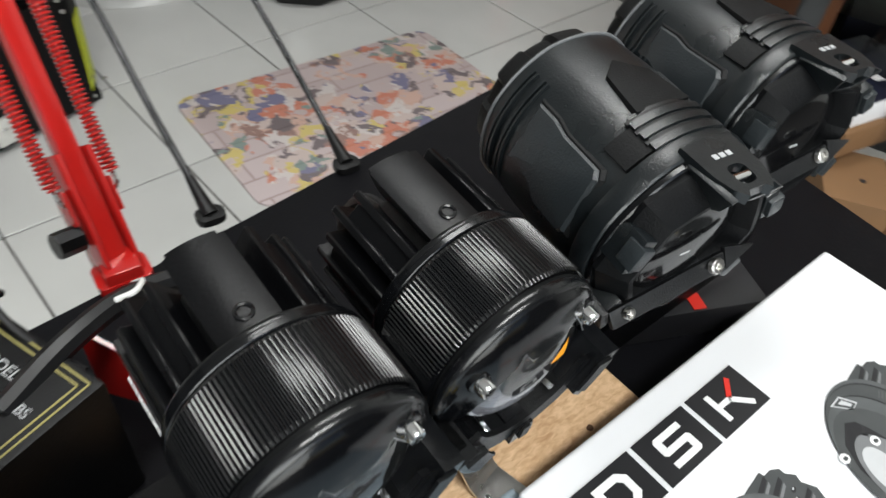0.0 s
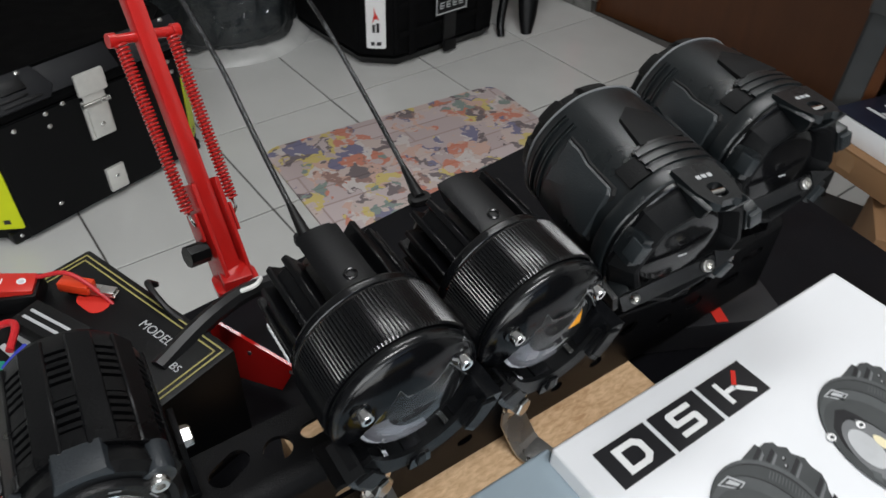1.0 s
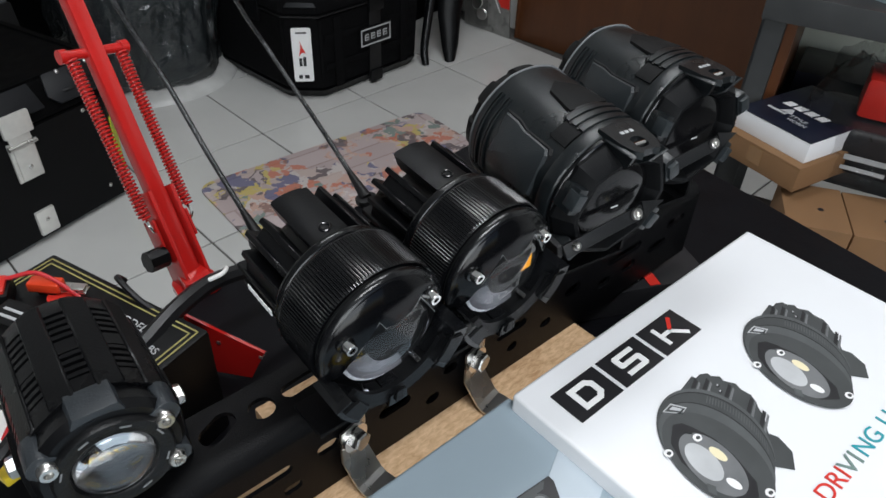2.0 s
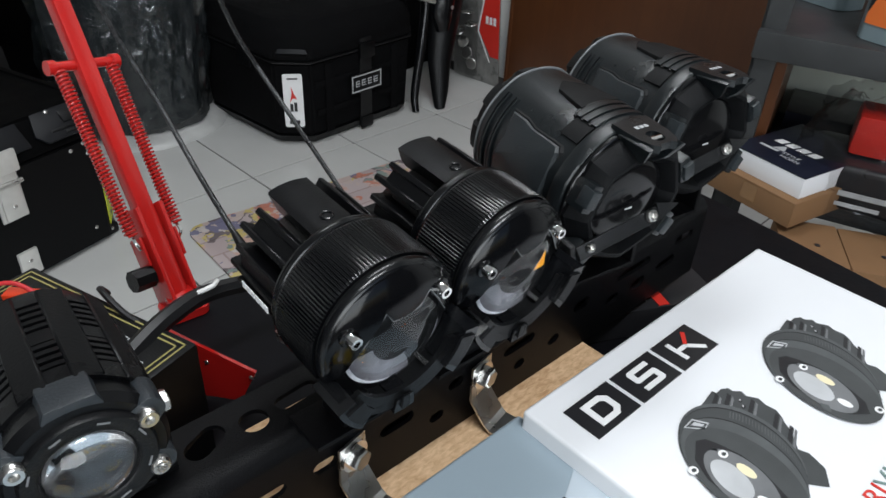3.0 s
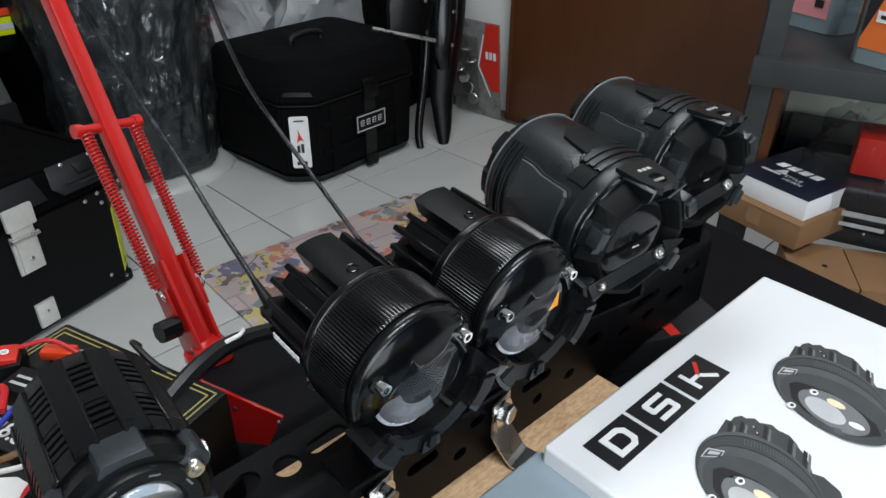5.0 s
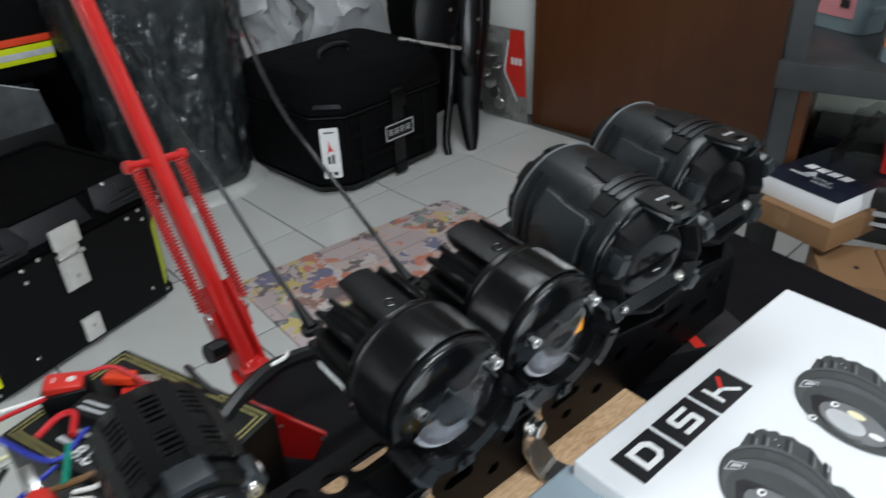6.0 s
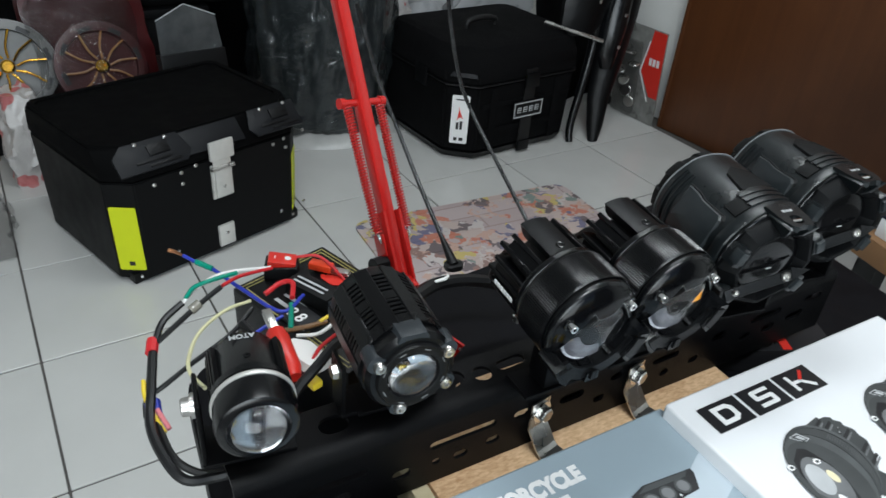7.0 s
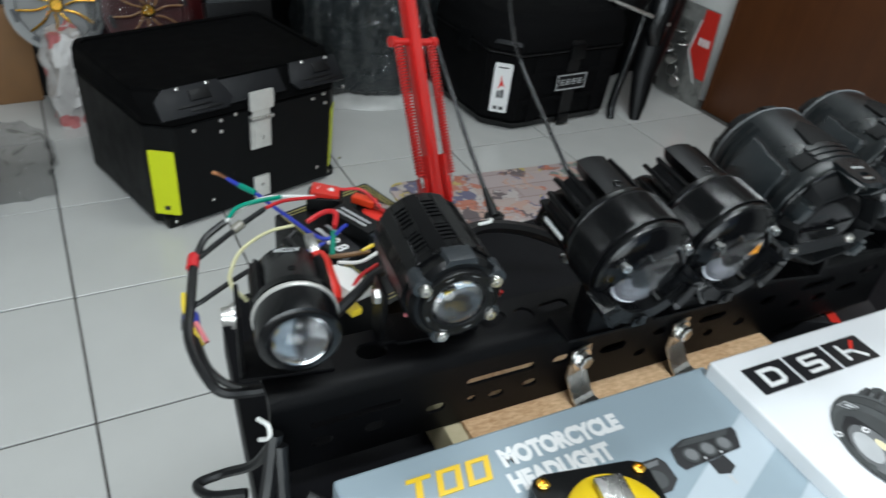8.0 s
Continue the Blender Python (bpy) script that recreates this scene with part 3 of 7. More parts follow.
def half_cone(r0, r1, y0, y1, a0, a1, n):
    """A strip of a cone's inside between two angles, 0.4 mm thick."""
    bm = bmesh.new()
    rows = []
    for i in range(n + 1):
        t = radians(a0 + (a1 - a0) * i / n)
        rows.append([bm.verts.new((r * math.cos(t), y, r * math.sin(t))) for r, y in ((r0, y0), (r1, y1), (r1, y1 + 0.0004), (r0, y0 + 0.0004))])
    for p, q in zip(rows, rows[1:]):
        for k in range(4):
            bm.faces.new((p[k], p[(k + 1) % 4], q[(k + 1) % 4], q[k]))
    bm.faces.new(rows[0])
    bm.faces.new(rows[-1])
    return bm


def dome(r, depth, y, n=40, rings=9, thick=0.0):
    """A lens: a flat back at y and a bulged front towards -y."""
    prof = [(y, 0.0001)] + [(y, r)] + [(y - depth * math.sin(radians(90 * i / rings)), r * math.cos(radians(90 * i / rings))) for i in range(1, rings)] + [(y - depth, 0)]
    return lathe(prof, n, "Y")


def mini_light(m, label):
    """Round driving light: finned back, knurled collar, domed cover with a crown edge over a bulging lens, on a U bracket."""
    L = thing("round_driving_light", m, label, "driving light", "mini driving lights on the rail")
    R = 0.0300
    level = Matrix.Translation((0, 0, 0.0025)) @ Matrix.Rotation(radians(-6), 4, "X") @ Matrix.Rotation(radians(ROLL), 4, "Y")  # the bracket stays level under the turned lamp
    # finned body: a wide top block with a threaded hole, paired ribs between open channels
    part("core", lathe([(0.026, 0.0215), (0.056, 0.0200), (0.0585, 0.0180), (0.0585, 0)], 40), BLACK_METAL, L)
    top = join(arc_ring(0.0185, 0.0284, 0.0275, 0.0625, 74, 109, 10), arc_ring(0.0185, 0.0266, 0.0625, 0.0652, 76, 107, 10))
    part("top_block", top, BLACK_METAL, L, smooth=25)
    for k in range(9):
        a = 131.5 + 34.625 * k
        for d, long in ((-8.5, 0.0615), (8.5, 0.0640)):
            fin = box(-0.0014, 0.0014, 0.0275, long, 0.0165, 0.0278, 0.0005, 1)
            part("fin", moved(fin, Matrix.Rotation(radians(90 - a - d), 4, "Y")), BLACK_METAL, L)
        web = box(-0.0048, 0.0048, 0.0275, 0.0590, 0.0165, 0.0262, 0.0006, 1)
        part("fin_web", moved(web, Matrix.Rotation(radians(90 - a), 4, "Y")), BLACK_METAL, L)
    part("threaded_hole", moved(lathe([(0.0276, 0.0028), (0.0288, 0.0027), (0.0291, 0.0022), (0.0288, 0.0017), (0.0262, 0.0016), (0.0262, 0)], 20, "Z"), pose(0, 0.0370, 0)), BLACK_SATIN, L)
    # stepped rings and the knurled collar
    part("rear_ring", lathe([(0.0276, 0.026), (0.0276, 0.0291), (0.0283, 0.0298), (0.0298, 0.0298), (0.0304, 0.0289), (0.0313, 0.0291), (0.0322, 0.0288), (0.0330, 0.0272), (0.0330, 0.022)], 72), BLACK_SATIN, L)
    part("collar", lathe([(0.0040, 0.027), (0.0040, R), (0.0052, R + 0.0002), (0.0262, R + 0.0002), (0.0272, R), (0.0272, 0.027)], 540, radius=lambda t, a, r: r + (0.00034 if (round(t / (2 * math.pi) * 540) % 4 < 2) else 0.0) if r > R + 0.0001 else r), KNURL, L, smooth=12)
    part("bezel_line", lathe([(0.0024, 0.0260), (0.0024, 0.0286), (0.0040, 0.0286), (0.0040, 0.0260)], 72), MATT_BLACK, L)
    # rim that carries the cover, and the dark well under the lens
    part("front_rim", lathe([(0.0024, 0.0270), (0.0024, 0.0297), (0.0012, 0.0299), (-0.0006, 0.0293), (-0.0012, 0.0284), (0.0010, 0.0262)], 72), BLACK_SATIN, L)
    part("well", lathe([(-0.0008, 0.0284), (0.0012, 0.0262), (0.0022, 0.0225), (0.0050, 0.0222)], 64), BLACK_PLASTIC, L)
    # bumper lip round the lower half, stepped into blocks
    part("lower_lip", join(arc_ring(0.0272, 0.0306, -0.0105, 0.0030, 196, 344, 30), arc_ring(0.0225, 0.0275, -0.0105, -0.0085, 205, 335, 26)), BLACK_PLASTIC, L, smooth=20)
    for a0, a1, out, far in ((196, 226, 0.0334, -0.0142), (258, 275, 0.0326, -0.0118), (308, 346, 0.0332, -0.0138)):
        part("lip_block", arc_ring(0.0262, out, far, 0.0020, a0, a1, 5), BLACK_SATIN, L, smooth=15)
        part("lip_step", arc_ring(0.0240, out - 0.0022, far - 0.0010, far, a0 + 5, a1 - 5, 4), BLACK_PLASTIC, L, smooth=15)
    # small chrome slips added as glints in the dark gap above the lip
    for a in (238, 300):
        part("lip_glint", moved(box(-0.0011, 0.0011, -0.0088, -0.0010, 0.0248, 0.0256, 0.0002, 1), Matrix.Rotation(radians(90 - a), 4, "Y")), CHROME, L)
    # lens over a dark bowl; pale lower crescents stand for reflected light
    part("reflector", lathe([(0.0018, 0.0224), (0.008, 0.019), (0.013, 0.011), (0.0145, 0)], 48), REFLECTOR_MID, L)
    part("bowl_glint", half_cone(0.0213, 0.0192, -0.0022, -0.0014, 196, 262, 20), GLINT_PALE, L, "pale crescent for the reflection low in the lens")
    part("bowl_sheen", half_cone(0.0191, 0.0095, -0.0013, -0.0008, 186, 286, 20), GLINT_GREY, L, "grey crescent for the soft sheen inside the lens")
    part("bowl_spark", half_cone(0.0212, 0.0190, -0.0022, -0.0014, 322, 346, 8), GLINT_PALE, L)
    part("lens", moved(dome(0.0228, 0.0096, 0.0008, 56, 12), pose(0, 0, -0.0015)), LENS, L).visible_shadow = False
    # domed cover over the upper half, cut to a crown along its lower edge
    crown = [(-0.0290, -0.0090), (-0.0240, -0.0040), (-0.0205, 0.0010), (-0.0150, 0.0080), (-0.0062, 0.0168), (-0.0040, 0.0126), (0.0076, 0.0126), (0.0138, 0.0158), (0.0172, 0.0100), (0.0215, 0.0015), (0.0240, -0.0030), (0.0290, -0.0080)]
    def low(x):
        for (xa, za), (xb, zb) in zip(crown, crown[1:]):
            if xa <= x <= xb:
                return za + (zb - za) * (x - xa) / (xb - xa)
        return 0.0
    big_r = 0.0292
    def skin_y(x, z):
        return 0.0004 - 0.0092 * max(0.0, 1 - (x * x + z * z) / (big_r * 1.004) ** 2) ** 0.62
    bm, cols = bmesh.new(), []
    xs = sorted({p[0] for p in crown[1:-1]} | {-0.0288 + 0.0576 * i / 48 for i in range(49)})
    for x in xs:
        high = math.sqrt(max(big_r ** 2 - x * x, 0))
        lo = max(min(low(x), high - 0.0004), -high)
        zs = [lo + (high - lo) * j / 12 for j in range(13)]
        cols.append([bm.verts.new((x, skin_y(x, z), z)) for z in zs] + [bm.verts.new((x, skin_y(x, z) + 0.0008, z)) for z in reversed(zs)])
    for p, q in zip(cols, cols[1:]):
        for i in range(26):
            bm.faces.new((p[i], p[(i + 1) % 26], q[(i + 1) % 26], q[i]))
    bm.faces.new(cols[0])
    bm.faces.new(cols[-1])
    part("cutoff_shield", bm, SHIELD, L, "glossy black crown-edged cover", smooth=50)
    # pale tube along the crown imitates light caught on the cover's edge
    edge = [Vector((x, skin_y(x, z) + 0.0001, z)) for x, z in crown[2:-2]]
    part("crown_edge_glint", tube(edge, 0.00026, 6, curved=False), PALE_EDGE, L, "thin pale line for the glint along the cover's edge")
    for s in (-1, 1):
        part("screw_boss", facing(lathe([(0, 0.0042), (0.0050, 0.0040), (0.0054, 0.0034), (0.0054, 0)], 20, "Z"), s * 0.0195, 0.0010, 0.0122), BLACK_SATIN, L)
        part("bezel_screw", facing(screw(0.0027, 0.0050), s * 0.0195, -0.0030, 0.0122), CHROME, L)
    # bracket down to the rail
    part("bracket_post", moved(box(-0.012, 0.012, 0.014, 0.030, -0.0577, -0.020, 0.001), level), POWDER, L)
    part("side_bolt", moved(lathe([(0, 0.0034), (0.0024, 0.0032), (0.003, 0.0022), (0.003, 0)], 6, "Z"), pose(-0.0245, 0.032, -0.0135, 0, -90, 0)), STEEL, L, smooth=0)
    part("bracket_base", moved(box(-0.0255, 0.0255, 0.012, 0.034, -0.0602, -0.0577, 0.0006), level), POWDER, L)
    part("cable", tube([(0.004, 0.060, -0.006), (0.004, 0.082, -0.012), (0.006, 0.098, -0.034), (0.012, 0.112, -0.062), (0.03, 0.13, -0.083)], 0.0028), RUBBER, L)
    return L


ROLL = 4.5
P1 = RAIL @ pose(-0.0195, -0.0245, 0.7200, 6, -ROLL, -1)
P2 = RAIL @ pose(0.0438, -0.0245, 0.7200, 6, -ROLL, -1)
light1 = mini_light(P1, "small round black driving light with clear bulging lens")
light2 = copy_thing(light1, P2)
part("led_chip", moved(prism([(-0.003, -0.003), (0.003, -0.003), (0.0035, 0.004)], 0, 0.001, 0.0002), pose(0.0100, -0.0030, 0.0010, 90, 0, -15)), mat("amber_chip", (0.90, 0.36, 0.02), 0.4), light2, "amber chip behind the lens")
# printed bar on the flank of the first light
bars = part("side_marking", join(*[box(-0.0002, 0.0002, 0.040 + 0.0032 * i, 0.0424 + 0.0032 * i, -0.0015, 0.0015) for i in range(6)]), INK_WHITE, light1)
bars.matrix_local = pose(-0.0284, -0.004, -0.002)


def octo(t, sharp=0.6, n=8, turn=22.5):
    """Radius factor of a softened polygon."""
    a = (math.degrees(t) - turn) % (360 / n) - 180 / n
    return (1 - sharp) + sharp * math.cos(radians(180 / n)) / math.cos(radians(a))


def bent_panel(shape, r, turn, n=8):
    """A raised panel (along, across) laid on a drum of radius r at an angle, 1.2 mm proud, with a sloping border."""
    bm = bmesh.new()
    cx, cy = sum(p[0] for p in shape) / len(shape), sum(p[1] for p in shape) / len(shape)
    def spot(along, across, rr):
        t = radians(turn) - across / r
        return (rr * math.cos(t), along, rr * math.sin(t))
    rings = []
    for k, rr in ((1.0, r - 0.0015), (1.0, r + 0.0006), (0.93, r + 0.0014), (0.6, r + 0.0014), (0.3, r + 0.0014)):
        rings.append([bm.verts.new(spot(cx + (a - cx) * k, cy + (b - cy) * k, rr)) for a, b in shape])
    for p, q in zip(rings, rings[1:]):
        for i in range(len(shape)):
            bm.faces.new((p[i], p[(i + 1) % len(shape)], q[(i + 1) % len(shape)], q[i]))
    bm.faces.new(rings[-1])
    return bm


def big_light(m, label, drop, tilt=0):
    """Barrel driving light: drum with side panels, lobed rear cap, wide front band, faceted bezel, beaked visor, smoked glass."""
    L = thing("barrel_driving_light", m, label, "driving light", "barrel driving lights on the rail")
    level = Matrix.Rotation(radians(tilt), 4, "X")  # the bracket stays level
    soft8 = lambda t, a, r: r * (1.004 * octo(t, 0.14))
    part("barrel", lathe([(0.016, 0.0335), (0.018, 0.0346), (0.040, 0.0356), (0.066, 0.0356), (0.0855, 0.0346), (0.0855, 0.020)], 112, radius=soft8), GREENISH, L, smooth=35)
    # lobed rear cap behind a bright seam
    lobes = lambda t, a, r: r * (1.0 + (0.030 if math.cos(8 * t) > -0.35 else -0.035)) if a > 0.0885 and r > 0.02 else r
    part("rear_seam", lathe([(0.0855, 0.030), (0.0855, 0.0352), (0.0860, 0.0356), (0.0866, 0.0352), (0.0866, 0.030)], 112, radius=soft8), PALE_EDGE, L)
    part("rear_cap", lathe([(0.0866, 0.0346), (0.0885, 0.0338), (0.0890, 0.0318), (0.0960, 0.0305), (0.1000, 0.0275), (0.1020, 0.0230), (0.1028, 0.016), (0.1028, 0)], 128, radius=lobes), MATT_BLACK, L, smooth=30)
    # paired grooves on each flank, and a waisted panel before them
    for a0, a1 in ((128, 196), (-16, 52)):
        for y in (0.0700, 0.0722, 0.0772, 0.0794):
            part("flank_rib", arc_ring(0.0340, 0.0366, y, y + 0.0011, a0, a1, 20), GREENISH, L, smooth=20)
    waist = [(0.0250, -0.0125), (0.0275, -0.0145), (0.0440, -0.0145), (0.0500, -0.0095), (0.0630, -0.0060), (0.0665, -0.0085), (0.0665, 0.0140), (0.0560, 0.0140), (0.0480, 0.0125), (0.0275, 0.0125), (0.0250, 0.0100)]
    for turn, s in ((160, 1), (20, -1)):
        part("side_panel", bent_panel([(a, s * b) for a, b in waist], 0.0357, turn), PANEL_SHEEN, L, smooth=25)
        part("panel_groove", bent_panel([(a + (0.0016 if a > 0.045 else -0.0016) * (a < 0.03 or a > 0.06), s * b * 1.10) for a, b in waist], 0.0346, turn), MATT_BLACK, L, smooth=25)
    # flat spine on the crown, its ribs, and the two dark shoulders beside it
    part("top_spine", arc_ring(0.0335, 0.0369, 0.0150, 0.0370, 70, 112, 9), GREENISH, L, smooth=18)
    part("spine_tail", moved(prism([(-0.0110, 0.036), (0.0125, 0.036), (0.0095, 0.056), (0.0, 0.066), (-0.0080, 0.058)], 0.0330, 0.0362, 0.0006), Matrix.Identity(4)), MATT_BLACK, L, smooth=20)
    part("shoulder", arc_ring(0.0335, 0.0364, 0.0200, 0.0330, 113, 131, 6), MATT_BLACK, L, smooth=18)
    part("shoulder", arc_ring(0.0335, 0.0364, 0.0200, 0.0330, 51, 69, 6), MATT_BLACK, L, smooth=18)
    for y in (0.0190, 0.0250, 0.0305):
        part("top_rib", arc_ring(0.0345, 0.0378, y, y + 0.0034, 68, 114, 12), GREENISH, L, smooth=18)
        # black ring laid over the spine stands for shade between the ribs
        part("rib_shadow_gap", arc_ring(0.0345, 0.0371, y + 0.0034, y + 0.0050, 67, 115, 12), RUBBER, L, smooth=18)
    # wide front band in two steps
    part("front_band", lathe([(0.0100, 0.0320), (0.0100, 0.0358), (0.0108, 0.0364), (0.0160, 0.0372), (0.0188, 0.0368), (0.0196, 0.0352), (0.0196, 0.032)], 112, radius=soft8), GREENISH, L, smooth=28)
    part("band_lip", lathe([(0.0070, 0.0310), (0.0070, 0.0350), (0.0076, 0.0356), (0.0094, 0.0356), (0.0100, 0.0350), (0.0100, 0.031)], 112, radius=soft8), BLACK_SATIN, L, smooth=28)
    # faceted bezel drawn in towards the glass
    facet = lambda t, a, r: r * octo(t, 0.85, 8, 0) * 1.045
    part("bezel", lathe([(0.0090, 0.0300), (0.0072, 0.0346), (0.0050, 0.0346), (-0.0030, 0.0300), (-0.0052, 0.0280), (-0.0052, 0.0262), (-0.0010, 0.0232), (0.0040, 0.0212)], 96, radius=facet), BEZEL_BLACK, L, smooth=20)
    for a in (158, 22, 214, 326):
        clip = part("bezel_clip", moved(prism([(-0.0070, -0.0050), (0.0070, -0.0050), (0.0070, 0.0055), (0.0045, 0.0080), (-0.0070, 0.0080)], 0.0290, 0.0352, 0.0010), Matrix.Rotation(radians(90 - a), 4, "Y")), GREENISH, L)
        part("clip_pad", moved(box(-0.0042, 0.0048, -0.0072, 0.0012, 0.0300, 0.0362, 0.0010), Matrix.Rotation(radians(90 - a), 4, "Y")), PANEL_SHEEN, clip)
    # beaked visor with a screw in a slot between two prongs
    beak = pierced([(-0.0105, 0.0140), (-0.0098, -0.0030), (-0.0080, -0.0100), (-0.0050, -0.0140), (-0.0034, -0.0118), (0.0034, -0.0118), (0.0050, -0.0140), (0.0080, -0.0100), (0.0098, -0.0030), (0.0105, 0.0140)], [rounded(0.0072, 0.0095, 0.0028, 4, 0.0, -0.0045)], 0.0335, 0.0372)
    tab = part("visor_tab", beak, GREENISH, L, smooth=20)
    for s in (-1, 1):
        cheek = moved(prism([(-0.0140, -0.0015), (0.0080, 0.0), (0.0080, 0.0090), (-0.0040, 0.0120), (-0.0090, 0.0080)], 0, 0.0026, 0.0005), Matrix(((0, 0, 1, 0), (1, 0, 0, 0), (0, -1, 0, 0), (0, 0, 0, 1))))
        part("visor_cheek", moved(cheek, pose(s * 0.0098 - 0.0013, 0, 0.0345, 0, s * 24, 0)), GREENISH, tab, smooth=20)
    part("visor_screw", moved(lathe([(-0.0034, 0), (-0.0034, 0.0021), (0.0030, 0.0021), (0.0034, 0.0017), (0.0034, 0)], 16, "X"), pose(0, -0.0048, 0.0352)), CHROME, tab)
    part("plate_marking", join(*[box(-0.0040 + 0.0028 * i, -0.0020 + 0.0028 * i, 0.0040, 0.0062, 0.0373, 0.0375) for i in range(3)]), INK_PALE, tab, "small pale brand mark")
    # glass and what is behind it
    part("bowl", lathe([(0.004, 0.0230), (0.012, 0.018), (0.016, 0.006), (0.016, 0)], 64), BLACK_SATIN, L)
    part("inner_bar", join(box(-0.017, 0.017, 0.003, 0.008, -0.0015, 0.0015, 0.0004, 1), box(-0.0015, 0.0015, 0.003, 0.008, -0.017, -0.0016, 0.0004, 1)), BLACK_SATIN, L)
    part("lens", dome(0.0222, 0.003, 0.0016), SMOKED, L, "smoked dark glass")
    part("inner_plate", box(-0.0022, 0.0022, -0.0016, -0.0012, -0.0030, -0.0022), INK_PALE, L)
    # stirrup before the glass, running back along both flanks to the bracket
    bar = join(moved(box(-0.0350, 0.0140, -0.0014, 0.0014, -0.0038, 0.0036, 0.0010), pose(-0.0350, -0.0090, -0.0135, 0, -10, 0) @ pose(0.0350, 0, 0, -38, 0, 0)),
               moved(box(-0.0016, 0.0016, -0.0030, 0.0340, -0.0046, 0.0046, 0.0012), pose(-0.0372, -0.0060, -0.0125, 0, -16, 0)),
               moved(prism([(0.0, -0.0045), (0.0150, 0.0010), (0.0, 0.0045)], -0.0012, 0.0012, 0.0005), pose(0.0132, -0.0090, -0.0045, 50, 0, 0)))
    part("guard_bar", bar, POWDER_SHEEN, L)
    part("guard_bolt", moved(screw(0.0030, 0.0026), pose(0.0075, -0.0103, -0.0045, 52, 0, 0)), STEEL, L)
    part("guard_bolt", moved(screw(0.0022, 0.0022), pose(-0.0290, -0.0103, -0.0110, 52, 0, 0)), STEEL, L)
    part("bracket_base", moved(box(-0.030, 0.030, 0.022, 0.052, drop, drop + 0.0028, 0.0008), level), POWDER, L)
    for s in (-1, 1):
        part("bracket_arm", moved(box(s * 0.0385 - 0.0013, s * 0.0385 + 0.0013, 0.022, 0.048, drop + 0.0028, -0.012, 0.0006), level), POWDER, L)
        part("arm_foot", moved(box(min(s * 0.030, s * 0.0398), max(s * 0.030, s * 0.0398), 0.022, 0.048, drop + 0.0002, drop + 0.0027, 0.0005), level), POWDER, L)
        part("side_bolt", moved(lathe([(0, 0.006), (0.0035, 0.0055), (0.004, 0.004), (0.004, 0)], 6, "Z"), pose(s * 0.0398, 0.035, -0.024, 0, s * 90, 0)), STEEL, L, smooth=0)
    return L


SMOKED = mat("smoked_glass", (0.004, 0.004, 0.0045), 0.10, 0.0, 0.05, 20, spec=0.22)
POWDER_SHEEN = mat("black_sheen_coat", (0.0045, 0.0048, 0.0054), 0.34, 0.0, 0.3, 30, 0.3, 1500, spec=0.4)
SHORT = Matrix.Diagonal((1, 0.88, 1, 1))
R1, R2 = pose(0.1228, 0.0135, 0.7235, 5, 0, -4) @ SHORT, pose(0.2022, 0.0300, 0.7300, 0, 0, -4) @ SHORT
big_light(R1, "large black barrel driving light with smoked glass beside the small lamps", TOP + 0.0004 - 0.7235, -5)
big_light(R2, "large black barrel driving light with smoked glass at the rail's end", TOP + 0.0004 - 0.7300, 0)


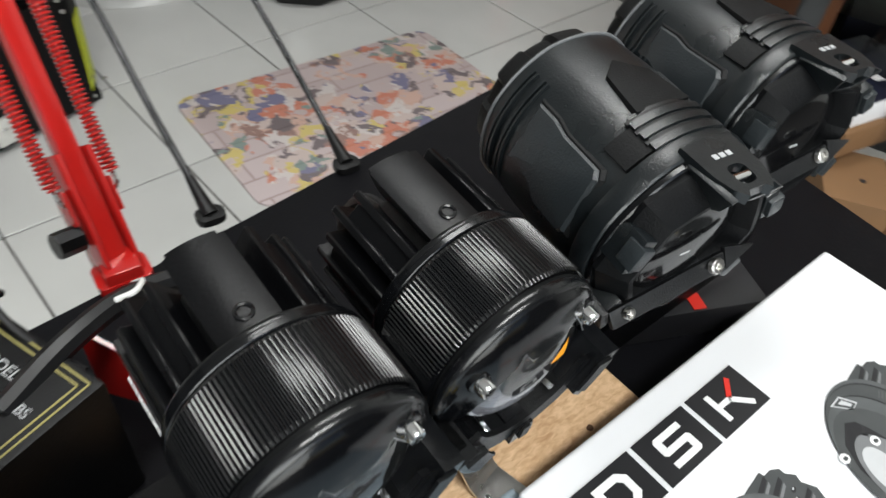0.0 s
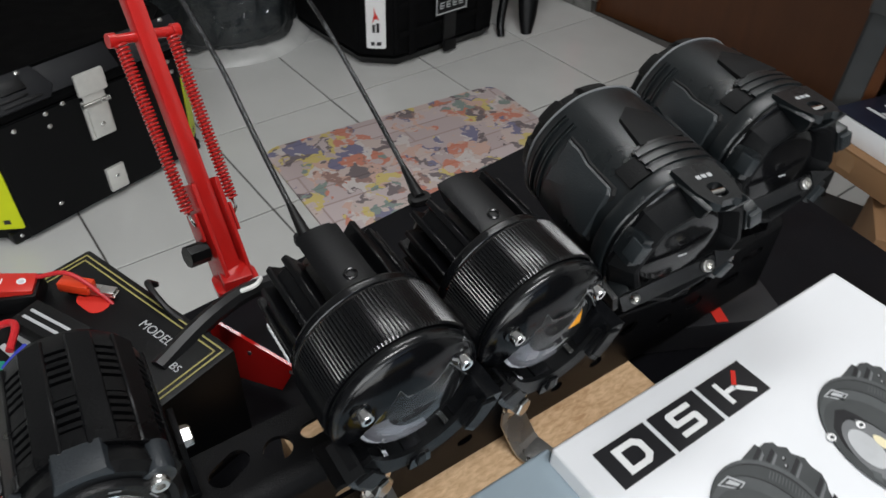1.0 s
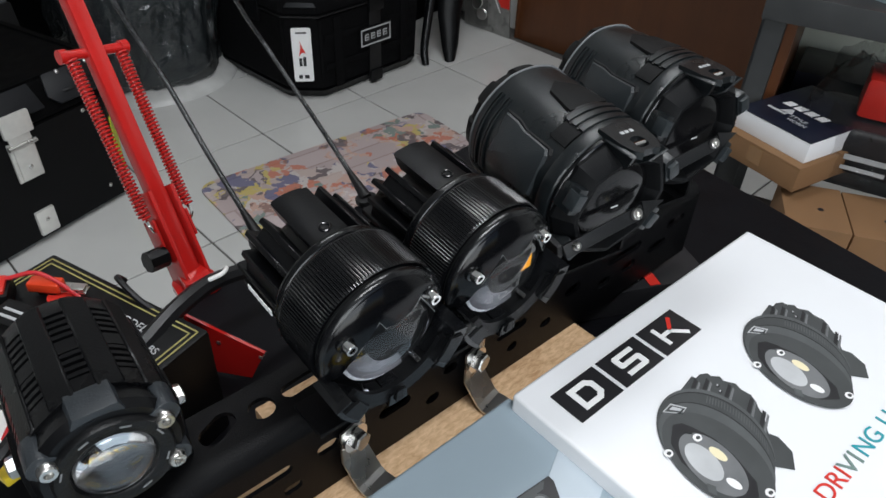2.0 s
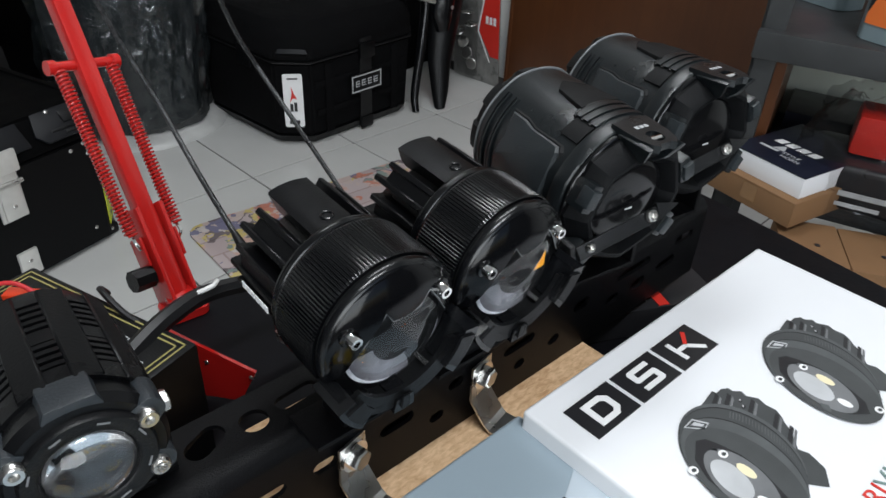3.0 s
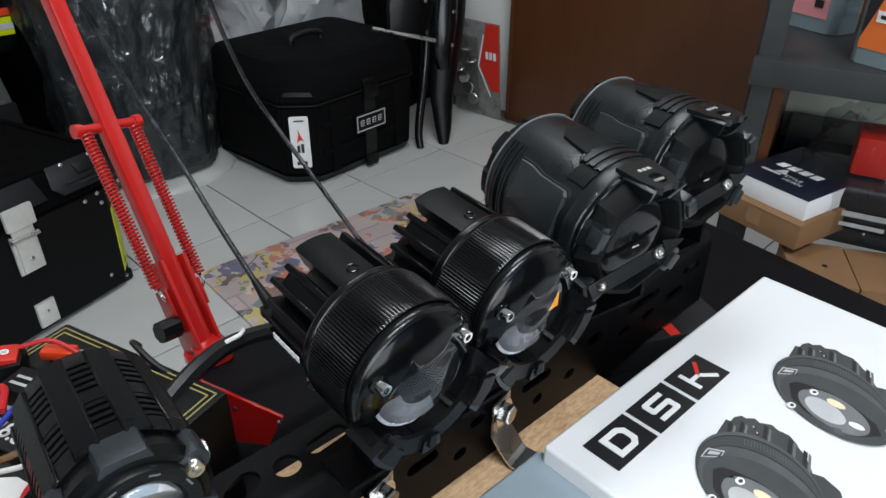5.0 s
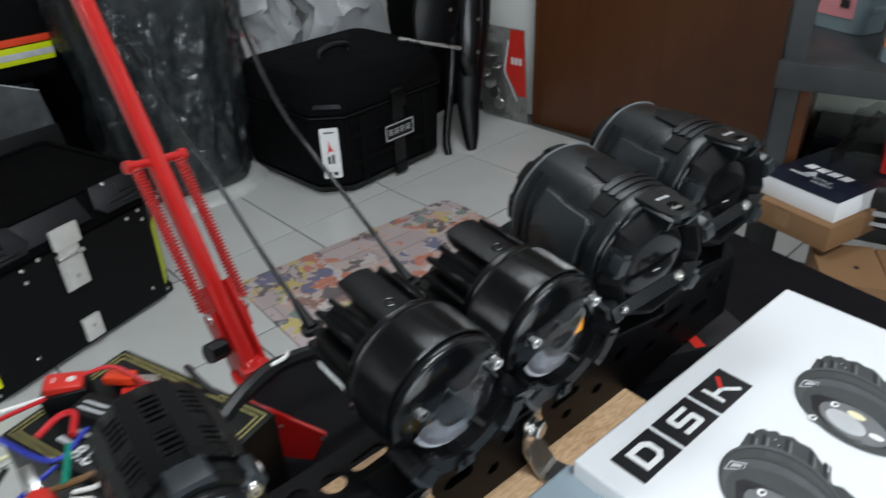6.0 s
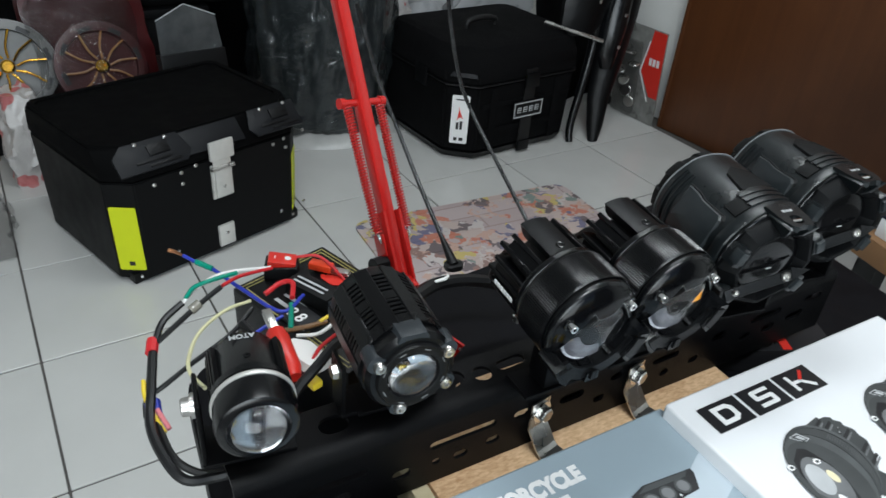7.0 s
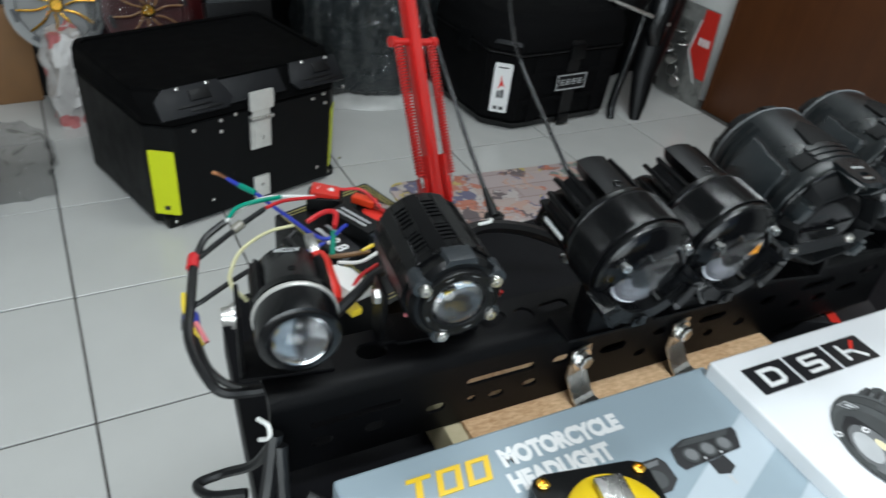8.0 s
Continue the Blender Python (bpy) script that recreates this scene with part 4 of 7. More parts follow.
def slotted_light(m):
    """Cylindrical lamp with cut fins, a three-lug face and a clear projector lens."""
    L = thing("slotted_driving_light", m, "black finned cylinder lamp with clear projector lens", "driving light")
    R = 0.0255
    part("core", lathe([(0.006, 0.0205), (0.060, 0.0205), (0.064, 0.017), (0.064, 0)], 48), BLACK_METAL, L)
    # shell in flats, two rows of slits on the upper flats
    def flats(t, a, r):
        return r * octo(t, 0.5, 10, 0)
    part("shell_front", lathe([(0.008, 0.019), (0.008, R), (0.016, R), (0.016, 0.019)], 80, radius=flats), BLACK_METAL, L, smooth=28)
    part("shell_rear", lathe([(0.052, 0.019), (0.052, R), (0.058, R * 0.985), (0.062, R * 0.93), (0.062, 0.018)], 80, radius=flats), BLACK_METAL, L, smooth=28)
    for i in range(10):
        y = 0.0170 + 0.0035 * i
        if i in (4,):
            part("shell_band", lathe([(y - 0.001, 0.019), (y - 0.001, R), (y + 0.0036, R), (y + 0.0036, 0.019)], 80, radius=flats), BLACK_METAL, L, smooth=28)
            continue
        part("fin_ring", lathe([(y, 0.019), (y, R), (y + 0.0019, R), (y + 0.0019, 0.019)], 80, radius=flats), BLACK_METAL, L, smooth=28)
    for k in range(10):
        part("fin_rib", moved(box(-0.0044, 0.0044, 0.0082, 0.059, 0.018, 0.0255, 0.0006, 1), Matrix.Rotation(radians(18 + 36 * k), 4, "Y")), BLACK_METAL, L)
    # face plate with lugs and screws
    part("face_plate", lathe([(0.0085, 0.016), (0.0085, 0.0235), (0.001, 0.0245), (-0.002, 0.0225), (-0.0025, 0.0165), (0.003, 0.0150)], 64), BLACK_METAL, L)
    for a in (150, 30, 252, 330):
        lug = part("lug", moved(prism(rounded(0.0095, 0.011, 0.004), -0.009, 0.0025, 0.0008), Matrix.Rotation(radians(90 - a), 4, "Y") @ pose(0, 0, 0.0215, 90, 0, 0)), SLATE_PLASTIC, L)
        part("lug_screw", moved(screw(0.0032, 0.0034), Matrix.Rotation(radians(90 - a), 4, "Y") @ pose(0, -0.0022, 0.0212, 90, 0, 0)), STEEL, lug)
    part("crown_block", moved(prism([(-0.010, 0), (0.010, 0), (0.007, 0.008), (-0.007, 0.008)], -0.010, 0.002, 0.0008), pose(0, 0, 0.0172, 90, 0, 0)), SLATE_PLASTIC, L)
    lens_ring = part("lens_ring", lathe([(-0.001, 0.0140), (-0.004, 0.0142), (-0.0045, 0.0150), (-0.0045, 0.0190), (-0.0035, 0.0198), (0.0, 0.0200)], 64), BLACK_PLASTIC, L)
    for k in range(8):
        part("ring_marking", moved(box(-0.0018, 0.0018, -0.0048, -0.0044, 0.0168, 0.0174), Matrix.Rotation(radians(22 + 45 * k), 4, "Y")), INK_MID, lens_ring)
    part("reflector", lathe([(0.0, 0.0138), (0.004, 0.0125), (0.012, 0.0045), (0.012, 0)], 48), REFLECTOR, L)
    part("shield", box(-0.010, 0.004, 0.0025, 0.0035, -0.003, 0.006, 0.0003, 1), BLACK_METAL, L)
    part("led_chip", box(-0.001, 0.009, 0.0030, 0.0045, -0.0065, -0.0040, 0.0003, 1), PHOSPHOR, L)
    part("lens", dome(0.0136, 0.0075, -0.0015), LENS, L).visible_shadow = False
    part("bracket_base", box(-0.02, 0.02, 0.022, 0.046, -0.0480, -0.0455, 0.0006), POWDER, L)
    for s in (-1, 1):
        part("bracket_arm", box(s * 0.0275 - 0.0012, s * 0.0275 + 0.0012, 0.024, 0.042, -0.0450, -0.012, 0.0005), POWDER, L)
        part("arm_foot", box(min(s * 0.0175, s * 0.0287), max(s * 0.0175, s * 0.0287), 0.024, 0.042, -0.0479, -0.0451, 0.0004), POWDER, L)
        part("side_bolt", moved(lathe([(0, 0.0045), (0.003, 0.0042), (0.0036, 0.003), (0.0036, 0)], 6, "Z"), pose(s * 0.0287, 0.033, -0.020, 0, s * 90, 0)), STEEL, L, smooth=0)
    return L


slotted_light(RAIL @ pose(-0.1200, -0.0065, 0.7105, 0, 0, -5))


def ball_light(m):
    """Small cylinder lamp with side fins, bright ring and a ball-shaped lens."""
    L = thing("ball_lens_light", m, "small black cylinder lamp with silver ring and ball lens", "driving light")
    part("body", lathe([(0.016, 0.0170), (0.046, 0.0170), (0.050, 0.0150), (0.050, 0)], 48), BLACK_SATIN, L)
    for k in range(9):
        for base in (180, 0):
            a = base - 32 + 8 * k
            part("fin", moved(box(0.0155, 0.0196, 0.021, 0.047, -0.0006, 0.0006), Matrix.Rotation(-radians(a), 4, "Y")), BLACK_METAL, L, smooth=0)
    part("rear_band", lathe([(0.0162, 0.0182), (0.0162, 0.0200), (0.0200, 0.0200), (0.0200, 0.0165)], 64), BLACK_SATIN, L)
    part("silver_ring", lathe([(0.0122, 0.0185), (0.0122, 0.0201), (0.0128, 0.0204), (0.0144, 0.0204), (0.0150, 0.0200), (0.0160, 0.0185)], 72), LATCH, L, "bright machined ring")
    part("front_cup", lathe([(0.0120, 0.0196), (0.002, 0.0199), (-0.003, 0.0190), (-0.004, 0.0174), (-0.004, 0.0150), (0.001, 0.0142)], 64), BLACK_SATIN, L)
    part("reflector", lathe([(-0.001, 0.0144), (0.006, 0.011), (0.009, 0.004), (0.009, 0)], 48), REFLECTOR_MID, L)
    part("shield", box(-0.007, 0.007, 0.0022, 0.003, -0.0105, -0.004, 0.0003, 1), REFLECTOR_DARK, L)
    part("lens", dome(0.0142, 0.0115, -0.0008), LENS, L).visible_shadow = False
    lettering("ATOM", 0.0044, pose(0.0056, 0.0450, 0.01715, 0, 0, 180), INK_PALE, L, bold=0.0001)
    part("top_hole", moved(lathe([(0.0168, 0.0016), (0.0173, 0.0016), (0.0173, 0.001), (0.0160, 0.001), (0.0160, 0)], 14, "Z"), pose(0.0, 0.029, 0)), BLACK_METAL, L)
    part("bracket_plate", box(-0.027, -0.0245, 0.018, 0.044, -0.0415, -0.001, 0.0012), POWDER, L)
    part("bracket_base", box(-0.027, 0.020, 0.018, 0.046, -0.0440, -0.0417, 0.0006), POWDER, L)
    part("side_bolt", moved(lathe([(0, 0.0065), (0.002, 0.0065), (0.002, 0.0048), (0.006, 0.0046), (0.0066, 0.0035), (0.0066, 0)], 24, "Z"), pose(-0.027, 0.030, -0.010, 0, -90, 0)), STEEL, L)
    part("cable", tube([(0.004, 0.049, -0.002), (0.006, 0.060, 0.002), (0.002, 0.070, 0.004)], 0.0026), RUBBER, L)
    return L


ball_light(RAIL @ pose(-0.1980, -0.004, 0.7060, 0, 0, -9))

# ---------------------------------------------------------------- boxes in front


def lamp_picture(parent, ox, oy, z):
    """The printed picture of a round lamp seen from above, in flat layers of ink."""
    (ax, ay), (bx, by), (cx, cy) = AFFINE
    def flat(name, pts, mtl, lift):
        bm = bmesh.new()
        bm.faces.new([bm.verts.new((ox + cx + ax * u + bx * v, oy + cy + ay * u + by * v, z + lift * 0.35)) for u, v in pts])
        part(name, bm, mtl, parent, smooth=0)
    def oval(x, y, a, b, t=0, n=40, a0=0, a1=360):
        c, s = math.cos(radians(t)), math.sin(radians(t))
        qs = [radians(a0 + (a1 - a0) * i / n) for i in range(n + (a1 - a0 < 360))]
        return [(x + a * math.cos(q) * c - b * math.sin(q) * s, y + a * math.cos(q) * s + b * math.sin(q) * c) for q in qs]
    # finned back
    flat("picture_foot", [(1.02, -0.02), (1.22, -0.10), (1.44, -0.36), (1.45, -0.66), (1.10, -0.60)], INK_GREY, 0.0)
    flat("picture_body_shape", [(-0.74, 0.50), (-0.49, 0.87), (-0.34, 1.08), (-0.26, 1.04), (-0.18, 1.12), (-0.04, 1.14), (0.04, 1.08), (0.20, 1.07), (0.27, 0.98), (0.50, 0.92), (0.60, 0.80), (0.78, 0.69), (0.87, 0.54), (0.90, 0.44), (0.99, 0.28), (1.05, -0.04), (1.04, -0.35), (0.2, -0.1)], INK_GREY, 0.0001)
    for u, v in ((-0.42, 0.62), (-0.20, 0.62), (0.22, 0.50), (0.62, 0.22), (0.84, -0.02)):
        flat("picture_fin_line", [(u, v), (u + 0.08, v - 0.04), (u + 0.20, v + 0.36), (u + 0.14, v + 0.42)], INK_BLACK, 0.0003)
        flat("picture_fin_light", [(u + 0.10, v - 0.04), (u + 0.15, v - 0.07), (u + 0.25, v + 0.30), (u + 0.22, v + 0.35)], INK_MID, 0.0003)
    for u, v in ((0.16, 0.88), (0.21, 0.76)):
        flat("picture_hole", oval(u, v, 0.035, 0.04), INK_BLACK, 0.0005)
        flat("picture_hole_light", oval(u - 0.01, v + 0.01, 0.015, 0.02), INK_PALE, 0.0007)
    # stepped bands round the drum, each a slimmer oval before the last
    flat("picture_collar", oval(0.09, -0.10, 1.17, 0.74, -37, 48), INK_SLATE, 0.0009)
    flat("picture_band_edge", oval(0.085, -0.16, 1.17, 0.73, -37, 48), INK_BLACK, 0.0011)
    flat("picture_band", oval(0.085, -0.18, 1.17, 0.72, -37, 48), INK_GREY, 0.0013)
    for i in range(26):
        q = radians(44 + 3.1 * i)
        c, w = math.cos(radians(-37)), math.sin(radians(-37))
        p0, p1 = ((0.085 + 1.14 * math.cos(k) * c - 0.700 * math.sin(k) * w, -0.185 + 1.14 * math.cos(k) * w + 0.700 * math.sin(k) * c) for k in (q, q + 0.020))
        flat("picture_knurl", [p0, p1, (p1[0] - 0.015, p1[1] - 0.12), (p0[0] - 0.015, p0[1] - 0.12)], INK_SLATE, 0.0015)
    flat("picture_band_edge", oval(0.095, -0.31, 1.165, 0.63, -37, 48), INK_BLACK, 0.0017)
    flat("picture_drum", oval(0.09, -0.33, 1.165, 0.625, -37, 48), INK_SLATE, 0.0019)
    flat("picture_face", oval(0.12, -0.46, 1.13, 0.56, -37, 48), INK_GREY, 0.0021)
    # open lower face with the lens, its chip and screws
    flat("picture_opening", [(-0.66, 0.12), (-0.50, 0.15), (-0.32, 0.08), (0.08, -0.13), (0.42, -0.42), (0.78, -0.86), (0.80, -1.10), (0.45, -1.10), (-0.05, -0.88), (-0.48, -0.52), (-0.68, -0.20)], INK_BLACK, 0.0023)
    flat("picture_lens", oval(0.05, -0.55, 0.72, 0.33, -40), INK_MID, 0.0025)
    flat("picture_lens_light", oval(-0.10, -0.52, 0.42, 0.19, -42), INK_PALE, 0.0027)
    flat("picture_lens_glint", oval(0.40, -0.88, 0.15, 0.06, -32), INK_WHITE, 0.0029)
    flat("picture_chip", oval(0.14, -0.40, 0.19, 0.07, -36), INK_CREAM, 0.0031)
    flat("picture_lip_tab", [(-0.06, -0.86), (0.10, -0.92), (0.12, -1.06), (-0.02, -1.00)], INK_SLATE, 0.0027)
    for u, v in ((-0.22, -0.12), (0.98, -1.03), (-0.71, -0.38)):
        flat("picture_screw", oval(u, v, 0.085, 0.065, -20), INK_WHITE, 0.0033)
        flat("picture_screw_hole", oval(u + 0.01, v, 0.040, 0.032), INK_GREY, 0.0035)
    flat("picture_notch", [(-0.62, 0.10), (-0.38, 0.10), (-0.30, -0.06), (-0.56, -0.02)], INK_BLACK, 0.0025)
    flat("picture_plate", [(-0.86, 0.36), (-0.72, 0.52), (-0.42, 0.44), (-0.50, 0.32)], INK_PALE, 0.0021)
    flat("picture_plate_ink", [(-0.82, 0.37), (-0.71, 0.49), (-0.45, 0.42), (-0.51, 0.34)], INK_GREY, 0.0023)
    flat("picture_plate_bar", [(-0.74, 0.40), (-0.68, 0.46), (-0.50, 0.41), (-0.54, 0.37)], INK_PALE, 0.0025)


INK_GREY_GREEN = mat("grey_green_ink", (0.16, 0.24, 0.22), 0.4)
INK_CREAM = mat("cream_ink", (0.80, 0.72, 0.48), 0.4, 0.0, 0.03)
AFFINE = ((0.02205, -0.01762), (0.02988, 0.01905), (0.0576, -0.0723))
wb = thing("white_product_box", pose(0.0580, -0.0050, 0.5755, 0, 0, 4.8), "white glossy carton with two printed lamps", "box")
WBT = 0.0605
part("carton", box(0, 0.2275, -0.235, 0.0060, 0, WBT, 0.0022, 3), WHITE_CARD, wb)
part("lid_seam", box(-0.0004, 0.2279, -0.2354, 0.0064, 0.004, 0.0052), INK_PALE, wb)


def logo_squares():
    """Three black squares with plain white strokes, one with a red stroke."""
    z = WBT + 0.0003
    w, g = 0.0328, 0.0028
    x0, y0 = 0.0135, -0.0075
    for i in range(3):
        x = x0 + i * (w + g)
        part("logo_square", box(x, x + w, y0 - 0.0215, y0, z, z + 0.0004), INK_BLACK, wb, smooth=0)
        cx, cy = x + w / 2, y0 - 0.01075
        zz = z + 0.0004
        strokes = ([],
                   [],
                   [(-0.0085, -0.0058, -0.0068, 0.0068), (-0.0058, 0.0010, -0.0012, 0.0012)])[i]
        if i == 0:
            hook = pierced([(-0.0085, -0.0072), (0.0045, -0.0072), (0.0085, -0.0040), (0.0085, 0.0040), (0.0045, 0.0072), (-0.0085, 0.0072)], [[(-0.0050, -0.0042), (0.0030, -0.0042), (0.0050, -0.0024), (0.0050, 0.0024), (0.0030, 0.0042), (-0.0050, 0.0042)]], zz, zz + 0.0004)
            part("logo_stroke", moved(hook, pose(cx, cy, 0)), INK_WHITE, wb, smooth=0)
            continue
        if i == 1:
            bend = [(-0.0070, 0.0072), (0.0080, 0.0072), (0.0080, 0.0044), (-0.0048, 0.0044), (-0.0048, 0.0014), (0.0070, 0.0014), (0.0084, 0.0002), (0.0084, -0.0060), (0.0070, -0.0072), (-0.0080, -0.0072), (-0.0080, -0.0044), (0.0048, -0.0044), (0.0048, -0.0014), (-0.0070, -0.0014), (-0.0084, -0.0002), (-0.0084, 0.0060)]
            part("logo_stroke", moved(prism(bend, zz, zz + 0.0004), pose(cx, cy, 0)), INK_WHITE, wb, smooth=0)
            continue
        part("logo_stroke", join(*[box(cx + a, cx + b, cy + c, cy + d, zz, zz + 0.0004) for a, b, c, d in strokes]), INK_WHITE, wb, smooth=0)
        if i == 2:
            part("logo_stroke", moved(box(-0.0012, 0.0012, -0.0058, 0.0058, zz, zz + 0.0004), pose(cx + 0.005, cy - 0.0036, 0, 0, 0, 48)), INK_WHITE, wb, smooth=0)
            part("logo_red_stroke", moved(box(-0.0012, 0.0012, -0.0052, 0.0052, zz, zz + 0.0004), pose(cx + 0.005, cy + 0.0038, 0, 0, 0, -48)), INK_RED, wb, smooth=0)


logo_squares()
lamp_picture(wb, 0.0, 0.0, WBT + 0.0004)
lamp_picture(wb, 0.0857, 0.0030, WBT + 0.0004)
for word, x, w, ink in (("MINI", 0.0275, 0.0330, INK_ORANGE), ("DRI", 0.0674, 0.0215, INK_RED), ("VI", 0.0905, 0.0130, INK_GREY_GREEN), ("NG", 0.1062, 0.0194, INK_TEAL), ("LIGHT", 0.1330, 0.0400, INK_TEAL)):
    lettering(word, 0.0122, pose(x - 0.003, -0.1295, WBT + 0.0004), ink, wb, width=w)
part("brand_bar", box(0.001, 0.020, -0.1295, -0.1215, WBT, WBT + 0.0005), INK_ORANGE, wb, smooth=0)

gb = thing("grey_product_box", pose(-0.185, -0.014, 0.5755, 0, 0, 5.0), "flat blue-grey carton printed with motorcycle headlights", "box")
GBT = 0.0495
part("carton", box(0, 0.2485, -0.21, 0, 0, GBT, 0.0022, 3), GREY_CARD, gb)


def grey_print():
    z = GBT + 0.0003
    def poly(name, pts, mtl, lift=0.0):
        bm = bmesh.new()
        bm.faces.new([bm.verts.new((x, y, z + lift)) for x, y in pts])
        part(name, bm, mtl, gb, smooth=0)
    poly("pale_stripe", [(0.120, -0.098), (0.246, -0.038), (0.246, -0.066), (0.140, -0.112)], GREY_LIGHT)
    poly("pale_stripe", [(0.185, -0.118), (0.246, -0.090), (0.246, -0.130)], GREY_LIGHT)
    lettering("MOTORCYCLE", 0.0148, pose(0.0868, -0.0238, z), INK_WHITE, gb, bold=0.0009, width=0.0785)
    lettering("HEADLIGHT", 0.0152, pose(0.0845, -0.0398, z), INK_WHITE, gb, bold=0.0009, width=0.0640)
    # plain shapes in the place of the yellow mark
    for i, x in enumerate((0.030, 0.047, 0.064)):
        part("yellow_mark", moved(join(box(0, 0.014, 0.0125, 0.0155, 0, 0.0004), box(0 if i else 0.005, 0.0035 if i else 0.009, 0, 0.0125, 0, 0.0004), *([box(0.0105, 0.014, 0.0, 0.0125, 0, 0.0004), box(0, 0.014, -0.003, 0, 0, 0.0004)] if i else [])), pose(x, -0.0262, z) @ Matrix(((1, 0.25, 0, 0), (0, 0.8, 0, 0), (0, 0, 1, 0), (0, 0, 0, 1)))), INK_YELLOW, gb, smooth=0)
    part("small_bar", box(0.196, 0.201, -0.0985, -0.0935, z, z + 0.0004), INK_WHITE, gb, smooth=0)
    lettering("4648", 0.0062, pose(0.203, -0.0985, z), INK_WHITE, gb)
    # printed headlights: two dark twin lamps on stalks
    def circle(x, y, r, n=20):
        return [(x + r * math.cos(2 * math.pi * i / n), y + r * math.sin(2 * math.pi * i / n)) for i in range(n)]
    poly("picture_body", [(0.1780, -0.0560), (0.1810, -0.0465), (0.1920, -0.0435), (0.2275, -0.0465), (0.2275, -0.0500), (0.2215, -0.0602), (0.1800, -0.0612)], INK_BLACK, 0.0003)
    poly("picture_top", [(0.1850, -0.0475), (0.1930, -0.0445), (0.2240, -0.0470), (0.2200, -0.0500)], INK_GREY, 0.0006)
    poly("picture_stalk", [(0.1960, -0.0612), (0.2080, -0.0606), (0.2090, -0.0690), (0.2030, -0.0720), (0.1960, -0.0700)], INK_BLACK, 0.0003)
    poly("picture_rod", [(0.2000, -0.0722), (0.2022, -0.0722), (0.2020, -0.0785), (0.2004, -0.0785)], INK_PALE, 0.0003)
    for x in (0.1895, 0.2015, 0.2135):
        poly("picture_ring", circle(x, -0.0545, 0.0052), INK_GREY, 0.0009)
        poly("picture_lens", circle(x, -0.0545, 0.0038), INK_MID, 0.0012)
    for x in (0.1955, 0.2075):
        poly("picture_screw", circle(x, -0.0590, 0.0010, 10), INK_PALE, 0.0012)
    poly("picture_body", [(0.1470, -0.0500), (0.1500, -0.0510), (0.1550, -0.0480), (0.1700, -0.0485), (0.1725, -0.0530), (0.1715, -0.0640), (0.1640, -0.0690), (0.1520, -0.0690), (0.1480, -0.0640), (0.1460, -0.0560)], INK_BLACK, 0.0003)
    poly("picture_top", [(0.1540, -0.0500), (0.1690, -0.0500), (0.1670, -0.0530), (0.1580, -0.0530)], INK_MID, 0.0006)
    poly("picture_lens", circle(0.1605, -0.0605, 0.0058), INK_GREY, 0.0006)
    poly("picture_body", circle(0.1295, -0.0600, 0.0105), INK_BLACK, 0.0003)
    poly("picture_lens", circle(0.1290, -0.0615, 0.0066), INK_GREY, 0.0006)
    poly("picture_lens", circle(0.1285, -0.0625, 0.0040), INK_MID, 0.0009)


grey_print()

yd = thing("yellow_black_switch_unit", RAIL @ pose(-0.073, -0.103, 0.6255, 0, 0, -10), "black square unit with yellow dome and steel tab", "switch unit")
part("base", prism(rounded(0.066, 0.060, 0.008), 0, 0.012, 0.0015), BLACK_PLASTIC, yd)
part("yellow_dome", moved(lathe([(0.012, 0.027), (0.016, 0.0262), (0.019, 0.022), (0.020, 0.012), (0.020, 0)], 40, "Z"), pose(0.002, -0.004, 0)), YELLOW_PLASTIC, yd)
part("steel_tab", box(-0.006, 0.010, -0.022, 0.016, 0.0201, 0.0245, 0.0018), STEEL, yd)
for sx, sy in ((-0.027, 0.024), (0.027, 0.024), (-0.027, -0.024), (0.027, -0.024)):
    part("corner_screw", moved(screw(0.0035, 0.002), pose(sx, sy, 0.012)), GOLD, yd)

bb = thing("black_product_box", pose(0.179, 0.070, 0.5755, 0, 0, -20), "black carton with a red stripe and white print", "box")
part("carton", box(-0.015, 0.10, -0.010, 0.045, 0, 0.022, 0.001), INK_BLACK, bb)
part("red_stripe", box(0.052, 0.060, -0.009, 0.042, 0.0222, 0.0227), INK_RED, bb, smooth=0)
lettering("NIGHT", 0.0105, pose(0.040, 0.030, 0.0223, 0, 0, -90), INK_PALE, bb)
part("small_print_bar", box(0.028, 0.034, -0.006, 0.030, 0.0222, 0.0226), INK_PALE, bb, smooth=0)

# ---------------------------------------------------------------- behind the rail
arm = thing("red_spring_arm", pose(-0.026, 0.240, 0.5755), "red metal spring-balanced lamp arm clamped to the table", "lamp arm")
D = Vector((-0.046, 0.560, 0.826)).normalized()


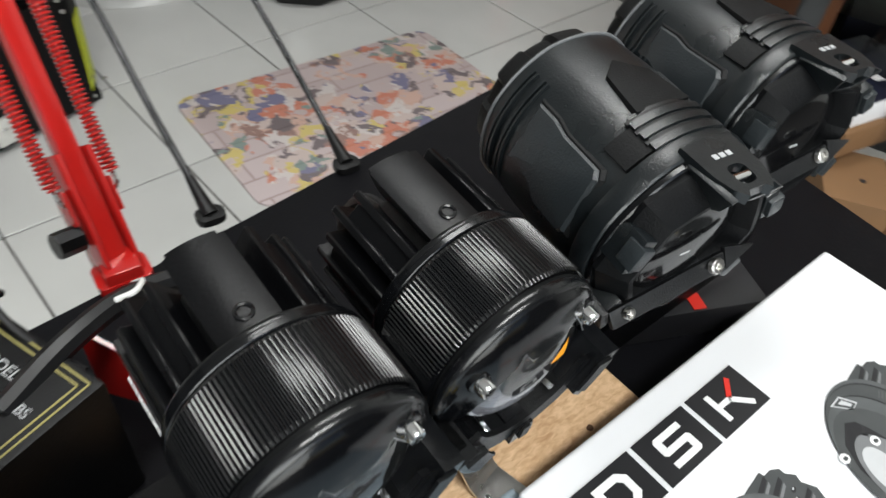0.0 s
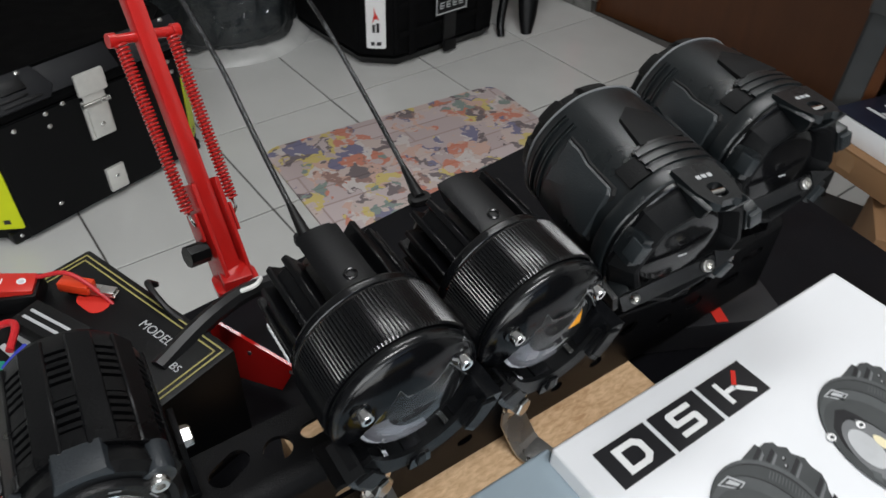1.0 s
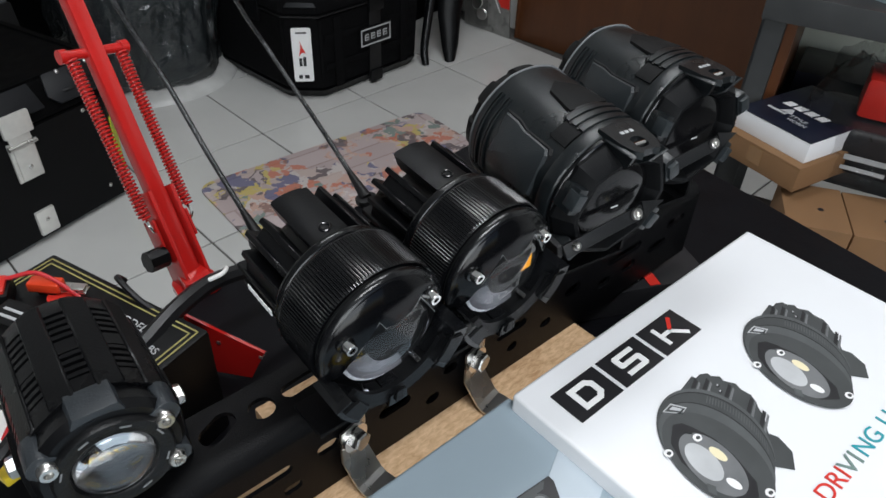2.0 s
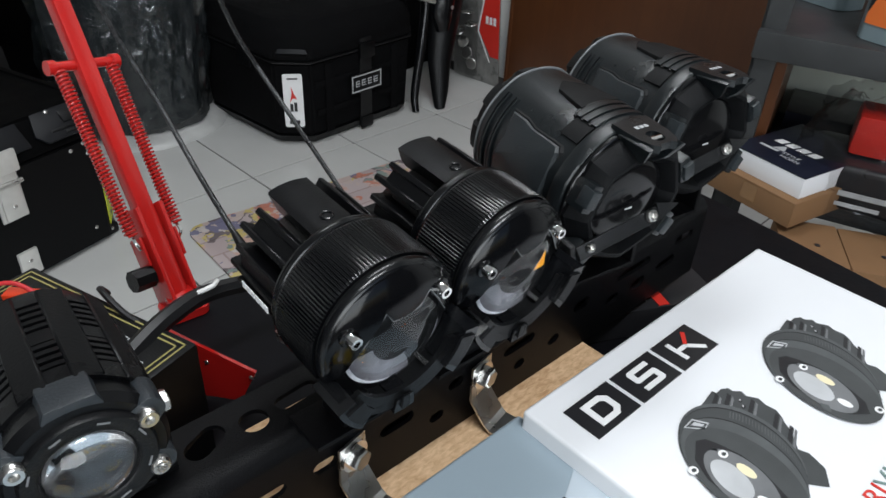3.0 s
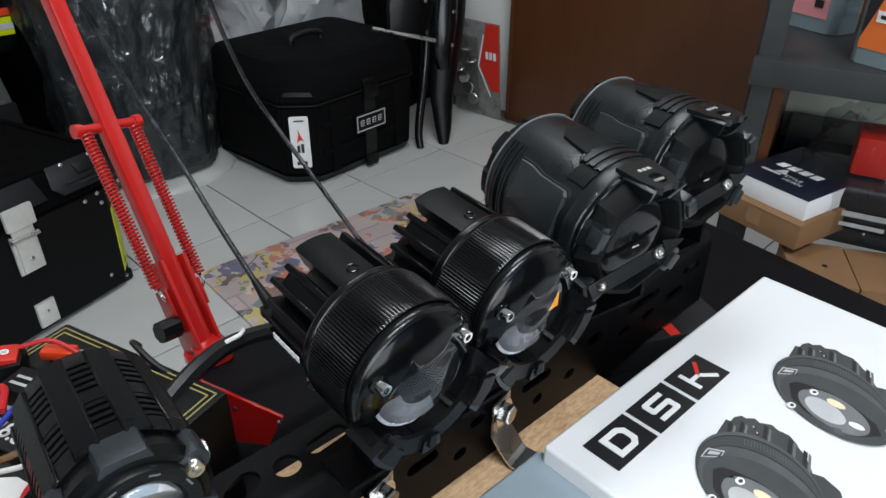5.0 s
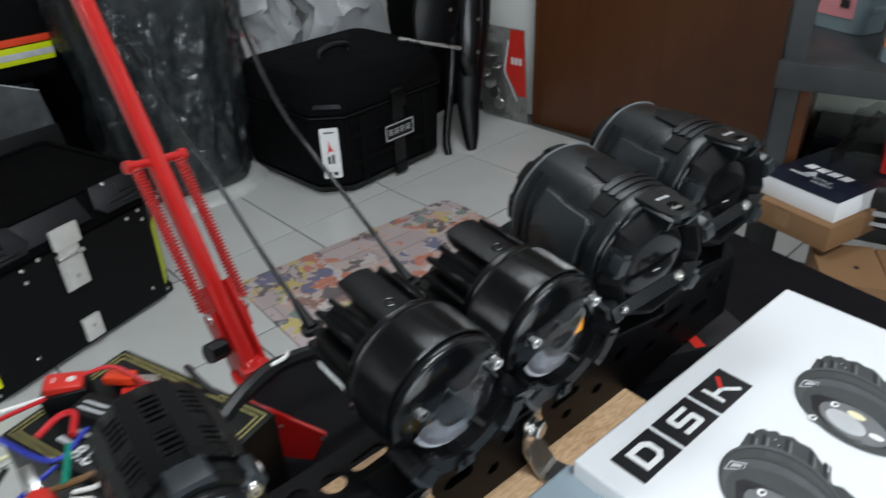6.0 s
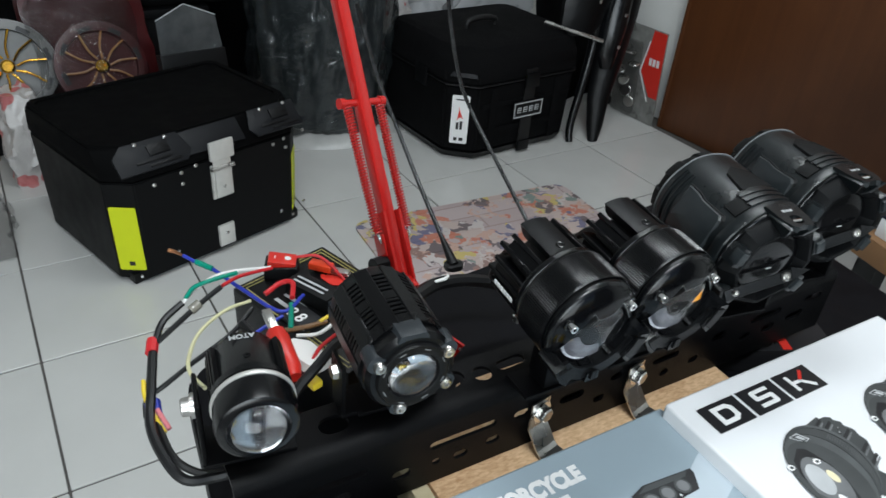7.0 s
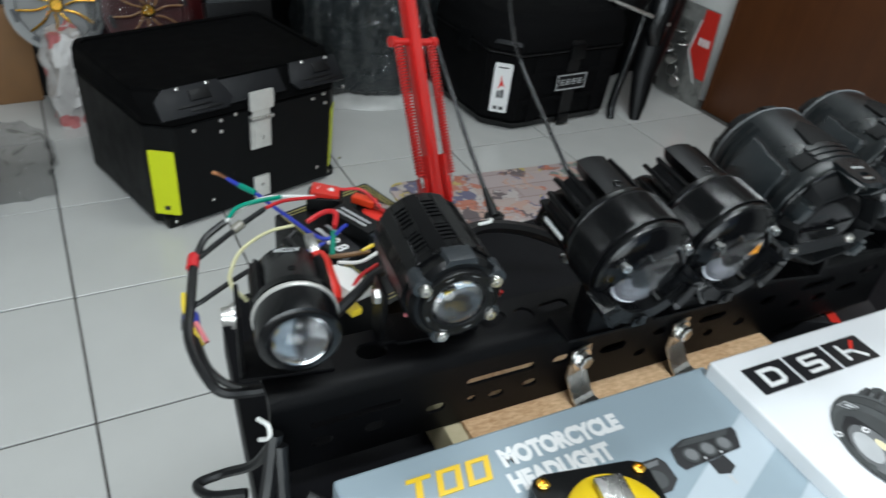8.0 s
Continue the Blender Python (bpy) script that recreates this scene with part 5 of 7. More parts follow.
def build_arm():
    side = Vector((0.93, 0.36, 0)).normalized()
    side = (side - D * side.dot(D)).normalized()
    up = D.cross(side)
    def at(k, s=0.0, o=0.0):
        return D * k + side * s + up * o
    def bar(k0, k1, w, h, bev=0.001):
        bm = box(-w / 2, w / 2, -h / 2, h / 2, 0, k1 - k0, bev)
        m = Matrix((( *side, 0), (*up, 0), (*D, 0), (0, 0, 0, 1))).transposed()
        m = Matrix((side, up, D)).transposed().to_4x4()
        m.translation = at(k0)
        return moved(bm, m)
    part("main_tube", bar(0.012, 0.62, 0.0115, 0.0115, 0.0018), RED_PAINT, arm)
    part("lower_yoke", join(moved(bar(0.0, 0.075, 0.003, 0.020), Matrix.Translation(side * 0.0085)), moved(bar(0.0, 0.075, 0.003, 0.020), Matrix.Translation(side * -0.0085))), RED_PAINT, arm)
    part("spring_bar", tube([at(0.1735, -0.021), at(0.1735, 0.021)], 0.0034, 14, curved=False), RED_PAINT, arm)
    for s in (-1, 1):
        part("bar_end", tube([at(0.1735, s * 0.019), at(0.1735, s * 0.024)], 0.0048, 14, curved=False), RED_PAINT, arm)
        part("spring", helix(at(0.1715, s * 0.0175, -0.002), at(0.058, s * 0.0165, -0.004), 0.0038, 44, 0.0008, 10), RED_PAINT, arm)
        # dark red rod inside the spring stands for shade between its coils
        part("coil_gap_shade", tube([at(0.1675, s * 0.0175, -0.002), at(0.062, s * 0.0165, -0.004)], 0.0023, 8, curved=False), mat("dark_red_coil_shade", (0.30, 0.01, 0.01), 0.5), arm)
        part("spring_hook", tube([at(0.058, s * 0.0165, -0.004), at(0.052, s * 0.0165, -0.006), at(0.048, s * 0.014, -0.004), at(0.050, s * 0.0115, 0)], 0.0011, 8), CHROME, arm)
        part("hook_plate", moved(bar(0.036, 0.056, 0.002, 0.014), Matrix.Translation(side * s * 0.0130)), RED_PAINT, arm)
    part("knob", tube([at(0.030, -0.012), at(0.030, -0.026)], 0.0075, 8, curved=False), BLACK_PLASTIC, arm)
    part("pivot_post", box(-0.010, 0.010, -0.010, 0.010, -0.0002, 0.014, 0.002), RED_PAINT, arm)
    part("clamp_foot", prism(rounded(0.030, 0.022, 0.005), 0.0, 0.006, 0.001), RED_PAINT, arm)


build_arm()

rp = thing("red_bracket_plate", Matrix.Identity(4), "red painted sheet-metal bracket with small rivets", "bracket")


def build_red_plate():
    a, b = Vector((-0.058, 0.170, 0.624)), Vector((-0.024, 0.126, 0.606))
    d = (b - a).normalized()
    n = d.cross(Vector((0, 0, 1))).normalized()
    pts = [a, b, b + Vector((0, 0, -0.0285)) - d * 0.012, a + Vector((0, 0, -0.0480))]
    bm = bmesh.new()
    f = [bm.verts.new(p) for p in pts]
    g = [bm.verts.new(p - n * 0.002) for p in pts]
    bm.faces.new(f)
    bm.faces.new(g[::-1])
    for i in range(4):
        bm.faces.new((f[i], f[(i + 1) % 4], g[(i + 1) % 4], g[i]))
    part("plate", bm, RED_PAINT, rp, smooth=0)
    for p in (a + d * 0.004 + Vector((0, 0, -0.003)), b - d * 0.003 + Vector((0, 0, -0.005)), a + d * 0.027 + Vector((0, 0, -0.010))):
        part("rivet", moved(screw(0.0014, 0.001, False), Matrix.Translation(p - n * 0.002) @ (-n).to_track_quat("Z", "Y").to_matrix().to_4x4() @ pose(0, 0, 0.0)), STEEL, rp)
        part("rivet", moved(screw(0.0014, 0.001, False), Matrix.Translation(p) @ n.to_track_quat("Z", "Y").to_matrix().to_4x4()), STEEL, rp)


build_red_plate()

# control box with gold lines, switch and clips
cb = thing("control_box", pose(-0.1170, 0.1520, 0.5755, 0, 0, -66), "black electric control box edged with thin gold lines", "control box")
CBT = 0.0765
part("housing", box(-0.0605, 0.0605, -0.041, 0.041, 0, CBT, 0.002), BLACK_PLASTIC, cb)
for q in [q for k in (0.0035, 0.0065) for q in ((-0.0605 + k, 0.0605 - k, 0.0402 - k, 0.041 - k), (-0.0605 + k, 0.0605 - k, -0.041 + k, -0.0402 + k), (-0.0605 + k, -0.0597 + k, -0.041 + k, 0.041 - k), (0.0597 - k, 0.0605 - k, -0.041 + k, 0.041 - k))]:
    part("gold_line", box(*q, CBT, CBT + 0.0003), GOLD_LINE, cb, smooth=0)
part("red_logo", prism(slot(-0.022, 0.018, 0.020, 0.012), CBT, CBT + 0.0004), INK_RED, cb, "red oval badge", smooth=0)
lettering("MODEL", 0.0070, pose(0.010, 0.022, CBT + 0.0003), INK_PALE, cb)
lettering("BS", 0.0060, pose(0.044, 0.014, CBT + 0.0003), INK_PALE, cb)
part("print_bar", join(box(0.012, 0.040, -0.010, -0.004, CBT, CBT + 0.0003), box(-0.030, -0.008, -0.020, -0.017, CBT, CBT + 0.0003), box(-0.030, 0.0, -0.028, -0.025, CBT, CBT + 0.0003)), INK_PALE, cb, smooth=0)
part("display", box(-0.012, 0.014, -0.038, -0.020, CBT, CBT + 0.004, 0.0008), INK_BLACK, cb)
lettering("8.8", 0.0125, pose(-0.010, -0.0345, CBT + 0.0042), INK_WHITE, cb, bold=0.0002)

cv = thing("converter_module", pose(-0.128, 0.158, 0.6522, 0, 0, -58), "small black converter module with silver end and white print", "module")
part("shell", box(-0.021, 0.017, -0.008, 0.008, 0.0, 0.012, 0.0012), MATT_BLACK, cv)
part("silver_end", box(0.0172, 0.026, -0.0072, 0.0072, 0.001, 0.011, 0.0008), SLATE_PLASTIC, cv, "dull silver end piece")
part("end_hole", moved(lathe([(0.0111, 0.0022), (0.0114, 0.0022), (0.0114, 0.0012), (0.0100, 0.001), (0.0100, 0)], 14, "Z"), pose(0.0215, 0, 0)), BLACK_METAL, cv)
for y in (-0.004, 0.0005):
    part("print_bar", box(-0.017, 0.010, y, y + 0.0016, 0.0121, 0.0124), INK_PALE, cv, smooth=0)

sw = thing("rocker_switch", pose(-0.142, 0.197, 0.6522, 0, 0, -18), "small red rocker switch in a black frame", "switch")
part("frame", box(-0.012, 0.012, -0.009, 0.009, 0, 0.010, 0.001), BLACK_PLASTIC, sw)
part("rocker", moved(box(-0.010, 0.010, -0.007, 0.007, 0, 0.005, 0.001), pose(0, 0, 0.0085, 0, 8, 0)), RED_PLASTIC, sw)
part("mark", join(moved(lathe([(0.0, 0.0022), (0.0003, 0.0022), (0.0003, 0.0015), (0.0, 0.0015)], 16, "Z"), pose(0.0045, 0, 0.0131, 0, 8, 0)), moved(box(-0.0003, 0.0003, -0.002, 0.002, 0, 0.0003), pose(-0.0045, 0, 0.0144, 0, 8, 0))), INK_WHITE, sw, smooth=0)

cl = thing("orange_clip", pose(-0.114, 0.190, 0.6525, 0, 0, -40) @ Matrix.Scale(0.8, 4), "orange-handled test clip with steel jaw", "clip")
part("handle", box(-0.012, 0.010, -0.005, 0.005, 0.002, 0.009, 0.0015), ORANGE, cl)
part("jaw", join(box(0.010, 0.026, -0.0035, 0.0035, 0.0045, 0.0060, 0.0005), box(0.010, 0.027, -0.0035, 0.0035, 0.0020, 0.0035, 0.0005)), STEEL, cl)
part("foot", box(-0.006, 0.006, -0.004, 0.004, 0.0, 0.002), BLACK_PLASTIC, cl)

rc = thing("red_clip", pose(-0.1670, 0.088, 0.6710, 10, 0, 4), "red crocodile clip with a sleeve", "clip")
part("sleeve", moved(lathe([(0, 0.004), (0.006, 0.0062), (0.030, 0.0068), (0.036, 0.0055), (0.036, 0)], 20, "Y"), pose(0, -0.02, 0.004)), RED_PLASTIC, rc)
part("jaw", box(-0.003, 0.003, 0.016, 0.034, 0.002, 0.0065, 0.001), STEEL, rc)
wp = thing("white_plug", pose(-0.1545, 0.088, 0.6630, 0, 0, 30), "white plastic plug among the wires", "plug")
part("shell", prism([(-0.008, -0.014), (0.007, -0.016), (0.009, 0.004), (0.004, 0.014), (-0.007, 0.012)], 0, 0.009, 0.002), WIRES["white"], wp)
yp = thing("yellow_plug", pose(-0.155, 0.070, 0.6610, 0, 0, 20), "small yellow plastic connector plug", "plug")
part("shell", box(-0.0035, 0.0035, -0.006, 0.005, 0, 0.005, 0.001), WIRES["yellow"], yp)


def wire(colour, pts, r, label, name="wire", category="wire"):
    pts = [(x - 0.003, y, z + 0.0075 * min(1, max(0, (z - 0.60) / 0.04))) if x < -0.1 else (x, y, z) for x, y, z in pts]
    return solo(name, tube(pts, r, 8), WIRES[colour], label, category, "loose wires by the control box")


wire("black", [(-0.173, 0.128, 0.672), (-0.189, 0.114, 0.667), (-0.214, 0.102, 0.661), (-0.231, 0.094, 0.656), (-0.241, 0.093, 0.650), (-0.243, 0.084, 0.645)], 0.0015, "thin black wire looping past the lamp")
wire("cream", [(-0.172, 0.141, 0.668), (-0.189, 0.131, 0.672), (-0.207, 0.109, 0.677), (-0.216, 0.084, 0.681), (-0.217, 0.065, 0.686), (-0.212, 0.048, 0.690)], 0.0011, "cream wire arching to the small lamp")
wire("blue", [(-0.204, 0.209, 0.666), (-0.197, 0.200, 0.665), (-0.188, 0.190, 0.664), (-0.174, 0.161, 0.664), (-0.155, 0.130, 0.663), (-0.137, 0.144, 0.662)], 0.0013, "blue wire with a bare copper tip")
solo("copper_strand", tube([(-0.2075, 0.2095, 0.6735), (-0.2115, 0.2145, 0.6740), (-0.2155, 0.2175, 0.6745)], 0.0009, 6, 0.0015), mat("bare_copper", (0.55, 0.25, 0.12), 0.3, 1.0), "bare twisted copper strands at the wire's end", "wire")
wire("green", [(-0.197, 0.1985, 0.666), (-0.188, 0.1885, 0.665)], 0.0020, "green heat-shrink sleeve on the blue wire")
wire("blue", [(-0.155, 0.127, 0.662), (-0.174, 0.117, 0.661), (-0.180, 0.111, 0.660)], 0.0012, "short blue wire under the small lamp")
wire("green", [(-0.210, 0.150, 0.672), (-0.204, 0.155, 0.676), (-0.193, 0.154, 0.680), (-0.176, 0.160, 0.678)], 0.0014, "green wire curving to the switch")
wire("white", [(-0.212, 0.146, 0.672), (-0.202, 0.161, 0.671), (-0.182, 0.175, 0.669), (-0.150, 0.182, 0.662)], 0.0013, "white wire curving to the switch")
wire("red", [(-0.187, 0.149, 0.678), (-0.173, 0.163, 0.673), (-0.150, 0.178, 0.664)], 0.0012, "red wire running to the switch")
wire("black", [(-0.231, 0.128, 0.660), (-0.219, 0.133, 0.666), (-0.204, 0.141, 0.672), (-0.188, 0.148, 0.678)], 0.0017, "black taped joint of the red wire")
solo("clear_fuse_holder", tube([(-0.2115, 0.1395, 0.6777), (-0.2055, 0.1425, 0.6801)], 0.0030, 10, curved=False), mat("smoky_clear_plastic", (0.20, 0.19, 0.16), 0.15), "smoky clear fuse holder on the taped wire", "fuse holder")
wire("black", [(-0.232, 0.128, 0.660), (-0.225, 0.140, 0.666), (-0.212, 0.147, 0.672)], 0.0022, "black sleeve of the green and white wires")
wire("black", [(-0.2325, 0.130, 0.660), (-0.238, 0.092, 0.656), (-0.241, 0.070, 0.652), (-0.237, 0.049, 0.648), (-0.229, 0.034, 0.644), (-0.215, 0.032, 0.642), (-0.203, 0.030, 0.644)], 0.0028, "thick black cable looping round the rail's end", "cable", "cable")
wire("black", [(-0.2380, 0.076, 0.648), (-0.2330, 0.052, 0.644), (-0.222, 0.040, 0.640), (-0.206, 0.034, 0.640)], 0.0022, "second black cable beside the loop", "cable", "cable")
wire("red", [(-0.2325, 0.1310, 0.6602), (-0.2345, 0.1210, 0.6590)], 0.0037, "red tape round the black cable", "tape_band", "tape")
wire("blue", [(-0.2385, 0.090, 0.650), (-0.2385, 0.079, 0.647)], 0.0044, "blue crimp connector on the cable", "crimp_connector", "connector")
wire("yellow", [(-0.2410, 0.100, 0.658), (-0.2415, 0.090, 0.655), (-0.238, 0.077, 0.650), (-0.2345, 0.068, 0.646)], 0.0013, "yellow wire beside the cable")
wire("pink", [(-0.2365, 0.081, 0.652), (-0.2320, 0.068, 0.648)], 0.0014, "pink wire beside the cable")
wire("red", [(-0.159, 0.161, 0.656), (-0.147, 0.166, 0.659), (-0.140, 0.161, 0.661), (-0.144, 0.146, 0.660)], 0.0018, "red lead over the control box")
wire("green", [(-0.147, 0.137, 0.662), (-0.154, 0.110, 0.664)], 0.0018, "green sleeve beside the display")
wire("brown", [(-0.164, 0.113, 0.662), (-0.146, 0.109, 0.664), (-0.131, 0.110, 0.664)], 0.0017, "bare brown twisted wires")
wire("yellow", [(-0.136, 0.1095, 0.6655), (-0.124, 0.114, 0.666), (-0.115, 0.112, 0.662)], 0.0012, "yellow wire by the display")
wire("white", [(-0.152, 0.104, 0.663), (-0.140, 0.098, 0.666), (-0.126, 0.108, 0.664)], 0.0012, "white wire by the display")
wire("red", [(-0.150, 0.078, 0.663), (-0.143, 0.085, 0.666), (-0.130, 0.096, 0.664)], 0.0012, "red wire behind the slotted lamp")
wire("black", [(-0.170, 0.050, 0.6635), (-0.164, 0.056, 0.666), (-0.150, 0.066, 0.670), (-0.133, 0.079, 0.672), (-0.110, 0.090, 0.662)], 0.0032, "black cable between the two lamps", "cable", "cable")
wire("red", [(-0.128, 0.198, 0.656), (-0.112, 0.190, 0.6575), (-0.100, 0.172, 0.6500), (-0.099, 0.160, 0.6470)], 0.0012, "red wire lying over the control box")
wire("pink", [(-0.128, 0.046, 0.6645), (-0.121, 0.058, 0.672), (-0.112, 0.070, 0.666)], 0.0010, "thin pink wire behind the slotted lamp")
# cables and tie behind the round lamps
wire("black", [(-0.090, 0.120, 0.650), (-0.060, 0.140, 0.652), (-0.030, 0.158, 0.645), (0.010, 0.165, 0.632), (0.050, 0.160, 0.615)], 0.0052, "thick black cable crossing behind the lamps", "cable", "cable")
wire("white", [(-0.040, 0.151, 0.6525), (-0.032, 0.150, 0.6545), (-0.027, 0.158, 0.651), (-0.030, 0.166, 0.643)], 0.0013, "white cable tie round the black cable", "cable_tie", "cable tie")
wire("black", [(-0.060, 0.128, 0.645), (-0.075, 0.150, 0.652), (-0.082, 0.170, 0.660), (-0.078, 0.180, 0.650)], 0.0018, "black cable hook on the control box", "cable", "cable")
# cables off the table at the rail's end
wire("black", [(-0.207, 0.004, 0.640), (-0.215, -0.010, 0.610), (-0.235, -0.035, 0.560), (-0.262, -0.070, 0.50), (-0.300, -0.12, 0.40)], 0.0042, "black cable hanging over the table's edge", "cable", "cable")
wire("black", [(-0.205, 0.000, 0.636), (-0.208, -0.020, 0.600), (-0.222, -0.045, 0.560), (-0.236, -0.085, 0.50), (-0.25, -0.13, 0.40)], 0.0036, "second black cable hanging over the edge", "cable", "cable")
wire("black", [(-0.206, 0.010, 0.630), (-0.216, 0.020, 0.606), (-0.232, 0.030, 0.592), (-0.246, 0.028, 0.590), (-0.240, 0.016, 0.594), (-0.222, 0.008, 0.600)], 0.0028, "black cable loop sticking out past the table", "cable", "cable")
wire("black", [(-0.190, 0.006, 0.590), (-0.165, -0.006, 0.579), (-0.120, -0.006, 0.5785), (-0.085, 0.006, 0.580)], 0.0024, "black cable lying under the rail", "cable", "cable")
wire("white", [(-0.214, 0.0105, 0.6455), (-0.210, 0.004, 0.6465), (-0.210, 0.002, 0.640), (-0.214, 0.007, 0.635)], 0.0012, "white tie at the rail's end", "cable_tie", "cable tie")


BRAID = mat("braided_sleeve", (0.045, 0.046, 0.048), 0.22, 0.3, 0.98, 260, 1.0, 420)


def rod(pts, label):
    r = thing("braided_cable_rod", Matrix.Identity(4), label, "cable", "stiff braided cables")
    part("sleeve", tube(pts, 0.0023, 10, 0.0018), BRAID, r)
    part("boot", tube([pts[0], Vector(pts[0]).lerp(Vector(pts[1]), 0.35)], 0.0052, 12, 0.0026, curved=False), RUBBER, r)
    part("foot", prism(rounded(0.018, 0.014, 0.005), 0, 0.005, 0.001), RUBBER, r).matrix_local = Matrix.Translation((pts[0][0], pts[0][1], 0.5752))
    part("tip", tube([pts[-1], Vector(pts[-1]) + (Vector(pts[-1]) - Vector(pts[-2])).normalized() * 0.02], 0.0032, 10, 0.0018, curved=False), RUBBER, r)


rod([(0.034, 0.263, 0.579), (0.026, 0.325, 0.624), (0.019, 0.378, 0.668), (0.004, 0.398, 0.715), (-0.015, 0.392, 0.772)], "stiff black braided cable standing behind the lamps")
rod([(0.132, 0.268, 0.579), (0.134, 0.350, 0.610), (0.124, 0.425, 0.660), (0.098, 0.412, 0.708), (0.070, 0.384, 0.772), (0.052, 0.370, 0.84)], "tall stiff black braided cable, bent upward")

# ---------------------------------------------------------------- on the floor
solo("printed_floor_mat", prism(rounded(0.65, 0.40, 0.035), 0.0, 0.006, 0.0015), MAT_PRINT, "pinkish printed floor mat with colourful blotches", "mat", m=pose(0.600, 1.078, 0.0009, 0, 0, 3))


def rivet(parent, x, y, z, m=None):
    part("rivet", moved(screw(0.0045, 0.003, False), pose(x, y, z, 90, 0, 0) if m is None else m), STEEL, parent)


c1 = thing("hard_top_case", pose(-0.268, 1.138, 0.001, 0, 0, 24.0), "black aluminium motorcycle top case with yellow reflective stickers", "top case")


def build_case1():
    w, d, h, hl = 0.480, 0.380, 0.248, 0.308
    k = 0.045
    def ring(x0, x1, y0, y1, c, z):
        e = c * 0.35
        return [(x0 + c, y0, z), (x1 - c, y0, z), (x1, y0 + c, z), (x1, y1 - e, z), (x1 - e, y1, z), (x0 + e, y1, z), (x0, y1 - e, z), (x0, y0 + c, z)]
    def skin(rings):
        bm = bmesh.new()
        vs = [[bm.verts.new(p) for p in r] for r in rings]
        for p, q in zip(vs, vs[1:]):
            for i in range(8):
                bm.faces.new((p[i], p[(i + 1) % 8], q[(i + 1) % 8], q[i]))
        bm.faces.new(vs[0][::-1])
        bm.faces.new(vs[-1])
        bmesh.ops.bevel(bm, geom=bm.edges, offset=0.0025, segments=2, affect="EDGES")
        return bm
    part("body", skin([ring(0.004, w - 0.004, 0.004, d - 0.004, k, 0.010), ring(0, w, 0, d, k, h - 0.004)]), CASE_BLACK, c1)
    part("lid", skin([ring(-0.001, w + 0.001, -0.002, d + 0.001, k, h), ring(-0.001, w + 0.001, -0.002, d + 0.001, k, h + 0.014), ring(0.0, w, 0.030, d - 0.004, k, hl - 0.006), ring(0.003, w - 0.003, 0.034, d - 0.008, k, hl)]), CASE_LID, c1)
    part("lid_rim", pierced([p[:2] for p in ring(0.004, w - 0.004, 0.036, d - 0.010, k, 0)], [[p[:2] for p in ring(0.016, w - 0.016, 0.048, d - 0.022, k, 0)]], hl - 0.001, hl + 0.005), CASE_LID, c1, smooth=0)
    # corner feet
    for x, y in ((0.036, 0.034), (w - 0.036, 0.034), (0.026, d - 0.026), (w - 0.026, d - 0.026)):
        part("corner_foot", box(x - 0.018, x + 0.018, y - 0.018, y + 0.018, 0, 0.026, 0.006), BLACK_PLASTIC, c1)
        rivet(c1, x, y - 0.0182, 0.016)
    # grey trim on the sloping lid front: centre strip and two corner mouldings
    slope = math.degrees(math.atan2(hl - 0.006 - h - 0.018, 0.036))
    def on_slope(bm, x, up):
        return moved(bm, pose(x, -0.006, h + 0.018, slope, 0, 0) @ pose(0, up, 0))
    part("centre_strip", on_slope(box(-0.085, 0.085, 0.004, 0.058, -0.001, 0.003, 0.001), w * 0.47, 0), CASE_TRIM, c1)
    for x, s in ((0.105, 1), (w - 0.075, -1)):
        part("corner_moulding", on_slope(prism([(-0.085, -0.002), (0.062, -0.002), (0.078, 0.018), (0.062, 0.062), (-0.060, 0.062), (-0.085, 0.040)][::1] if s > 0 else [(0.062, -0.002), (0.062, 0.062), (-0.062, 0.062), (-0.078, 0.018), (-0.062, -0.002)], -0.001, 0.005, 0.0015), x, 0), CASE_TRIM, c1)
        part("raised_pad", on_slope(box(-0.012, 0.034, 0.026, 0.050, 0.005, 0.0085, 0.002), x, 0), BLACK_PLASTIC, c1)
        part("recess_bar", on_slope(box(-0.020, 0.050, 0.004, 0.010, 0.005, 0.007, 0.001), x, 0), BLACK_PLASTIC, c1)
        part("recess_bar", on_slope(box(-0.045, 0.030, 0.014, 0.020, 0.005, 0.007, 0.001), x, 0), BLACK_PLASTIC, c1)
        for rx in (-0.03, 0.035):
            part("rivet", on_slope(moved(screw(0.0045, 0.003, False), pose(rx, 0.057, 0.005)), x, 0), STEEL, c1)
    for x, z in ((0.088, h - 0.020), (0.150, h - 0.012), (0.185, h - 0.006), (0.150, h - 0.038), (0.385, h - 0.016), (0.415, h - 0.010), (0.420, h - 0.034), (0.470, h - 0.004)):
        rivet(c1, x, -0.0005, z)
    for x, z in ((0.12, 0.050), (0.24, 0.046), (0.40, 0.046), (0.47, 0.05)):
        rivet(c1, x, 0.0027, z)
    # latch
    x = w * 0.505
    latch = part("latch_plate", box(x - 0.026, x + 0.026, -0.006, 0.0, h - 0.100, h - 0.018, 0.002), LATCH, c1)
    part("latch_lever", box(x - 0.021, x + 0.021, -0.013, -0.006, h - 0.096, h - 0.024, 0.003), LATCH, latch)
    part("latch_hasp", join(box(x - 0.030, x + 0.030, -0.016, -0.0065, h - 0.004, h + 0.040, 0.005), box(x - 0.022, x + 0.022, -0.010, -0.0065, h - 0.030, h + 0.002, 0.001)), LATCH, latch, "bright folded steel hasp")
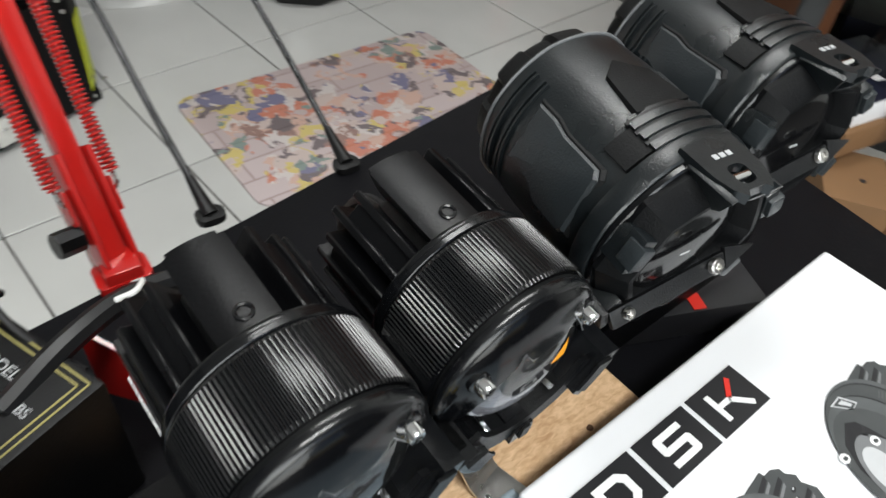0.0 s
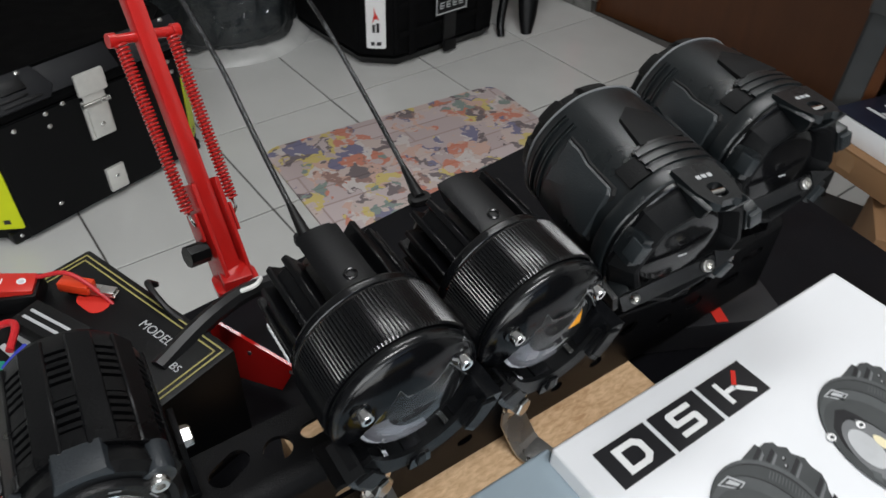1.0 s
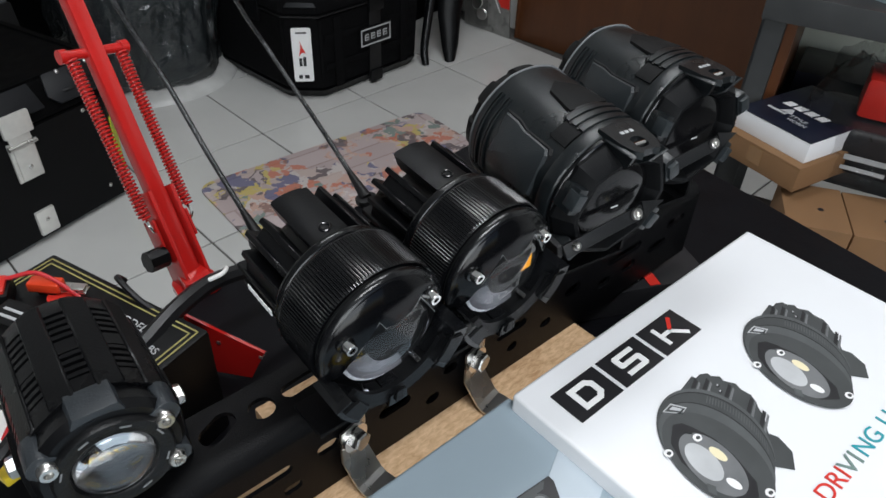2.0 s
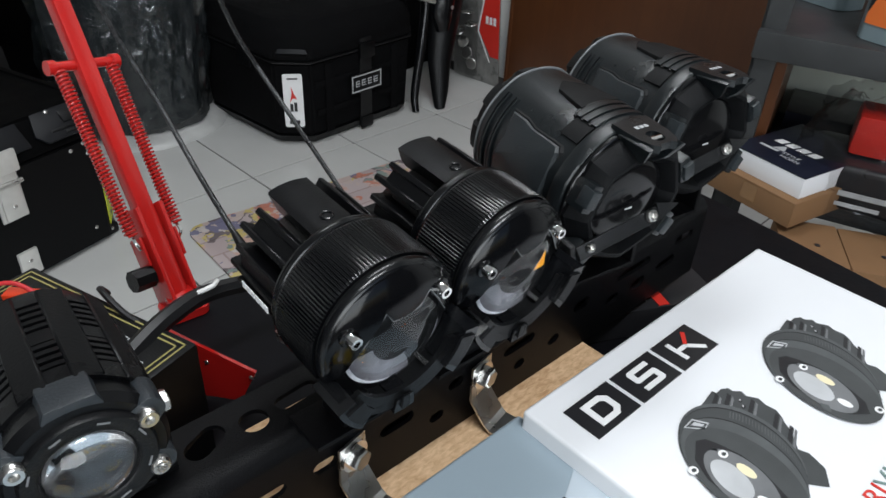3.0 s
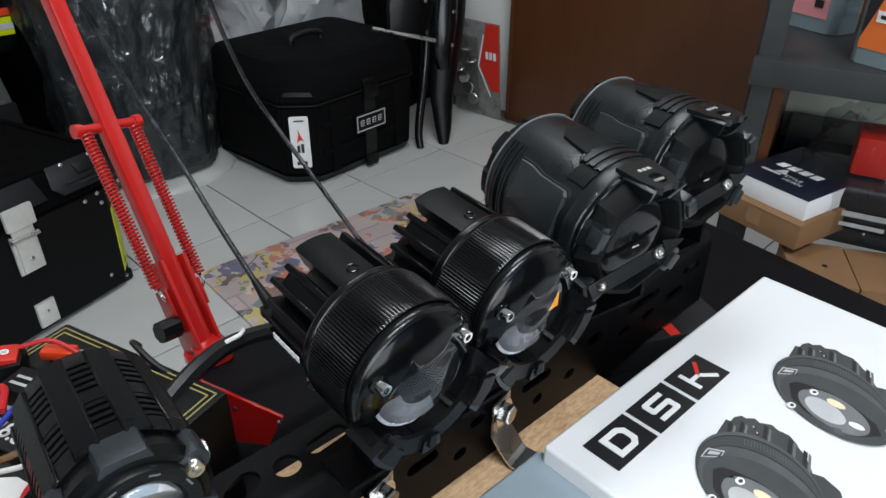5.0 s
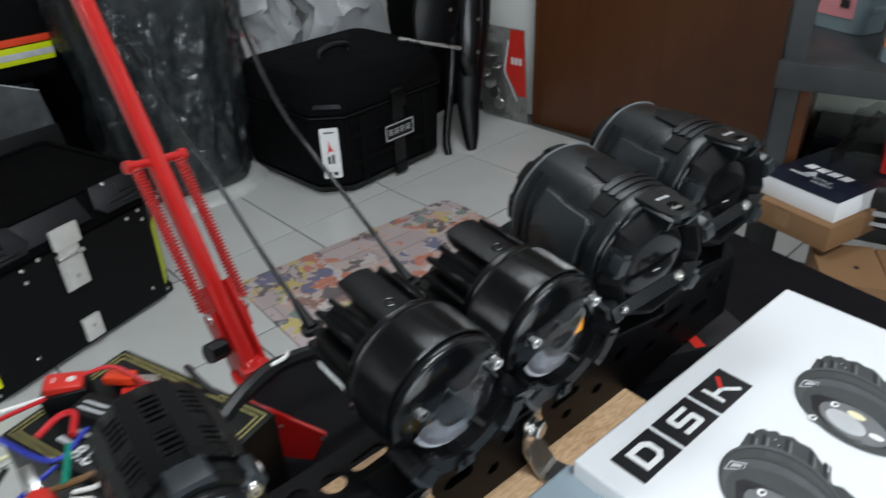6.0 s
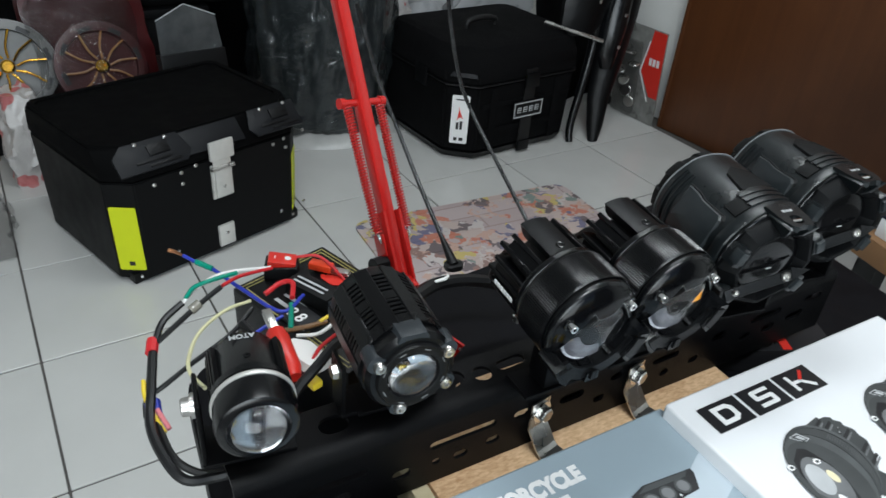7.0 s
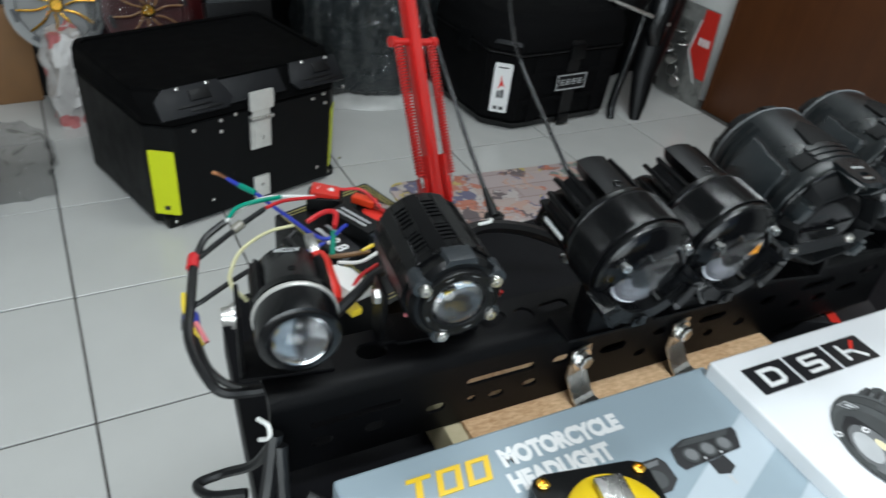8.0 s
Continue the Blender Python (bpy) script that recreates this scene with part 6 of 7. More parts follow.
    part("latch_hinge", moved(lathe([(-0.028, 0.005), (0.028, 0.005), (0.028, 0)], 14, "X"), pose(x, -0.012, h - 0.024)), STEEL, latch)
    rivet(c1, x, -0.013, h - 0.070)
    part("lower_catch", box(x - 0.020, x + 0.020, -0.004, 0.0085, 0.020, 0.074, 0.002), LATCH, c1)
    rivet(c1, x, -0.004, 0.052)
    # chamfered corner stickers
    for x, a in ((0.0246, -45), (w - 0.0246, 45)):
        plate = pose(x, 0.0246, 0.112, 0, 0, a) @ pose(0, -0.0012, 0.0, 1.4, 0, 0)
        part("yellow_sticker", moved(prism(rounded(0.054, 0.156, 0.004), 0, 0.0012), plate @ pose(0, 0, 0, 90, 0, 0)), HI_VIS, c1, "fluorescent yellow reflective sticker", smooth=0)
        part("sticker_mark", moved(box(-0.006, 0.006, -0.002, -0.0014, -0.066, -0.056), plate), INK_BLACK, c1)


build_case1()

c2 = thing("soft_top_case", pose(0.655, 1.482, 0.001, 0, 0, 11), "black fabric-covered top case with a badge and white hang tag", "top case")


def build_case2():
    w, d, h = 0.51, 0.43, 0.345
    k = 0.070
    def ring(i, c, z):
        x0, x1, y0, y1 = i, w - i, i, d - i
        e = c * 0.4
        return [(x0 + c, y0, z), (x1 - c, y0, z), (x1, y0 + c, z), (x1, y1 - e, z), (x1 - e, y1, z), (x0 + e, y1, z), (x0, y1 - e, z), (x0, y0 + c, z)]
    def skin(rings, bev):
        bm = bmesh.new()
        vs = [[bm.verts.new(p) for p in r] for r in rings]
        for p, q in zip(vs, vs[1:]):
            for i in range(8):
                bm.faces.new((p[i], p[(i + 1) % 8], q[(i + 1) % 8], q[i]))
        bm.faces.new(vs[0][::-1])
        bm.faces.new(vs[-1])
        bmesh.ops.bevel(bm, geom=bm.edges, offset=bev, segments=2, affect="EDGES")
        return bm
    part("base", skin([ring(0.02, k, 0.0), ring(0.004, k, 0.03)], 0.004), BLACK_PLASTIC, c2)
    part("body", skin([ring(0.006, k, 0.030), ring(0.0, k, 0.237)], 0.006), FABRIC, c2)
    part("lid", skin([ring(-0.004, k, 0.240), ring(-0.002, k, 0.292), ring(0.016, k, h - 0.010), ring(0.034, k, h)], 0.008), FABRIC, c2)
    part("seam", skin([ring(-0.005, k, 0.2365), ring(-0.005, k, 0.2410)], 0.0008), RUBBER, c2)
    for x in (0.13, 0.38):
        part("front_strap", box(x - 0.014, x + 0.014, -0.0035, 0.0, 0.03, 0.226, 0.001), FABRIC, c2)
    part("centre_strap", box(0.240, 0.284, -0.007, -0.001, 0.02, 0.270, 0.002), RUBBER, c2)
    part("buckle", box(0.235, 0.290, -0.016, -0.006, 0.215, 0.260, 0.004), BLACK_PLASTIC, c2)
    part("lower_buckle", box(0.240, 0.284, -0.012, -0.002, 0.008, 0.042, 0.003), BLACK_PLASTIC, c2)
    for z in (0.085, 0.165):
        part("molle_strap", box(0.085, w - 0.085, -0.0025, 0.0005, z, z + 0.018, 0.001), FABRIC, c2)
    # badge: frame and plain strokes
    bx, bz, bw, bh = 0.205, 0.122, 0.112, 0.048
    badge = part("badge_plate", box(bx - 0.004, bx + bw + 0.004, -0.0105, -0.0072, bz - 0.004, bz + bh + 0.004, 0.001), BLACK_PLASTIC, c2)
    part("badge_frame", join(box(bx, bx + bw, -0.0115, -0.0105, bz, bz + 0.0035), box(bx, bx + bw, -0.0115, -0.0105, bz + bh - 0.0035, bz + bh), box(bx, bx + 0.0035, -0.0115, -0.0105, bz + 0.0036, bz + bh - 0.0036), box(bx + bw - 0.0035, bx + bw, -0.0115, -0.0105, bz + 0.0036, bz + bh - 0.0036)), INK_PALE, badge, "pale printed frame")
    part("badge_bar", join(*[moved(box(-0.0075, 0.0075, -0.0115, -0.0105, -0.0085, 0.0085), pose(bx + 0.0215 + 0.023 * i, 0, bz + bh / 2)) for i in range(4)]), INK_PALE, badge)
    part("badge_gap", join(*[moved(box(-0.0050, 0.0078, -0.0119, -0.0116, z, z + 0.0035), pose(bx + 0.0215 + 0.023 * i, 0, bz + bh / 2)) for i in range(4) for z in (-0.0055, 0.0020)]), BLACK_PLASTIC, badge)
    # hang tag on the chamfered corner
    tag = part("hang_tag", moved(prism(rounded(0.052, 0.150, 0.006), 0, 0.0012), pose(0.0325, 0.0325, 0.135, 90, 0, -40)), INK_WHITE, c2, "white hang tag with a red flash")
    part("tag_flash", moved(prism([(-0.010, -0.004), (-0.004, 0.022), (-0.005, 0.040), (0.002, 0.020), (0.010, 0.004), (0.002, 0.008), (-0.003, 0.006)], 0.0016, 0.0022), pose(0.0325, 0.0325, 0.135, 90, 0, -40)), INK_RED, tag)
    for q in ((-0.010, -0.002, -0.030, -0.008), (0.001, 0.009, -0.030, -0.004), (-0.014, -0.004, -0.066, -0.056), (0.002, 0.014, -0.066, -0.056), (-0.014, 0.014, 0.060, 0.064)):
        part("tag_bar", moved(box(*q, 0.0016, 0.0022), pose(0.0325, 0.0325, 0.135, 90, 0, -40)), INK_BLACK, tag)
    # reflective triangle on the lid corner, piping on the left edge, handle on top
    part("corner_triangle", moved(prism([(-0.042, -0.030), (0.042, -0.030), (0.0, 0.036)], 0, 0.003, 0.001), pose(0.043, 0.038, 0.290, 60, 0, -45)), CASE_TRIM, c2, "dull grey reflective triangle")
    part("piping", tube([(0.012, 0.11, 0.312), (0.014, 0.20, 0.314), (0.014, 0.33, 0.314)], 0.0045, 8), mat("grey_piping", (0.20, 0.20, 0.20), 0.5), c2)
    part("handle", tube([(0.16, 0.20, h - 0.002), (0.165, 0.20, h + 0.018), (0.215, 0.20, h + 0.026), (0.265, 0.20, h + 0.018), (0.27, 0.20, h - 0.002)], 0.009, 10), RUBBER, c2)
    for s in (0.0, w):
        part("side_buckle", box(s - 0.008, s + 0.008, 0.16, 0.22, 0.20, 0.26, 0.004), BLACK_PLASTIC, c2)


build_case2()


def crumple(bm, amount, scale):
    for v in bm.verts:
        v.co += noise.noise_vector(v.co * scale) * amount + noise.noise_vector(v.co * scale * 2.7) * amount * 0.5
    return bm


def pillow(x, y, z0, z1, amount, scale, cuts=11, pinch=0.75):
    """A soft packet: a divided block, drawn in at its top, with creases."""
    bm = box(-x, x, -y, y, z0, z1)
    bmesh.ops.subdivide_edges(bm, edges=bm.edges[:], cuts=cuts, use_grid_fill=True)
    for v in bm.verts:
        t = (v.co.z - z0) / (z1 - z0)
        u = max(abs(v.co.x) / x, 0.001)
        round_off = 1 - 0.25 * u ** 4
        k = 1 - (1 - pinch) * t ** 3
        v.co.x *= k
        v.co.y *= k * round_off
        off = noise.noise_vector(v.co * scale) * amount + noise.noise_vector(v.co * scale * 2.9) * amount * 0.55
        if t < 0.02:
            off.z = 0
        v.co += off
    return bm


bn = thing("wrapped_grey_bin", pose(0.385, 1.945, 0), "tall dark grey bin in clear crumpled plastic wrap", "bin")
part("bin", lathe([(0.005, 0.160), (0.02, 0.178), (0.45, 0.205), (0.80, 0.225), (0.82, 0.232), (0.84, 0.23), (0.84, 0)], 48, "Z"), DARK_GREY, bn)
def wrap_fold(t, a, r):
    p = Vector((math.cos(t) * 2.6, math.sin(t) * 2.6, a * 4.2))
    return r + 0.030 * noise.noise(p * 1.3) + 0.018 * abs(noise.noise(p * 2.9 + Vector((3, 1, 0)))) + 0.010 * noise.noise(p * 6.1)


part("plastic_wrap", lathe([(0.03 + 0.0145 * i, 0.208 + 0.00075 * i) for i in range(64)], 150, "Z", wrap_fold), FILM_DARK, bn, "clear crumpled plastic wrap")
part("paper_base", lathe([(0.001, 0.255), (0.010, 0.25), (0.022, 0.22), (0.03, 0.185)], 40, "Z"), mat("pale_film_base", (0.40, 0.40, 0.39), 0.3, 0.0, 0.3, 12), bn)


def wheel_disc(m, metal_rim, label, r=0.115):
    w = thing("spoked_wheel_disc", m, label, "wheel disc", "wheel discs on the floor")
    part("rim", lathe([(-0.006, r), (0.006, r), (0.008, r - 0.012), (0.008, r - 0.024), (-0.006, r - 0.026), (-0.006, r)], 48, "Z"), metal_rim, w)
    for k in range(10):
        a = radians(36 * k)
        part("spoke", tube([(0.020 * math.cos(a), 0.020 * math.sin(a), 0.004), (0.05 * math.cos(a + 0.18), 0.05 * math.sin(a + 0.18), 0.006), ((r - 0.02) * math.cos(a + 0.08), (r - 0.02) * math.sin(a + 0.08), 0.004)], 0.003, 6), GOLD if metal_rim is DULL_STEEL else mat("tan_spoke", (0.30, 0.15, 0.06), 0.4), w)
    part("hub", lathe([(-0.008, 0.017), (0.008, 0.017), (0.011, 0.012), (0.011, 0.006), (0.007, 0.005), (0.007, 0)], 12, "Z"), GOLD, w, smooth=0)
    for k in range(8):
        a = radians(45 * k + 12)
        part("rim_slot", moved(box(-0.016, 0.016, -0.006, 0.006, 0.0082, 0.0088), pose((r - 0.018) * math.cos(a), (r - 0.018) * math.sin(a), 0, 0, 0, math.degrees(a) + 90)), INK_BLACK, w)
    return w


DULL_STEEL = mat("dull_alloy", (0.13, 0.13, 0.128), 0.45, 0.6, 0.2, 30)
# goods piled behind the hard case
crate = thing("black_goods_crate", pose(-0.24, 1.95, 0, 0, 0, 10), "dark plastic crate behind the top case", "crate")
part("shell", box(-0.42, 0.30, 0.0, 0.30, 0.0, 0.34, 0.01), BLACK_PLASTIC, crate)
part("rim", box(-0.43, 0.31, -0.01, 0.31, 0.34, 0.365, 0.006), BLACK_PLASTIC, crate)
wheel_disc(pose(-0.462, 1.80, 0.285, 68, 0, 8), DULL_STEEL, "silver slotted wheel disc with gold hub")
wheel_disc(pose(-0.247, 1.80, 0.270, 66, 0, 14), RED_BAG, "red-bagged wheel disc with gold hub")
rb = solo("red_packet", pillow(0.16, 0.03, 0.0, 0.36, 0.012, 14), RED_BAG, "dark red glossy packet with goods inside", "packet", m=pose(-0.26, 1.86, 0.16, -14, 0, 14))
solo("clear_packet", pillow(0.13, 0.03, 0.0, 0.36, 0.016, 16, 16), FILM, "clear plastic packet over the wheel disc", "packet", m=pose(-0.26, 1.77, 0.17, -18, 0, 14))
solo("speckled_packet", pillow(0.05, 0.05, 0.0, 0.24, 0.022, 16, 13), PAPER_SPECK, "white plastic packet with pink spots beside the case", "packet", "spotted packets", m=pose(-0.455, 1.745, 0.0, 0, 0, 24))
solo("brown_carton", box(-0.10, 0.10, -0.08, 0.08, 0.0, 0.26, 0.002), CARDBOARD, "brown cardboard carton behind the sack", "box", m=pose(-0.66, 1.93, 0, 0, 0, 12))
vis = thing("visor_sheet", pose(-0.02, 1.76, 0.305, -14, 0, 14), "grey clear plastic visor screen standing up", "visor")
part("sheet", moved(prism([(-0.085, 0.0), (0.085, 0.0), (0.080, 0.09), (0.0, 0.125), (-0.080, 0.09)], -0.002, 0.002, 0.0005), pose(0, 0, 0, 90, 0, 0)), mat("smoky_sheet", (0.045, 0.048, 0.05), 0.25, 0.0, 0.5, 25), vis)
part("edge_line", tube([(-0.080, -0.003, 0.09), (0.0, -0.003, 0.125), (0.080, -0.003, 0.09)], 0.0014, 6, curved=False), INK_PALE, vis)
part("holder", box(-0.09, 0.09, -0.01, 0.03, -0.295, 0.004, 0.004), BLACK_PLASTIC, vis)
solo("clear_packet", pillow(0.12, 0.05, 0.0, 0.24, 0.025, 14, 16), FILM, "clear crumpled packet with small parts", "packet", m=pose(-0.18, 2.02, 0.366, 0, 0, 14))
solo("black_covered_pack", pillow(0.15, 0.10, 0.0, 0.62, 0.035, 7), FABRIC, "black fabric pack behind the goods", "pack", m=pose(0.10, 2.40, 0.0, 0, 0, 10) @ Matrix.Diagonal((1.6, 1, 1, 1)))
solo("black_covered_pack", pillow(0.36, 0.11, 0.0, 1.0, 0.045, 5, 13), FABRIC, "tall black covered pack by the wall", "pack", m=pose(-0.45, 2.36, 0.0, 0, 0, 10))
solo("black_bag", pillow(0.08, 0.12, 0.0, 0.14, 0.025, 12), FABRIC, "black soft bag lying on the floor tiles", "bag", m=pose(-0.70, 1.33, 0.0, 0, 0, 10))
solo("clear_packet", pillow(0.06, 0.09, 0.0, 0.12, 0.025, 16, 14), FILM, "clear crumpled packet on the floor tiles", "packet", m=pose(-0.56, 1.42, 0.0, 0, 0, 10))
hv = thing("hi_vis_band", pose(0.02, 1.985, 0.418, 0, 0, 8), "orange and yellow reflective band on dark goods", "band")
part("yellow_strip", box(-0.14, 0.12, -0.012, 0.0, 0.0, 0.045, 0.003), HI_VIS, hv)
part("grey_strip", box(-0.14, 0.12, -0.0135, -0.002, 0.014, 0.030, 0.001), INK_PALE, hv)
part("orange_strip", box(-0.14, 0.12, -0.014, -0.002, 0.048, 0.066, 0.003), ORANGE, hv)
part("dark_pack", crumple(box(-0.15, 0.13, 0.002, 0.20, -0.049, 0.16, 0.03, 3), 0.006, 10), FABRIC, hv)
# between bin and soft case
solo("speckled_packet", pillow(0.08, 0.08, 0.0, 0.36, 0.03, 11, 13), PAPER_SPECK, "white plastic packet with pink spots behind the soft case", "packet", "spotted packets", m=pose(0.66, 2.10, 0, 0, 0, 20))
bk = thing("wicker_basket", pose(0.70, 2.36, 0.0), "orange-brown wicker basket with goods", "basket")
part("basket", lathe([(0.0, 0.14), (0.50, 0.17), (0.52, 0.175), (0.52, 0.16), (0.03, 0.13), (0.03, 0)], 40, "Z"), BASKET, bk)
for i in range(16):
    part("weave_band", lathe([(0.02 + 0.031 * i, 0.139 + 0.0019 * i), (0.03 + 0.031 * i, 0.147 + 0.0019 * i), (0.042 + 0.031 * i, 0.139 + 0.0019 * i)], 40, "Z"), BASKET, bk)
ws = thing("white_sack", pose(1.10, 2.22, 0.0, 0, 0, 10), "white plastic sack tied shut behind the soft case", "sack", "plastic sacks")
SACK = mat("white_plastic_sack", (0.36, 0.365, 0.375), 0.32, 0.0, 0.2, 9)
part("sack", pillow(0.19, 0.12, 0.0, 0.58, 0.050, 8, 15, 0.5), SACK, ws)
part("tied_neck", moved(lathe([(0.0, 0.03), (0.02, 0.016), (0.04, 0.02), (0.09, 0.05)], 20, "Z"), pose(0, 0, 0.54)), SACK, ws)
copy_thing(ws, pose(0.80, 2.16, -0.02, 0, 0, 50) @ Matrix.Diagonal((0.72, 0.9, 0.95, 1)))
solo("clear_packet", pillow(0.10, 0.06, 0.0, 0.30, 0.03, 12, 16), FILM, "clear crumpled packet between bin and basket", "packet", m=pose(0.62, 2.22, 0.36, 0, 0, 14))
for x, y, h in ((1.36, 2.0, 0.62),):
    solo("black_covered_pack", pillow(0.12, 0.10, 0.0, h, 0.03, 8), FABRIC, "black covered pack behind the fenders", "pack", m=pose(x, y, 0, 0, 0, 10))


# black fenders leaning beside the soft case
fd = thing("black_fender", pose(1.215, 1.60, 0, 0, 0, 8), "black plastic motorcycle fender leaning upright on its legs", "fender")


def shell(rows, thick):
    """A bent plastic shell: rows of (centre, half width, bulge) run along its spine."""
    bm = bmesh.new()
    rings = []
    for (x, y, z), wide, bulge in rows:
        front = [(x + wide * u, y - bulge * (1 - u * u), z + 0.25 * bulge * (1 - u * u)) for u in (-1, -0.8, -0.45, 0, 0.45, 0.8, 1)]
        rings.append([bm.verts.new(p) for p in front] + [bm.verts.new((p[0], p[1] + thick, p[2])) for p in reversed(front)])
    for p, q in zip(rings, rings[1:]):
        for i in range(14):
            bm.faces.new((p[i], p[(i + 1) % 14], q[(i + 1) % 14], q[i]))
    bm.faces.new(rings[0])
    bm.faces.new(rings[-1])
    return bm


part("long_blade", shell([((-0.030, -0.065, 0.0), 0.016, 0.01), ((-0.012, -0.045, 0.04), 0.030, 0.02), ((0.020, -0.005, 0.13), 0.045, 0.03), ((0.070, 0.03, 0.24), 0.062, 0.04), ((0.110, 0.055, 0.36), 0.072, 0.045), ((0.140, 0.07, 0.50), 0.070, 0.04), ((0.165, 0.08, 0.66), 0.055, 0.03)], 0.012), BLACK_PLASTIC, fd)
part("stay_bar", tube([(-0.112, -0.035, 0.0), (-0.100, -0.015, 0.05), (-0.045, 0.02, 0.17), (-0.010, 0.04, 0.28), (0.0, 0.05, 0.36)], 0.012, 10, 0.018), BLACK_SATIN, fd)
part("top_shell", shell([((-0.085, 0.02, 0.335), 0.05, 0.02), ((-0.080, 0.03, 0.37), 0.085, 0.03), ((-0.050, 0.05, 0.43), 0.098, 0.04), ((-0.010, 0.07, 0.50), 0.100, 0.04), ((0.03, 0.09, 0.60), 0.09, 0.03)], 0.014), BLACK_PLASTIC, fd)
part("inner_shell", shell([((0.03, 0.0, 0.22), 0.02, 0.02), ((0.035, 0.01, 0.27), 0.042, 0.03), ((0.055, 0.02, 0.34), 0.05, 0.035), ((0.085, 0.04, 0.46), 0.048, 0.03), ((0.10, 0.05, 0.56), 0.04, 0.02)], 0.01), BLACK_SATIN, fd)
part("shell_seam", tube([(0.000, 0.005, 0.37), (0.035, 0.02, 0.46), (0.06, 0.04, 0.56)], 0.0035, 6), CASE_TRIM, fd)
part("top_bar", tube([(-0.21, 0.06, 0.375), (-0.12, 0.01, 0.350), (-0.03, -0.02, 0.322)], 0.006, 8), STEEL, fd)
for p in ((0.035, -0.035, 0.40), (0.030, -0.035, 0.30), (-0.055, -0.005, 0.44)):
    part("bolt", moved(screw(0.006, 0.004, False), pose(*p, 90, 0, 0)), STEEL, fd)

# blister card against the wall
CARD_CLEAR = mat("grey_translucent_card", (0.20, 0.20, 0.19), 0.3, 0.0, 0.5, 30)
bc = thing("blister_card_pack", ROOM @ pose(1.972, 0.255, 0.001, 0, -5, 0), "red and clear blister pack leaning on the wall", "blister pack")
part("card", box(0.0, 0.006, 0.0, 0.20, 0.0, 0.33, 0.001), CARD_CLEAR, bc)
part("red_border", prism([(0.0, 0.10), (0.035, 0.10), (0.085, 0.18), (0.06, 0.29), (0.055, 0.328), (0.0, 0.328)], -0.0015, -0.0005), INK_RED, bc).matrix_local = Matrix(((0, 0, 1, 0), (1, 0, 0, 0), (0, 1, 0, 0), (0, 0, 0, 1)))
part("white_edge_line", prism([(0.035, 0.08), (0.040, 0.08), (0.091, 0.18), (0.066, 0.29), (0.061, 0.29), (0.085, 0.18)], -0.0032, -0.0022), INK_WHITE, bc).matrix_local = Matrix(((0, 0, 1, 0), (1, 0, 0, 0), (0, 1, 0, 0), (0, 0, 0, 1)))
part("brand_bar", join(*[box(-0.004, -0.0030, 0.012 + 0.016 * i, 0.023 + 0.016 * i, 0.21, 0.235) for i in range(3)]), INK_WHITE, bc)
part("blister", crumple(box(-0.030, -0.004, 0.085, 0.195, 0.02, 0.28, 0.010, 4), 0.003, 30), FILM, bc, "clear blister")
for i in range(6):
    part("chain_coil", moved(lathe([(-0.003, 0.018), (0.0, 0.021), (0.003, 0.018), (0.0, 0.015), (-0.003, 0.018)], 20, "X"), pose(-0.012 - 0.002 * (i % 2), 0.11 + 0.018 * (i % 4), 0.06 + 0.035 * i, 0, 20 * i, 10)), STEEL, bc)

# ---------------------------------------------------------------- rack
rk = thing("metal_rack", pose(0.862, 0.372, 0, 0, 0, -66), "dark grey metal shelf rack with stored goods", "rack")
RKW, RKD = 0.90, 0.36
part("upper_shelf", box(-0.005, RKW, -0.0, RKD, 0.562, 0.602, 0.003), RACK, rk)
part("lower_shelf", box(0.0, RKW, 0.0, RKD, 0.340, 0.370, 0.003), RACK, rk)
part("top_shelf", box(0.0, RKW, 0.0, RKD, 1.02, 1.055, 0.003), RACK, rk)
part("bottom_shelf", box(0.0, RKW, 0.0, RKD, 0.05, 0.08, 0.003), RACK, rk)
for x in (0.0, RKW - 0.035):
    for y in (0.0 + 0.02, RKD - 0.02):
        part("post", join(box(x - 0.004, x + 0.030, y - 0.002, y + 0.002, 0.0, 1.30), box(x - 0.004, x, y - 0.002, y + 0.030, 0.0, 1.30)), RACK, rk)
part("back_board", box(0.04, RKW - 0.04, RKD - 0.012, RKD - 0.004, 0.33, 0.56), PALE_GREEN, rk, "pale green-grey backing board")
part("inner_side", box(0.03, 0.045, 0.05, RKD - 0.02, 0.33, 0.56), DOOR_WOOD, rk)


